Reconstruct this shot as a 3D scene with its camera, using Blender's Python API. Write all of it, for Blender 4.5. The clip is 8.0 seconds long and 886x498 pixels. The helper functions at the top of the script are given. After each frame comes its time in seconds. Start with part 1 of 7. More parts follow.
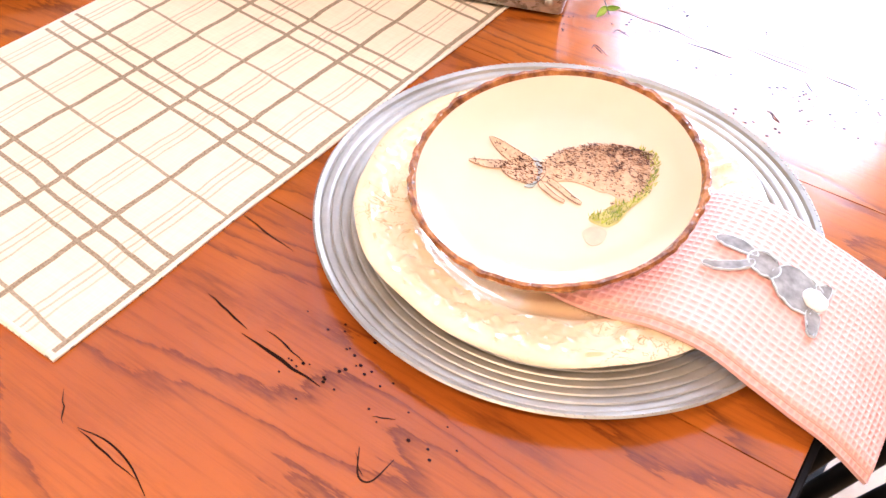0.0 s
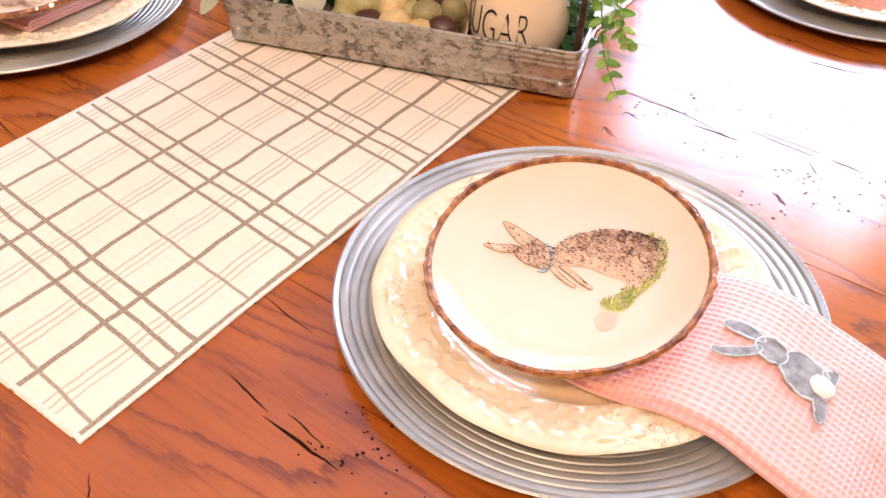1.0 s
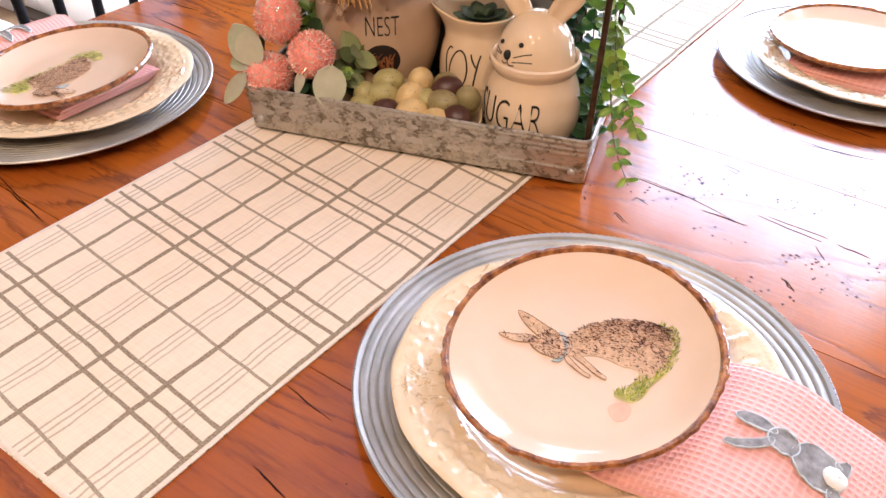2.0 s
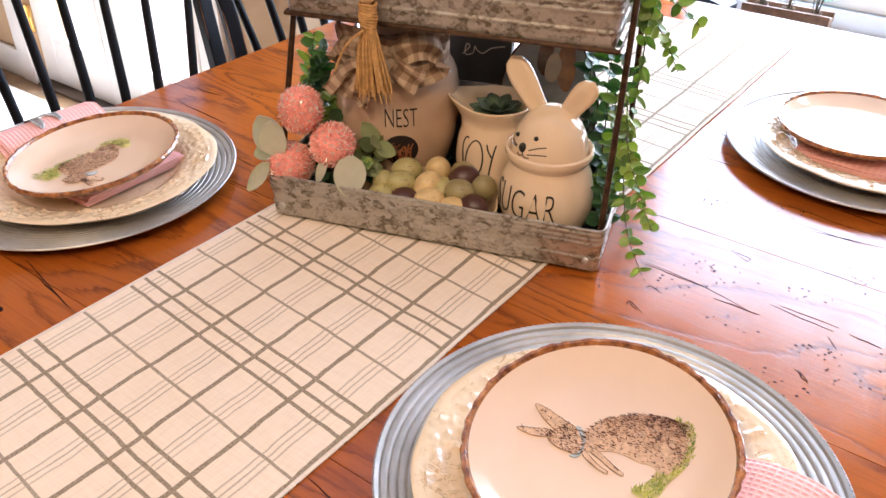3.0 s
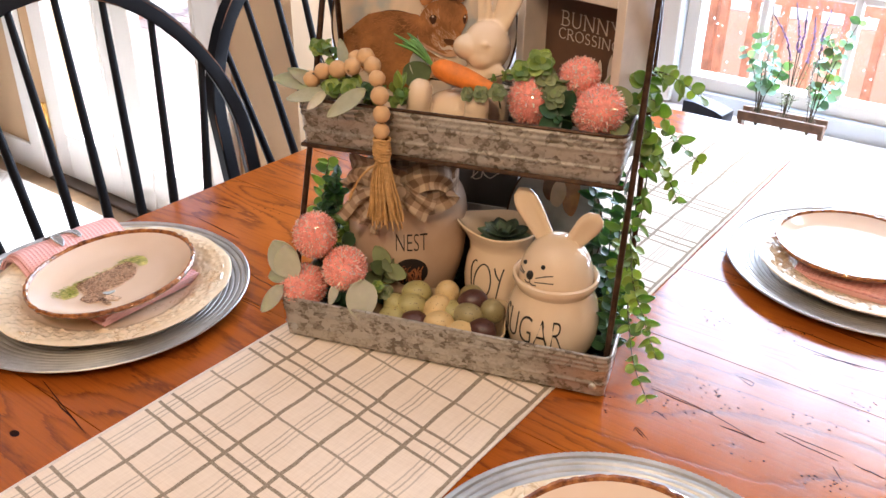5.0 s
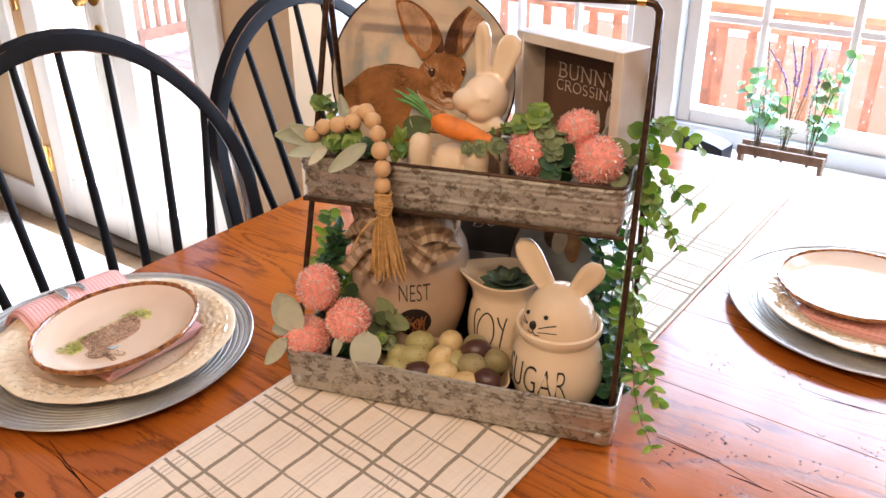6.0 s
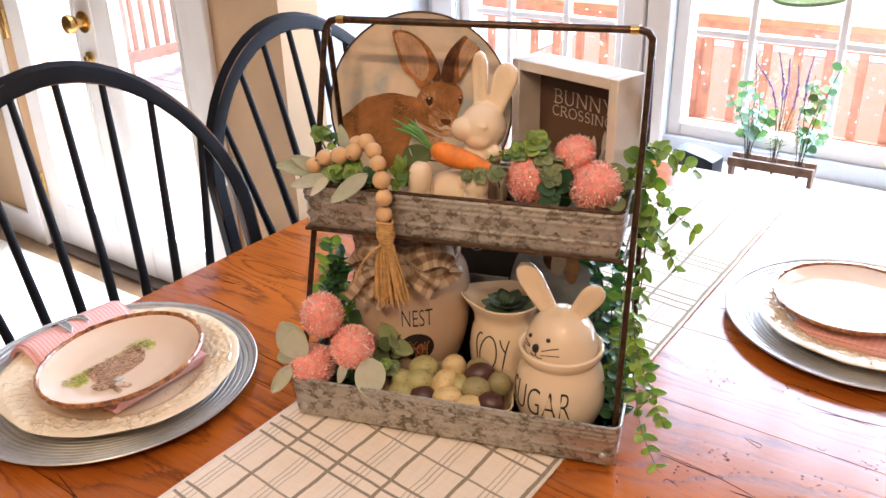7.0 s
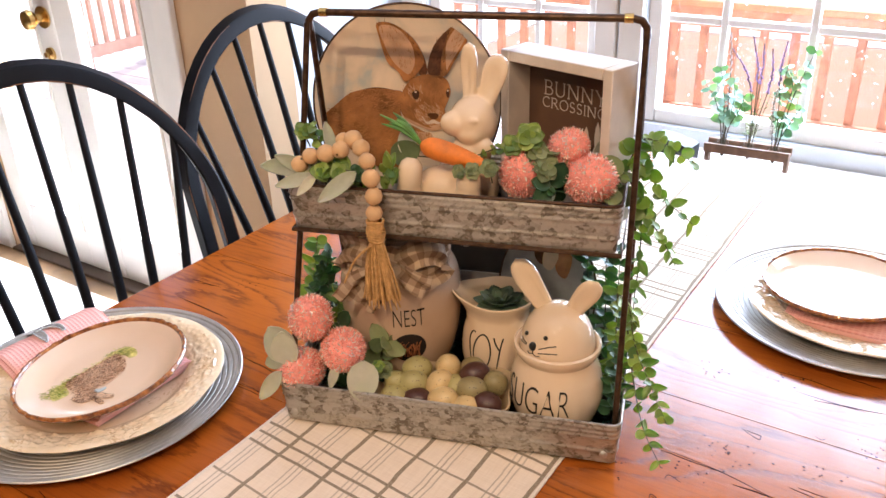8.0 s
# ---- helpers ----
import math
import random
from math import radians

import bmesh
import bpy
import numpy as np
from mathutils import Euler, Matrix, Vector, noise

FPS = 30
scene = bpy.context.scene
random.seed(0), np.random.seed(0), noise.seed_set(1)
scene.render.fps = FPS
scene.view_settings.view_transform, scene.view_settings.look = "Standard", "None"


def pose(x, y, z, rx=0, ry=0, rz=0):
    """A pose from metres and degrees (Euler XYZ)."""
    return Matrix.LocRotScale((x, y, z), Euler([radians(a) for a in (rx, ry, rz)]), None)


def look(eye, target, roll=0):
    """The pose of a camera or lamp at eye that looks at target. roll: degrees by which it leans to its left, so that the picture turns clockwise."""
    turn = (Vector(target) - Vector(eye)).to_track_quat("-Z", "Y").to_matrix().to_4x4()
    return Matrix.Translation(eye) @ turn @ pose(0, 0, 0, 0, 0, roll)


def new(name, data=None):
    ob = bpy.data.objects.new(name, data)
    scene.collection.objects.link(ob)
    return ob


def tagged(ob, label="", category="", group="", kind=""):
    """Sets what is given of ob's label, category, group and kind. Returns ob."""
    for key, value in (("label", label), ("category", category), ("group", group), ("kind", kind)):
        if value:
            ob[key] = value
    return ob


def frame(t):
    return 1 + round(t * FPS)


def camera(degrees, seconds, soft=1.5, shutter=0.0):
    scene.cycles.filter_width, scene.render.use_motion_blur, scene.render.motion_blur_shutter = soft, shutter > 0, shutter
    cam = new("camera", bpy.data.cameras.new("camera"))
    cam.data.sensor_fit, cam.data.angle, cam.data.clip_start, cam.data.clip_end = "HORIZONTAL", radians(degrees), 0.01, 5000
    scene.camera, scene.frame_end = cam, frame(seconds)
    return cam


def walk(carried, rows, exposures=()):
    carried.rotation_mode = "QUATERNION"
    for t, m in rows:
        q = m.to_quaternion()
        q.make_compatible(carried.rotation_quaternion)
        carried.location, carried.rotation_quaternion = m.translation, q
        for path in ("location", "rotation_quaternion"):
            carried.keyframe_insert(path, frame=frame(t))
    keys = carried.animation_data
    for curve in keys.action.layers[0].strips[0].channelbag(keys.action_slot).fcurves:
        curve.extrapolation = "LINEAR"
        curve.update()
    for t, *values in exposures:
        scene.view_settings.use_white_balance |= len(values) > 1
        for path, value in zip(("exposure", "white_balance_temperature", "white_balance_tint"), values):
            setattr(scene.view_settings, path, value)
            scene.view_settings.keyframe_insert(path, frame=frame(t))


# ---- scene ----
cam = camera(54.91, 8.0)
PATH = [
    (0, (0.5076, -0.7647, 1.1615), (0.0475, -0.0614, 0.3049), 2.25),
    (0.5, (0.5062, -0.7655, 1.1748), (0.0195, -0.0454, 0.3474), 1.78),
    (1, (0.5042, -0.7662, 1.1884), (-0.0001, -0.0292, 0.3868), 1.61),
    (1.5, (0.5039, -0.7681, 1.2022), (-0.0225, -0.0165, 0.429), 1.03),
    (2, (0.5007, -0.7694, 1.2171), (-0.0489, 0.002, 0.4803), 0.84),
    (3.5, (0.4931, -0.7755, 1.262), (-0.1126, 0.0405, 0.6239), 0.26),
    (4, (0.4925, -0.7777, 1.2747), (-0.1225, 0.0505, 0.6616), 0.16),
    (4.5, (0.4887, -0.7789, 1.2873), (-0.1331, 0.0619, 0.6987), 0.64),
    (6, (0.4813, -0.7694, 1.321), (-0.1618, 0.0918, 0.7873), -0.4),
    (6.5, (0.4818, -0.7764, 1.334), (-0.1657, 0.092, 0.8177), -1.2),
    (7, (0.4762, -0.7796, 1.3391), (-0.1619, 0.095, 0.8215), -1.48),
    (7.5, (0.4617, -0.7795, 1.3411), (-0.1621, 0.1068, 0.8259), -1.85),
    (8, (0.4416, -0.7725, 1.3379), (-0.1562, 0.1213, 0.8052), -1.94),
]
walk(cam, [(t, look(eye, target, roll)) for t, eye, target, roll in PATH],
     exposures=[(t, e, 5900, tint) for t, e, tint in ((0, 2.02, 18), (0.5, 1.96, 18), (1, 1.76, 18), (1.5, 1.57, 18), (2, 1.44, 17), (3.5, 1.28, 14), (4.5, 1.26, 13), (6, 1.30, 13), (8, 1.32, 13))])


# ---------------------------------------------------------------- light
world = bpy.data.worlds.new("world")
scene.world = world
world.use_nodes = True
wn = world.node_tree.nodes
sky = wn.new("ShaderNodeTexSky")
sky.sky_type = "NISHITA"
sky.sun_disc = False
sky.sun_elevation, sky.sun_rotation = radians(48), radians(20)
sky.dust_density, sky.air_density = 4.0, 1.2
wn["Background"].inputs[1].default_value = 0.15
world.node_tree.links.new(sky.outputs[0], wn["Background"].inputs[0])

sun = new("sun", bpy.data.lights.new("sun", "SUN"))
sun.data.energy, sun.data.angle, sun.data.color = 3.0, radians(10), (1.0, 0.96, 0.9)
sun.matrix_world = look((0, 0, 0), (0.35, -0.75, -1.0))


def area_lamp(name, m, sx, sy, watts, colour):
    d = bpy.data.lights.new(name, "AREA")
    d.shape, d.size, d.size_y, d.energy, d.color = "RECTANGLE", sx, sy, watts, colour
    ob = new(name, d)
    ob.matrix_world = m
    return ob


# sky light in the window and door openings, and the room's warm ceiling spots behind the camera
area_lamp("window_light", look((0.1, 1.62, 1.25), (0.1, 0.0, 0.95)), 2.2, 1.3, 63, (0.69, 0.82, 1.0))
area_lamp("door_light", look((-1.935, 0.90, 1.25), (-2.1, -0.15, 0.0)), 0.9, 1.5, 26, (0.95, 0.97, 1.0)).data.spread = radians(75)
H_ROOM = 2.5
SPOTS = [(1.0, -1.25, H_ROOM), (0.05, -1.55, H_ROOM), (0.62, -2.15, H_ROOM)]
for x, y, z in SPOTS:
    area_lamp("ceiling_spot_light", look((x, y, z - 0.03), (0.15, -0.3, 0.8)), 0.085, 0.085, 5.6, (1.0, 0.70, 0.40))




# ---------------------------------------------------------------- materials
def mat(name, base, rough=0.5, metal=0.0, spec=0.5, coat=0.0, build=None):
    m = bpy.data.materials.new(name)
    m.use_nodes = True
    n, l = m.node_tree.nodes, m.node_tree.links
    b = n["Principled BSDF"]
    b.inputs["Base Color"].default_value = (*base, 1)
    b.inputs["Roughness"].default_value = rough
    b.inputs["Metallic"].default_value = metal
    b.inputs["Specular IOR Level"].default_value = spec
    b.inputs["Coat Weight"].default_value = coat
    b.inputs["Coat Roughness"].default_value = 0.03
    if build:
        build(n, l, b)
    return m


def coords(n, l, scale=(1, 1, 1), rot=(0, 0, 0), kind="Object"):
    tc, mp = n.new("ShaderNodeTexCoord"), n.new("ShaderNodeMapping")
    mp.inputs["Scale"].default_value, mp.inputs["Rotation"].default_value = scale, [radians(a) for a in rot]
    l.new(tc.outputs[kind], mp.inputs[0])
    return mp.outputs[0]


def noise_tex(n, l, vec, scale, detail=4, rough=0.55, distort=0.0):
    t = n.new("ShaderNodeTexNoise")
    t.inputs["Scale"].default_value, t.inputs["Detail"].default_value = scale, detail
    t.inputs["Roughness"].default_value, t.inputs["Distortion"].default_value = rough, distort
    l.new(vec, t.inputs["Vector"])
    return t.outputs["Fac"]


def ramp(n, l, fac, stops):
    r = n.new("ShaderNodeValToRGB")
    e = r.color_ramp.elements
    while len(e) < len(stops):
        e.new(0.5)
    for s, (p, c) in zip(e, stops):
        s.position = p
        s.color = (*c, 1) if len(c) == 3 else c
    l.new(fac, r.inputs[0])
    return r.outputs[0]


def grey(a, b):
    return [(a, (0, 0, 0)), (b, (1, 1, 1))]


def maths(n, l, op, a, b=None):
    m = n.new("ShaderNodeMath")
    m.operation = op
    for i, v in enumerate((a, b)):
        if v is None:
            continue
        if isinstance(v, (int, float)):
            m.inputs[i].default_value = v
        else:
            l.new(v, m.inputs[i])
    return m.outputs[0]


def mix(n, l, fac, a, b, mode="MIX"):
    m = n.new("ShaderNodeMix")
    m.data_type, m.blend_type = "RGBA", mode
    for sock, v in ((m.inputs[0], fac), (m.inputs[6], a), (m.inputs[7], b)):
        if isinstance(v, (int, float)):
            sock.default_value = v
        elif isinstance(v, tuple):
            sock.default_value = (*v, 1)
        else:
            l.new(v, sock)
    return m.outputs[2]


def bump(n, l, b, height, strength=0.3, dist=0.001):
    u = n.new("ShaderNodeBump")
    u.inputs["Strength"].default_value, u.inputs["Distance"].default_value = strength, dist
    l.new(height, u.inputs["Height"])
    l.new(u.outputs[0], b.inputs["Normal"])


def mottled(base, var=0.25, scale=30, rough=0.5, metal=0.0, spec=0.5, coat=0.0, bump_s=0.15, bump_scale=200, name="plain"):
    dark = tuple(c * (1 - var) for c in base)
    light = tuple(min(1, c * (1 + var * 0.6)) for c in base)

    def f(n, l, b):
        v = coords(n, l)
        f1 = noise_tex(n, l, v, scale, 5)
        l.new(ramp(n, l, f1, [(0.3, dark), (0.7, light)]), b.inputs["Base Color"])
        f2 = noise_tex(n, l, v, bump_scale, 3)
        if bump_s:
            bump(n, l, b, f2, bump_s, 0.0006)
        r = ramp(n, l, f1, [(0.2, (rough * 0.8,) * 3), (0.8, (min(1, rough * 1.2),) * 3)])
        l.new(r, b.inputs["Roughness"])
    return mat(name, base, rough, metal, spec, coat, f)


def oak(n, l, b):
    """Oak with cathedral grain along x, stained red-brown, under a satin varnish."""
    oi = n.new("ShaderNodeObjectInfo")
    tc = n.new("ShaderNodeTexCoord")
    add = n.new("ShaderNodeVectorMath")
    sc = n.new("ShaderNodeVectorMath")
    comb = n.new("ShaderNodeCombineXYZ")
    l.new(oi.outputs["Random"], comb.inputs[0])
    l.new(oi.outputs["Random"], comb.inputs[1])
    sc.operation = "SCALE"
    sc.inputs["Scale"].default_value = 9.0
    l.new(comb.outputs[0], sc.inputs[0])
    l.new(tc.outputs["Object"], add.inputs[0])
    l.new(sc.outputs[0], add.inputs[1])
    mp = n.new("ShaderNodeMapping")
    mp.inputs["Scale"].default_value = (2.0, 8.5, 4.0)
    l.new(add.outputs[0], mp.inputs[0])
    field = noise_tex(n, l, mp.outputs[0], 1.0, 2, 0.4, 0.35)
    jag = n.new("ShaderNodeMapping")
    jag.inputs["Scale"].default_value = (28.0, 190.0, 60.0)
    l.new(add.outputs[0], jag.inputs[0])
    rough_edge = noise_tex(n, l, jag.outputs[0], 1.0, 4, 0.65)
    field = maths(n, l, "ADD", field, maths(n, l, "MULTIPLY", rough_edge, 0.06))
    rings = maths(n, l, "FRACT", maths(n, l, "MULTIPLY", field, 13.0))
    ring = ramp(n, l, rings, [(0.0, (0.0,) * 3), (0.06, (0.8,) * 3), (0.3, (1, 1, 1)), (0.70, (0.92,) * 3), (0.90, (0.4,) * 3), (1.0, (0.0,) * 3)])
    mp2 = n.new("ShaderNodeMapping")
    mp2.inputs["Scale"].default_value = (9.0, 260.0, 60.0)
    l.new(add.outputs[0], mp2.inputs[0])
    pores = noise_tex(n, l, mp2.outputs[0], 1.0, 5, 0.7)
    pore = ramp(n, l, pores, [(0.3, (0.25,) * 3), (0.52, (1, 1, 1))])
    large = noise_tex(n, l, coords(n, l), 3.0, 3)
    base = ramp(n, l, large, [(0.3, (0.32, 0.075, 0.0075)), (0.7, (0.455, 0.122, 0.012))])
    patchy = ramp(n, l, noise_tex(n, l, mp.outputs[0], 2.6, 3), [(0.30, (0.35,) * 3), (0.55, (1, 1, 1))])
    c1 = mix(n, l, maths(n, l, "MULTIPLY", maths(n, l, "MULTIPLY", maths(n, l, "SUBTRACT", 1.0, ring), patchy), 0.78), base, (0.10, 0.022, 0.006))
    c2 = mix(n, l, maths(n, l, "MULTIPLY", maths(n, l, "SUBTRACT", 1.0, pore), 0.45), c1, (0.10, 0.022, 0.006))
    l.new(c2, b.inputs["Base Color"])
    l.new(ramp(n, l, noise_tex(n, l, coords(n, l), 25, 4), [(0.3, (0.11,) * 3), (0.7, (0.19,) * 3)]), b.inputs["Roughness"])
    bump(n, l, b, maths(n, l, "ADD", maths(n, l, "MULTIPLY", pore, 0.6), ring), 0.12, 0.0006)


OAK = mat("stained_oak", (0.34, 0.1, 0.025), 0.2, spec=0.5, build=oak)


def galvanised(n, l, b):
    """Weathered zinc: angular spangles in a few grey-brown tones, streaked and dulled."""
    v = coords(n, l, (1.0, 1.0, 1.25))
    warp = noise_tex(n, l, v, 120, 3, 0.6)
    shift = n.new("ShaderNodeVectorMath")
    shift.operation = "ADD"
    comb = n.new("ShaderNodeCombineXYZ")
    for k in range(3):
        l.new(maths(n, l, "MULTIPLY", warp, 0.007), comb.inputs[k])
    l.new(v, shift.inputs[0])
    l.new(comb.outputs[0], shift.inputs[1])

    def cells(scale):
        t = n.new("ShaderNodeTexVoronoi")
        t.inputs["Scale"].default_value = scale
        l.new(shift.outputs[0], t.inputs["Vector"])
        sep = n.new("ShaderNodeSeparateColor")
        l.new(t.outputs["Color"], sep.inputs[0])
        return sep.outputs[0]
    big, small = cells(105), cells(280)
    where = noise_tex(n, l, v, 22, 2, 0.5)
    tone = maths(n, l, "ADD", maths(n, l, "MULTIPLY", big, 0.5), maths(n, l, "ADD", maths(n, l, "MULTIPLY", small, 0.35), maths(n, l, "MULTIPLY", where, 0.5)))
    fine = noise_tex(n, l, v, 300, 4, 0.7)
    plate = ramp(n, l, tone, [(0.40, (0.17, 0.142, 0.112)), (0.50, (0.30, 0.27, 0.225)), (0.62, (0.43, 0.40, 0.345)), (0.85, (0.56, 0.535, 0.48))])
    l.new(mix(n, l, maths(n, l, "MULTIPLY", fine, 0.35), plate, (0.36, 0.32, 0.27)), b.inputs["Base Color"])
    l.new(ramp(n, l, tone, [(0.4, (0.6,) * 3), (0.8, (0.42,) * 3)]), b.inputs["Roughness"])
    bump(n, l, b, fine, 0.10, 0.0004)


GALV = mat("galvanised_steel", (0.42, 0.4, 0.37), 0.45, 0.75, build=galvanised)


def pewter(n, l, b):
    v = coords(n, l)
    f1 = noise_tex(n, l, v, 18, 6, 0.65)
    f2 = noise_tex(n, l, v, 90, 4, 0.6)
    l.new(ramp(n, l, f1, [(0.3, (0.40, 0.39, 0.365)), (0.7, (0.60, 0.585, 0.555))]), b.inputs["Base Color"])
    l.new(ramp(n, l, f2, [(0.3, (0.40,) * 3), (0.7, (0.55,) * 3)]), b.inputs["Roughness"])
    bump(n, l, b, f2, 0.12, 0.0006)


PEWTER = mat("brushed_pewter", (0.45, 0.45, 0.44), 0.35, 0.7, build=pewter)


def glaze(base, edge, scale=40, rough=0.12):
    def f(n, l, b):
        v = coords(n, l)
        f1 = noise_tex(n, l, v, scale, 5, 0.6)
        l.new(ramp(n, l, f1, [(0.32, edge), (0.62, base)]), b.inputs["Base Color"])
        bump(n, l, b, noise_tex(n, l, v, 60, 2), 0.05, 0.001)
    return f


def veined(n, l, b):
    """Cream glaze with thin brown crazing."""
    v = coords(n, l)
    f1 = noise_tex(n, l, v, 14, 5, 0.6)
    cream = ramp(n, l, f1, [(0.32, (0.73, 0.56, 0.345)), (0.62, (0.81, 0.665, 0.455))])
    f2 = noise_tex(n, l, v, 48, 3, 0.6, 1.2)
    vein = ramp(n, l, f2, [(0.475, (0,) * 3), (0.5, (1,) * 3), (0.525, (0,) * 3)])
    where = ramp(n, l, noise_tex(n, l, v, 22, 2), grey(0.5, 0.62))
    l.new(mix(n, l, maths(n, l, "MULTIPLY", maths(n, l, "MULTIPLY", vein, where), 0.65), cream, (0.36, 0.19, 0.07)), b.inputs["Base Color"])
    bump(n, l, b, noise_tex(n, l, v, 95, 3), 0.30, 0.0016)


CREAM = mat("cream_glaze", (0.74, 0.6, 0.4), 0.1, coat=0.6, build=veined)
WHITE_GLAZE = mat("ivory_glaze", (0.8, 0.68, 0.5), 0.1, coat=0.4, build=glaze((0.80, 0.615, 0.455), (0.77, 0.575, 0.41), 8))
JAR = mat("white_ceramic", (0.76, 0.66, 0.54), 0.06, coat=0.5, build=glaze((0.80, 0.635, 0.445), (0.75, 0.58, 0.395), 10))
# darker copy of JAR: shade on the nest jar is put into the glaze colour
NEST_GLAZE = mat("shaded_white_ceramic", (0.55, 0.42, 0.31), 0.1, coat=0.5, build=glaze((0.60, 0.43, 0.30), (0.53, 0.37, 0.25), 10))


def lumpy_glaze(n, l, b):
    v = coords(n, l)
    l.new(ramp(n, l, noise_tex(n, l, v, 110, 4, 0.6), [(0.34, (0.12, 0.036, 0.011)), (0.5, (0.31, 0.11, 0.030)), (0.66, (0.50, 0.20, 0.055))]), b.inputs["Base Color"])
    bump(n, l, b, noise_tex(n, l, v, 210, 2), 0.9, 0.0022)


BROWN_RIM = mat("brown_bamboo_rim", (0.2, 0.075, 0.022), 0.1, coat=0.8, build=lumpy_glaze)


def waffle(n, l, b):
    """Pink waffle weave, about 5 mm cells in the cloth's own plane."""
    tc = n.new("ShaderNodeTexCoord")
    sep = n.new("ShaderNodeSeparateXYZ")
    l.new(tc.outputs["UV"], sep.inputs[0])
    wx = maths(n, l, "ABSOLUTE", maths(n, l, "SINE", maths(n, l, "MULTIPLY", sep.outputs[0], math.pi / 0.0050)))
    wy = maths(n, l, "ABSOLUTE", maths(n, l, "SINE", maths(n, l, "MULTIPLY", sep.outputs[1], math.pi / 0.0050)))
    cell = maths(n, l, "MULTIPLY", wx, wy)
    l.new(ramp(n, l, cell, [(0.1, (0.88, 0.51, 0.46)), (0.75, (0.80, 0.40, 0.36))]), b.inputs["Base Color"])
    f = noise_tex(n, l, coords(n, l), 400, 3)
    bump(n, l, b, maths(n, l, "ADD", maths(n, l, "MULTIPLY", cell, -1.0), maths(n, l, "MULTIPLY", f, 0.3)), 0.7, 0.0012)


PINK = mat("pink_waffle_cotton", (0.8, 0.35, 0.32), 0.85, spec=0.2, build=waffle)
GREY_FELT = mottled((0.30, 0.295, 0.295), 0.5, 110, 0.8, spec=0.3, bump_s=0.5, bump_scale=350, name="grey_velour")
GREY_EDGE = mottled((0.56, 0.62, 0.66), 0.2, 200, 0.6, spec=0.4, bump_s=0.5, bump_scale=900, name="grey_satin_stitch")
WHITE_FLUFF = mottled((0.85, 0.83, 0.8), 0.08, 200, 0.9, spec=0.1, bump_s=0.6, bump_scale=600, name="white_fleece")


def plaid_cloth(n, l, b):
    f1 = noise_tex(n, l, coords(n, l, (900, 60, 60)), 1.0, 3)
    f2 = noise_tex(n, l, coords(n, l, (60, 900, 60)), 1.0, 3)
    w = maths(n, l, "ADD", maths(n, l, "MULTIPLY", f1, 0.5), maths(n, l, "MULTIPLY", f2, 0.5))
    l.new(ramp(n, l, w, [(0.35, (0.66, 0.57, 0.46)), (0.6, (0.80, 0.72, 0.61))]), b.inputs["Base Color"])
    bump(n, l, b, w, 0.35, 0.0006)


LINEN = mat("ivory_woven_cotton", (0.75, 0.67, 0.55), 0.9, spec=0.15, build=plaid_cloth)
BLACK_PAINT = mottled((0.006, 0.0065, 0.009), 0.5, 9, 0.5, spec=0.18, bump_s=0.08, bump_scale=60, name="black_blue_paint")
WORN = mottled((0.22, 0.09, 0.03), 0.4, 80, 0.5, name="worn_wood_edge")
BRONZE = mottled((0.085, 0.045, 0.025), 0.5, 120, 0.38, metal=0.7, bump_s=0.1, name="dark_bronze_rod")
BRASS = mottled((0.75, 0.5, 0.18), 0.15, 60, 0.22, metal=1.0, bump_s=0.03, name="polished_brass")
WHITE_PAINT = mottled((0.78, 0.75, 0.71), 0.06, 5, 0.4, spec=0.4, bump_s=0.06, bump_scale=90, name="white_trim_paint")
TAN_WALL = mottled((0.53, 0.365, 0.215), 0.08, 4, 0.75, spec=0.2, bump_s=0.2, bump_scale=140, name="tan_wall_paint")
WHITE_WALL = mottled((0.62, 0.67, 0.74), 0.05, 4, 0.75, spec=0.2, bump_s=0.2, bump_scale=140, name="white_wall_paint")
# TAN_WALL darkened for the walls out of view, to cut bounced fill light
BACK_WALL = mottled((0.34, 0.235, 0.155), 0.1, 4, 0.8, spec=0.15, bump_s=0.2, bump_scale=140, name="low_bounce_tan_wall")
FLOOR_WOOD = mottled((0.30, 0.19, 0.10), 0.35, 12, 0.35, bump_s=0.1, name="floor_boards")
DARK_MARK = mat("dark_distress", (0.018, 0.008, 0.005), 0.9, spec=0.0)
INK = mat("black_lettering", (0.012, 0.011, 0.011), 0.35)


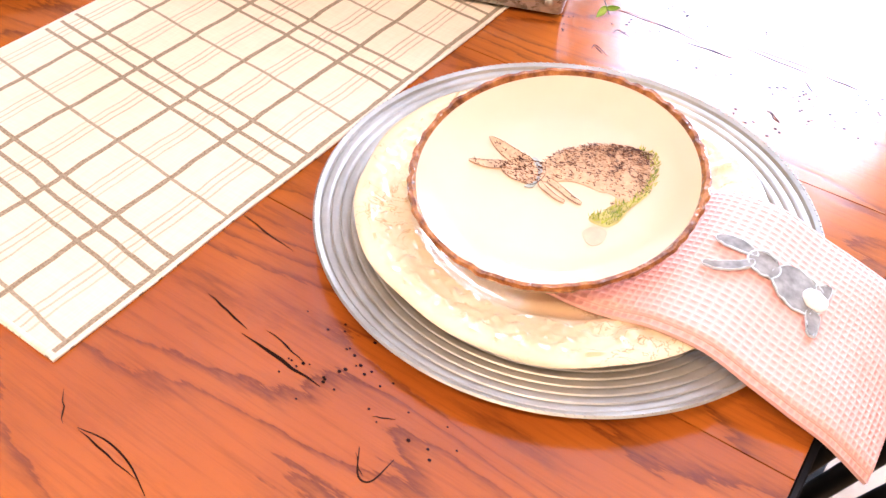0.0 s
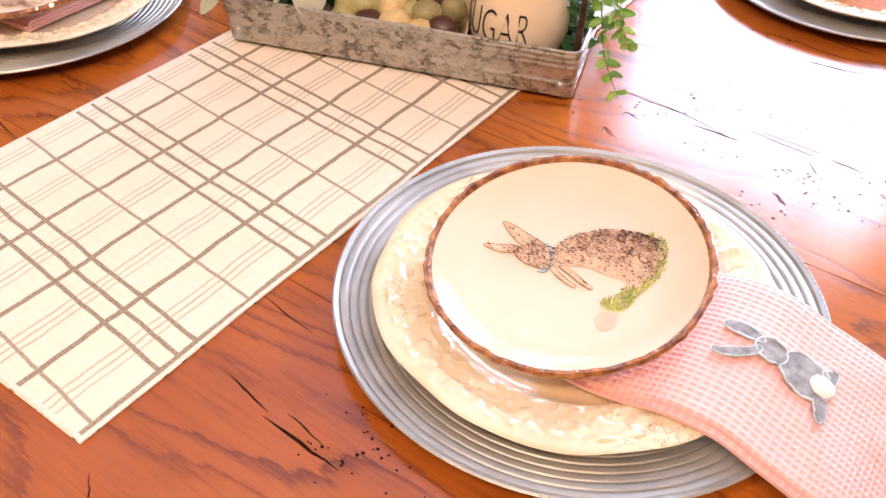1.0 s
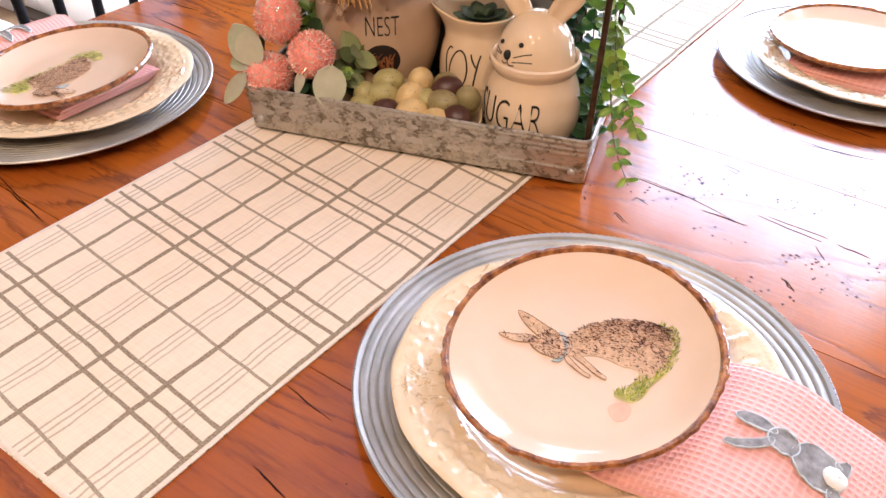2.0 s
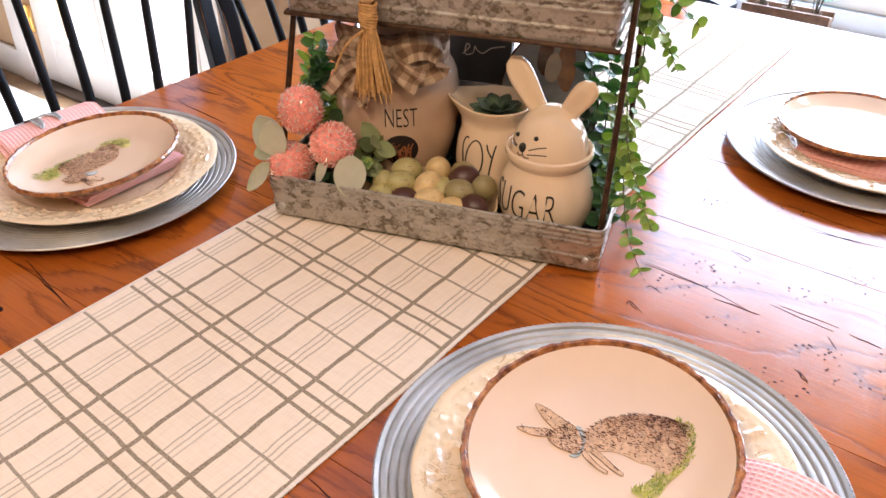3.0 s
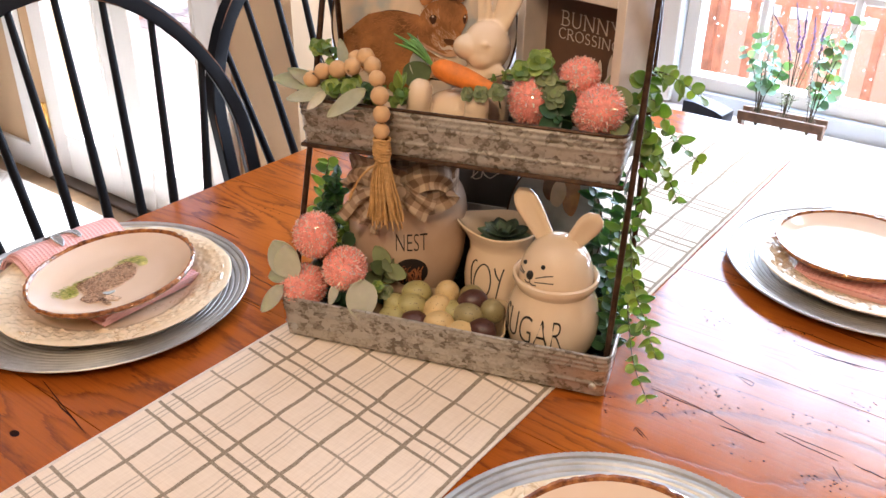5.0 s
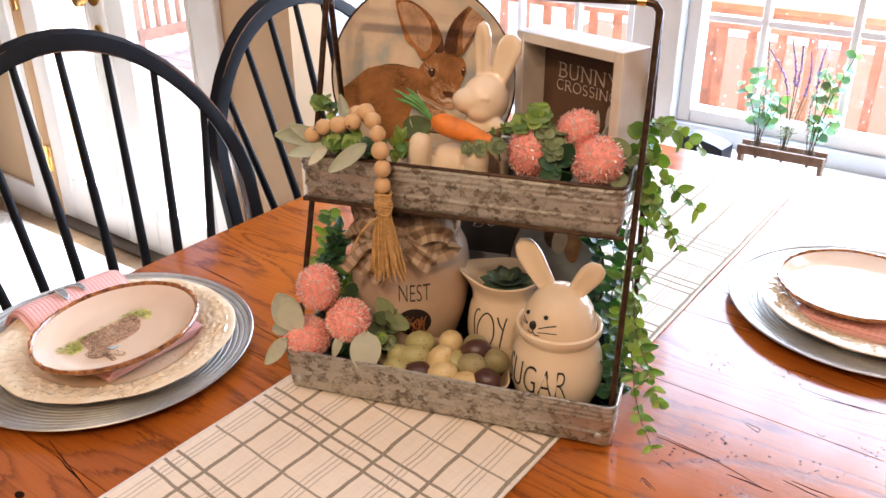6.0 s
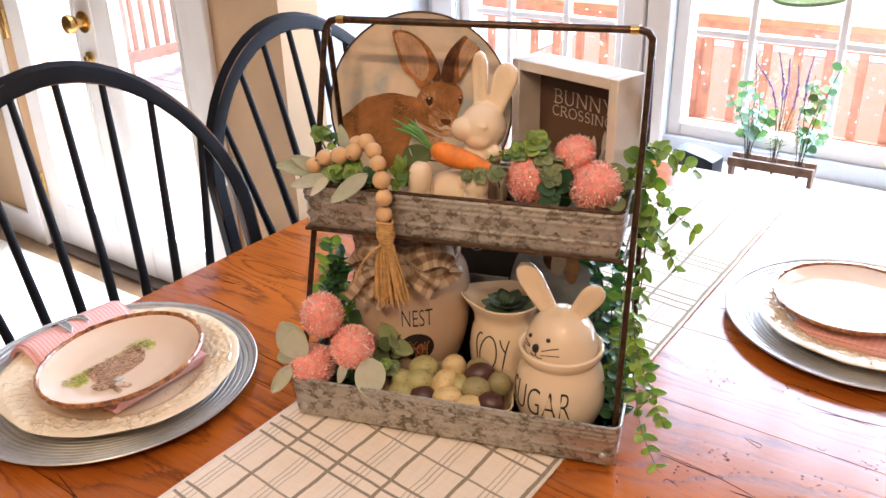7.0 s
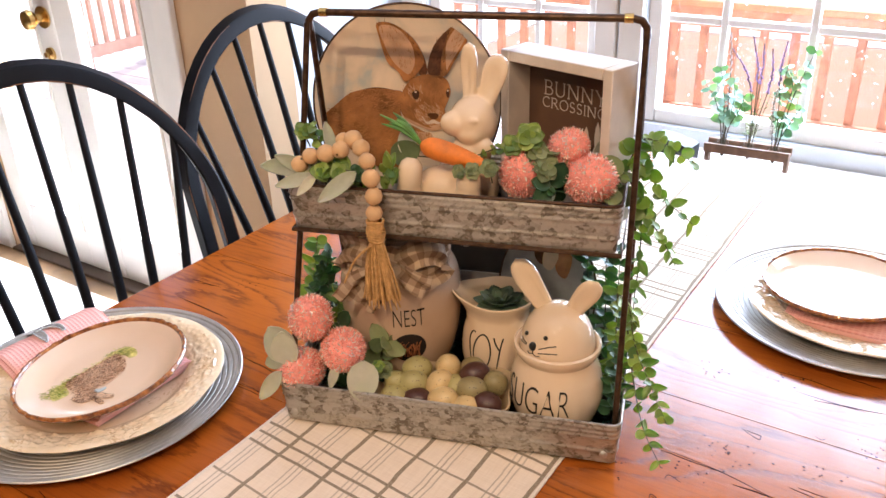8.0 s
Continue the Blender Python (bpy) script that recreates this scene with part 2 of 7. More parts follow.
# ---------------------------------------------------------------- mesh helpers
class Geo:
    """Collects vertices and faces of one part."""

    def __init__(self):
        self.v, self.f, self.uv = [], [], None

    def add(self, verts, faces, m=None):
        k = len(self.v)
        self.v += [tuple(m @ Vector(p)) if m is not None else tuple(p) for p in verts]
        self.f += [tuple(i + k for i in q) for q in faces]
        return self

    def box(self, c, s, ch=0.0, m=None):
        """A box, its edges chamfered by ch."""
        bm = bmesh.new()
        bmesh.ops.create_cube(bm, size=1)
        for p in bm.verts:
            p.co = Vector((p.co.x * s[0] + c[0], p.co.y * s[1] + c[1], p.co.z * s[2] + c[2]))
        if ch:
            bmesh.ops.bevel(bm, geom=bm.edges[:], offset=ch, segments=1, affect="EDGES")
        bm.verts.index_update()
        self.add([p.co for p in bm.verts], [[p.index for p in q.verts] for q in bm.faces], m)
        bm.free()
        return self

    def revolve(self, prof, seg=64, m=None, wave=None, close=False):
        """Turns the (r, z) profile round z. wave(a, r, z) may return a changed (r, z)."""
        vs, fs, n = [], [], len(prof)
        for i in range(seg):
            a = 2 * math.pi * i / seg
            for r, z in prof:
                if wave:
                    r, z = wave(a, r, z)
                vs.append((r * math.cos(a), r * math.sin(a), z))
        for i in range(seg):
            j = (i + 1) % seg
            for k in range(n - 1 + (1 if close else 0)):
                k2 = (k + 1) % n
                if abs(prof[k][0]) < 1e-7 and abs(prof[k2][0]) < 1e-7:
                    continue
                fs.append((i * n + k, j * n + k, j * n + k2, i * n + k2))
        return self.add(vs, fs, m)

    def tube(self, path, r, seg=10, closed=False, flat=1.0, up=(0, 0, 1), caps=True, m=None):
        """A tube along path; r a number or a list; flat squeezes it along its second axis."""
        path = [Vector(p) for p in path]
        n = len(path)
        vs, fs = [], []
        for i, p in enumerate(path):
            a, b2 = path[(i - 1) % n if closed or i else 0], path[(i + 1) % n if closed or i < n - 1 else n - 1]
            t = (b2 - a).normalized()
            s = t.cross(Vector(up))
            if s.length < 1e-4:
                s = t.cross(Vector((1, 0, 0)))
            s.normalize()
            w = s.cross(t)
            ri = r[i] if isinstance(r, (list, tuple)) else r
            for k in range(seg):
                q = 2 * math.pi * k / seg
                vs.append(p + s * (ri * math.cos(q)) + w * (ri * flat * math.sin(q)))
        for i in range(n if closed else n - 1):
            j = (i + 1) % n
            for k in range(seg):
                k2 = (k + 1) % seg
                fs.append((i * seg + k, j * seg + k, j * seg + k2, i * seg + k2))
        if caps and not closed:
            fs += [tuple(range(seg)), tuple(range((n - 1) * seg, n * seg))]
        return self.add(vs, fs, m)

    def ball(self, c, r, seg=16, rings=10, m=None, squash=(1, 1, 1), warp=None):
        vs, fs = [], []
        for i in range(rings + 1):
            th = math.pi * i / rings
            for k in range(seg):
                ph = 2 * math.pi * k / seg
                d = Vector((math.sin(th) * math.cos(ph), math.sin(th) * math.sin(ph), math.cos(th)))
                rr = r * (warp(d) if warp else 1)
                vs.append((c[0] + d.x * rr * squash[0], c[1] + d.y * rr * squash[1], c[2] + d.z * rr * squash[2]))
        for i in range(rings):
            for k in range(seg):
                k2 = (k + 1) % seg
                fs.append((i * seg + k, (i + 1) * seg + k, (i + 1) * seg + k2, i * seg + k2))
        return self.add(vs, fs, m)

    def slab(self, outline, z0, z1, m=None):
        """A flat plate with that outline (x, y), from z0 to z1."""
        n = len(outline)
        vs = [(x, y, z0) for x, y in outline] + [(x, y, z1) for x, y in outline]
        fs = [tuple(range(n - 1, -1, -1)), tuple(range(n, 2 * n))]
        fs += [(i, (i + 1) % n, n + (i + 1) % n, n + i) for i in range(n)]
        return self.add(vs, fs, m)

    def sheet(self, nx, ny, fn, thick=0.0, m=None, uvfn=None):
        """A sheet of (nx+1) x (ny+1) points fn(i/nx, j/ny); with thick, a closed cloth of that thickness."""
        pts = [[Vector(fn(i / nx, j / ny)) for j in range(ny + 1)] for i in range(nx + 1)]
        vs = [p for row in pts for p in row]
        fs = [(i * (ny + 1) + j, (i + 1) * (ny + 1) + j, (i + 1) * (ny + 1) + j + 1, i * (ny + 1) + j + 1) for i in range(nx) for j in range(ny)]
        if thick:
            k = len(vs)
            low = []
            for i in range(nx + 1):
                for j in range(ny + 1):
                    du = pts[min(nx, i + 1)][j] - pts[max(0, i - 1)][j]
                    dv = pts[i][min(ny, j + 1)] - pts[i][max(0, j - 1)]
                    low.append(pts[i][j] - du.cross(dv).normalized() * thick)
            top = list(fs)
            vs += low
            fs += [tuple(reversed([q + k for q in f])) for f in top]
            rim = [i * (ny + 1) for i in range(nx + 1)] + [nx * (ny + 1) + j for j in range(1, ny + 1)]
            rim += [i * (ny + 1) + ny for i in range(nx - 1, -1, -1)] + [j for j in range(ny - 1, 0, -1)]
            fs += [(rim[a], rim[a - 1], rim[a - 1] + k, rim[a] + k) for a in range(len(rim))]
        if uvfn:
            base = [uvfn(i / nx, j / ny) for i in range(nx + 1) for j in range(ny + 1)]
            self.uv = (self.uv or []) + base * (2 if thick else 1)
        return self.add(vs, fs, m)

    def mesh(self, name, smooth=True, sharp=40):
        me = bpy.data.meshes.new(name)
        me.from_pydata(self.v, [], self.f)
        if self.uv and len(self.uv) == len(self.v):
            lay = me.uv_layers.new(name="uv")
            for lp in me.loops:
                lay.data[lp.index].uv = self.uv[lp.vertex_index]
        bm = bmesh.new()
        bm.from_mesh(me)
        bmesh.ops.recalc_face_normals(bm, faces=bm.faces[:])
        if smooth:
            lim = radians(sharp)
            for f in bm.faces:
                f.smooth = True
            for e in bm.edges:
                if len(e.link_faces) == 2 and e.calc_face_angle(0) > lim:
                    e.smooth = False
        bm.to_mesh(me)
        bm.free()
        return me


def part(name, g, material, parent=None, label="", m=None, smooth=True, sharp=40):
    """Links one mesh under a thing or a part."""
    ob = new(name, g.mesh(name, smooth, sharp) if isinstance(g, Geo) else g)
    if not ob.data.materials:
        ob.data.materials.append(material)
    elif ob.data.materials[0] != material:
        ob.material_slots[0].link = "OBJECT"
        ob.material_slots[0].material = material
    ob.parent = parent
    if m is not None:
        ob.matrix_basis = m
    if label:
        ob["label"] = label
    return ob


def thing(name, m, label, category, group="", kind=""):
    ob = new(name)
    ob.empty_display_size = 0.05
    ob.matrix_basis = m
    return tagged(ob, label, category, group, kind)


def structure(name, g, material, label, category, m=None, smooth=True):
    return tagged(part(name, g, material, None, "", m, smooth), label, category, "", "structure")


def wobble(p, s=1.0, seed=0.0):
    return noise.noise(Vector((p[0] * s + seed, p[1] * s - seed, (p[2] if len(p) > 2 else 0) * s + 2 * seed)))


def smooth_path(pts, n=24):
    """A Catmull-Rom path through pts."""
    ps = [Vector(p) for p in pts]
    ps = [ps[0] * 2 - ps[1], *ps, ps[-1] * 2 - ps[-2]]
    out = []
    m = len(ps) - 3
    for i in range(n + 1):
        q = min(m - 1e-6, m * i / n)
        k, t = int(q), q - int(q)
        p0, p1, p2, p3 = ps[k:k + 4]
        out.append(0.5 * (2 * p1 + (p2 - p0) * t + (2 * p0 - 5 * p1 + 4 * p2 - p3) * t * t + (3 * p1 - p0 - 3 * p2 + p3) * t ** 3))
    return out


# ---------------------------------------------------------------- room
YW, XR, YD = 1.34, -1.10, 0.72      # window wall, left return wall, door wall
H = H_ROOM
T = 0.14


def wall_with_holes(x0, x1, y, z0, z1, holes):
    """A wall along x, thickness T beyond y, with rectangular openings (x0, x1, z0, z1)."""
    g = Geo()
    xs = sorted({x0, x1, *[h[0] for h in holes], *[h[1] for h in holes]})
    for a, b2 in zip(xs, xs[1:]):
        zs = [(z0, z1)]
        for h in holes:
            if h[0] <= a + 1e-6 and h[1] >= b2 - 1e-6:
                zs = [(z0, h[2]), (h[3], z1)]
        for p, q in zs:
            if q - p > 1e-3:
                g.box(((a + b2) / 2, y + T / 2, (p + q) / 2), (b2 - a, T, q - p))
    return g


WINS = [(-1.0, -0.46, 0.615, 2.05), (-0.33, 0.50, 0.615, 2.05), (0.63, 1.17, 0.615, 2.05)]
structure("wall_north", wall_with_holes(-1.24, 1.6, YW, 0, H, WINS), WHITE_WALL, "white painted wall with tall windows", "wall", smooth=False)
structure("wall_return", Geo().box((XR - T / 2, (YD + T + YW) / 2, H / 2), (T, YW - YD - T, H)), WHITE_WALL, "white painted side wall of the window bay", "wall", smooth=False)
structure("wall_door", wall_with_holes(-4.2, XR, YD, 0, H, [(-2.44, -1.43, 0.0, 2.05)]), TAN_WALL, "unseen tan wall, darkened to cut bounced light round the glazed doors", "wall", smooth=False)
# three unseen walls close the room; their darkened tan keeps bounce low
structure("wall_east", Geo().box((1.67, -1.4, H / 2), (T, 5.76, H)), BACK_WALL, "unseen tan wall, darkened to cut bounced light", "wall", smooth=False)
structure("wall_west", Geo().box((-4.27, -1.8, H / 2), (T, 5.3, H)), BACK_WALL, "unseen tan wall, darkened to cut bounced light", "wall", smooth=False)
structure("wall_south", Geo().box((-1.3, -4.35, H / 2), (6.1, T, H)), BACK_WALL, "unseen tan wall, darkened to cut bounced light", "wall", smooth=False)
structure("ceiling", Geo().box((-1.3, -1.4, H + 0.05), (6.2, 6.1, 0.1)), WHITE_WALL, "flat white ceiling", "ceiling", smooth=False)
structure("floor", Geo().box((-2.82, -1.795, -0.05), (3.16, 5.31, 0.1)).box((0.28, -1.45, -0.05), (3.04, 6.0, 0.1)), FLOOR_WOOD, "brown wooden floor", "floor", smooth=False)


# ---------------------------------------------------------------- table
TX0, TX1, TY0, TY1, TZ = -0.525, 0.54, -0.81, 0.785, 0.75
table = thing("dining_table", pose(0, 0, 0), "distressed red-brown oak dining table set for Easter", "table")
part("apron", Geo().box((0, -0.01, 0.66), (0.86, 1.38, 0.1), 0.004), OAK, table)
for lx in (-0.41, 0.41):
    for ly in (-0.66, 0.64):
        part("leg", Geo().revolve([(0, 0), (0.035, 0), (0.045, 0.03), (0.03, 0.07), (0.05, 0.2), (0.055, 0.38), (0.035, 0.5), (0.05, 0.54), (0.05, 0.62), (0, 0.62)], 20, pose(lx, ly, 0)), BLACK_PAINT, table)
for c, s in (((TX1 + 0.003, (TY0 + TY1) / 2, TZ - 0.022), (0.005, TY1 - TY0 + 0.010, 0.034)), ((TX0 - 0.003, (TY0 + TY1) / 2, TZ - 0.022), (0.005, TY1 - TY0 + 0.010, 0.034)),
             (((TX0 + TX1) / 2, TY0 - 0.003, TZ - 0.022), (TX1 - TX0, 0.005, 0.034)), (((TX0 + TX1) / 2, TY1 + 0.003, TZ - 0.022), (TX1 - TX0, 0.005, 0.034))):
    part("edge_band", Geo().box(c, s, 0.001), BLACK_PAINT, table, "black-painted table edge")
JOINTS = (TY0, -0.458, -0.21, 0.027, 0.192, 0.36, 0.57, TY1)
for y0, y1 in zip(JOINTS, JOINTS[1:]):
    part("plank", Geo().box(((TX0 + TX1) / 2, 0, -0.019), (TX1 - TX0, y1 - y0 - 0.0010, 0.038)), OAK, table, m=pose(0, (y0 + y1) / 2, TZ), smooth=False)

g = Geo()


def scratch(x0, y0, x1, y1, w):
    """A tapering dark crack or tool mark pressed into the table top."""
    a, b2 = Vector((x0, y0, 0)), Vector((x1, y1, 0))
    nrm = Vector((-(b2 - a).y, (b2 - a).x, 0)).normalized()
    up_v, lo_v = [], []
    for k in range(7):
        t = k / 6
        p = a.lerp(b2, t) + nrm * (0.0016 * wobble((x0 * 90 + t * 4, y0 * 90), 1.0))
        h = w * 0.42 * (0.15 + math.sin(math.pi * t)) * (1 + 0.5 * wobble((t * 9, x0 * 70), 1.0))
        up_v.append((p + nrm * h)[:2])
        lo_v.append((p - nrm * h)[:2])
    g.slab(up_v + lo_v[::-1], TZ - 0.001, TZ + 0.0003)


for s in ((0.229, -0.559, 0.293, -0.561, 0.0024), (0.189, -0.548, 0.229, -0.555, 0.0016), (0.15, -0.482, 0.207, -0.488, 0.0011), (0.33, -0.559, 0.342, -0.554, 0.0008), (0.204, -0.661, 0.253, -0.664, 0.0011), (0.337, -0.583, 0.349, -0.593, 0.0008), (0.175, -0.649, 0.194, -0.664, 0.0009), (0.240, -0.548, 0.275, -0.554, 0.0010), (0.314, -0.083, 0.358, -0.082, 0.0016)):
    scratch(*s)
for s in ((0.362, -0.06, 0.421, -0.066, 0.0011), (0.369, -0.056, 0.424, -0.057, 0.0008), (0.435, -0.061, 0.464, -0.063, 0.0016), (0.236, -0.07, 0.300, -0.072, 0.0010), (0.303, 0.008, 0.319, 0.005, 0.0009), (-0.243, -0.457, -0.168, -0.468, 0.0018), (0.41, -0.139, 0.424, -0.15, 0.0012), (0.352, 0.164, 0.413, 0.158, 0.0010), (0.352, 0.098, 0.424, 0.111, 0.0012)):
    scratch(*s)
for s in ((0.251, -0.139, 0.263, -0.146, 0.0010), (-0.462, -0.1, -0.358, -0.107, 0.0017), (-0.487, -0.052, -0.432, -0.05, 0.0009), (-0.474, -0.056, -0.441, -0.050, 0.0008), (-0.273, -0.164, -0.203, -0.172, 0.0016), (-0.24, -0.213, -0.18, -0.215, 0.0009), (-0.235, -0.207, -0.19, -0.210, 0.0007), (0.18, 0.27, 0.196, 0.267, 0.0010), (0.45, 0.05, 0.52, 0.046, 0.0012)):
    scratch(*s)
rnd = random.Random(21)
for cx, cy in ((0.302, -0.534), (0.354, -0.554), (0.285, -0.555), (0.276, -0.524), (0.283, -0.035), (0.307, -0.042), (0.343, -0.115), (0.422, -0.104), (0.452, -0.127), (0.263, -0.087), (0.317, 0.13), (0.426, 0.036), (0.38, -0.02), (0.48, -0.08), (-0.40, -0.02), (-0.30, 0.02), (0.24, 0.10), (0.30, 0.20), (0.46, 0.12), (0.22, 0.21), (0.20, -0.12), (0.40, -0.16)):
    for _ in range(rnd.randint(7, 14)):
        x, y, r = cx + rnd.gauss(0, 0.014), cy + rnd.gauss(0, 0.009), rnd.uniform(0.0006, 0.0014)
        g.slab([(x + r * math.cos(a), y + r * 0.8 * math.sin(a)) for a in [2 * math.pi * k / 7 for k in range(7)]], TZ - 0.001, TZ + 0.0003)
g.slab([(-0.22 + 0.006 * math.cos(a), -0.51 + 0.004 * math.sin(a)) for a in [2 * math.pi * k / 12 for k in range(12)]], TZ - 0.001, TZ + 0.0003)
for bent in (((0.298, 0.0075), (0.311, 0.0008), (0.318, -0.001), (0.3175, 0.007)), ((0.2536, -0.1085), (0.256, -0.102), (0.2696, -0.1066)), ((0.2504, -0.144), (0.2512, -0.137), (0.268, -0.1465)),
             ((0.412, -0.138), (0.4236, -0.1485)), ((0.4196, -0.0757), (0.432, -0.091)), ((0.3665, 0.0337), (0.373, 0.031), (0.3765, 0.035)), ((0.2025, -0.6604), (0.222, -0.6567), (0.243, -0.659), (0.2643, -0.667)),
             ((0.3364, -0.579), (0.3466, -0.593), (0.3546, -0.5916), (0.3566, -0.5743)), ((0.2908, 0.1343), (0.3366, 0.136), (0.369, 0.1317), (0.421, 0.1314)), ((0.328, 0.1057), (0.37, 0.1035), (0.410, 0.103)),
             ((0.2338, -0.0658), (0.297, -0.071), (0.3564, -0.084)), ((-0.276, -0.4477), (-0.2226, -0.4582), (-0.166, -0.4686))):
    path = smooth_path([(x, y, TZ) for x, y in bent], 14)
    g.tube(path, [0.0002 + 0.0004 * math.sin(math.pi * (k + 0.5) / 15) for k in range(15)], 6, flat=0.5)
tagged(part("distressing", g, DARK_MARK, table, "dark cracks and worm holes", smooth=False), kind="stuff")


# ---------------------------------------------------------------- table runner
def runner_weave(n, l, b):
    """Ivory cotton with a taupe window-pane check: triple and single cross lines, broad and hair lines along."""
    tc = n.new("ShaderNodeTexCoord")
    sep = n.new("ShaderNodeSeparateXYZ")
    l.new(tc.outputs["Object"], sep.inputs[0])
    wob = noise_tex(n, l, coords(n, l), 22, 3)
    wob2 = noise_tex(n, l, coords(n, l, (1, 1, 1), (0, 0, 70)), 26, 3)
    x = maths(n, l, "ADD", sep.outputs[0], maths(n, l, "MULTIPLY", maths(n, l, "SUBTRACT", wob, 0.5), 0.006))
    y0 = maths(n, l, "ADD", sep.outputs[1], maths(n, l, "MULTIPLY", sep.outputs[0], 0.087))
    y = maths(n, l, "ADD", y0, maths(n, l, "MULTIPLY", maths(n, l, "SUBTRACT", wob2, 0.5), 0.004))

    def line(v, period, at, half, soft=0.0006):
        f = maths(n, l, "FRACT", maths(n, l, "DIVIDE", maths(n, l, "SUBTRACT", v, at - period / 2 - period * 40), period))
        d = maths(n, l, "MULTIPLY", maths(n, l, "ABSOLUTE", maths(n, l, "SUBTRACT", f, 0.5)), period)
        mr = n.new("ShaderNodeMapRange")
        mr.inputs["From Min"].default_value, mr.inputs["From Max"].default_value = half + soft, half
        l.new(d, mr.inputs["Value"])
        return mr.outputs[0]

    fine = noise_tex(n, l, coords(n, l, (500, 500, 80)), 1.0, 2)
    streak = noise_tex(n, l, coords(n, l, (90, 7, 1)), 1.0, 3)
    marks = None
    for v, period, at, half, w in ((x, 0.063, -0.102, 0.0020, 0.9), (y, 0.1345, -0.560, 0.0015, 0.9), (y, 0.1345, -0.544, 0.0015, 0.9),
                                   (y, 0.1345, -0.528, 0.0015, 0.9), (y, 0.1345, -0.478, 0.0011, 0.8),
                                   (x, 0.063, -0.0765, 0.0006, 0.55), (x, 0.063, -0.0705, 0.0006, 0.58), (x, 0.063, -0.0645, 0.0006, 0.55)):
        f = maths(n, l, "MULTIPLY", line(v, period, at, half), w)
        if w < 0.6:
            f = maths(n, l, "MULTIPLY", f, maths(n, l, "ADD", streak, 0.35))
        marks = f if marks is None else maths(n, l, "MAXIMUM", marks, f)
    f1 = noise_tex(n, l, coords(n, l, (700, 50, 50)), 1.0, 3)
    f2 = noise_tex(n, l, coords(n, l, (50, 700, 50)), 1.0, 3)
    weave = maths(n, l, "ADD", maths(n, l, "MULTIPLY", f1, 0.5), maths(n, l, "MULTIPLY", f2, 0.5))
    cloth = ramp(n, l, weave, [(0.35, (0.77, 0.64, 0.50)), (0.62, (0.85, 0.725, 0.585))])
    inked = maths(n, l, "MULTIPLY", marks, maths(n, l, "ADD", 0.55, maths(n, l, "MULTIPLY", fine, 0.6)))
    l.new(mix(n, l, inked, cloth, (0.15, 0.105, 0.055)), b.inputs["Base Color"])
    bump(n, l, b, weave, 0.4, 0.0007)


RUNNER = mat("checked_cotton", (0.75, 0.66, 0.54), 0.9, spec=0.15, build=runner_weave)
RX0, RX1, RY0, RY1 = -0.153, 0.156, -0.640, 0.660


def runner_at(u, v):
    x, y = RX0 + (RX1 - RX0) * u, RY0 + (RY1 - RY0) * v
    edge = 0.0016 * wobble((y, u), 9, 3)
    return x + edge * (2 * u - 1), y, TZ + 0.0014 + 0.0004 * (1 + wobble((x, y), 14, 1)) + 0.0004 * max(0.0, wobble((x, y), 5, 7))


runner = tagged(part("table_runner", Geo().sheet(40, 150, runner_at, 0.0011), RUNNER), "ivory cotton table runner with taupe window-pane check", "table runner")
hem = Geo()
for u in (0.006, 0.994):
    hem.tube([(runner_at(u, k / 90)[0], runner_at(u, k / 90)[1], runner_at(u, k / 90)[2] + 0.0002) for k in range(91)], 0.0020, 6, flat=0.4)
for v in (0.002, 0.998):
    hem.tube([(runner_at(k / 30, v)[0], runner_at(k / 30, v)[1], runner_at(k / 30, v)[2] + 0.0002) for k in range(31)], 0.0020, 6, flat=0.4)
part("hem", hem, LINEN, runner)


# ---------------------------------------------------------------- place settings
def charger_profile():
    p = [(0, 0.003), (0.112, 0.003), (0.1155, 0.0042)]
    for k in range(8):                                   # turned ridges on the rim
        r0 = 0.1155 + k * 0.0066
        z0 = 0.0038 + 0.0105 * (k / 8) ** 1.2
        p += [(r0 + 0.0004, z0 - 0.0003), (r0 + 0.0012, z0 + 0.0006), (r0 + 0.0031, z0 + 0.0010), (r0 + 0.0054, z0 + 0.0010), (r0 + 0.0062, z0 + 0.0002)]
    p += [(0.1690, 0.0155), (0.1722, 0.0170), (0.1735, 0.0158), (0.1722, 0.0140), (0.164, 0.0120), (0.116, 0.0004), (0, 0.0)]
    return p


def scallop(a, r, z):
    """The dinner plate's soft, uneven outline and its moulded vine relief on the rim."""
    if r > 0.095:
        k = min(1.0, (r - 0.095) / 0.04)
        r = r * (1 + k * 0.008 * math.sin(6 * a + 0.6) + k * 0.004 * math.sin(13 * a))
        if 0.101 < r < 0.131 and z > 0.008:
            p = Vector((r * math.cos(a) * 120, r * math.sin(a) * 120, 0))
            z += 0.0040 * max(0.0, noise.noise(p)) + 0.0026 * abs(noise.noise(p * 1.9))
    return r, z


def bamboo(a, r, z):
    if r > 0.097:
        d = 0.0008 * abs(math.sin(19 * a + 3 * math.sin(5 * a))) ** 0.6 + 0.0019 * noise.noise(Vector((math.cos(a) * 11, math.sin(a) * 11, z * 60)))
        return r + d - 0.0008, z + 0.4 * d
    return r, z


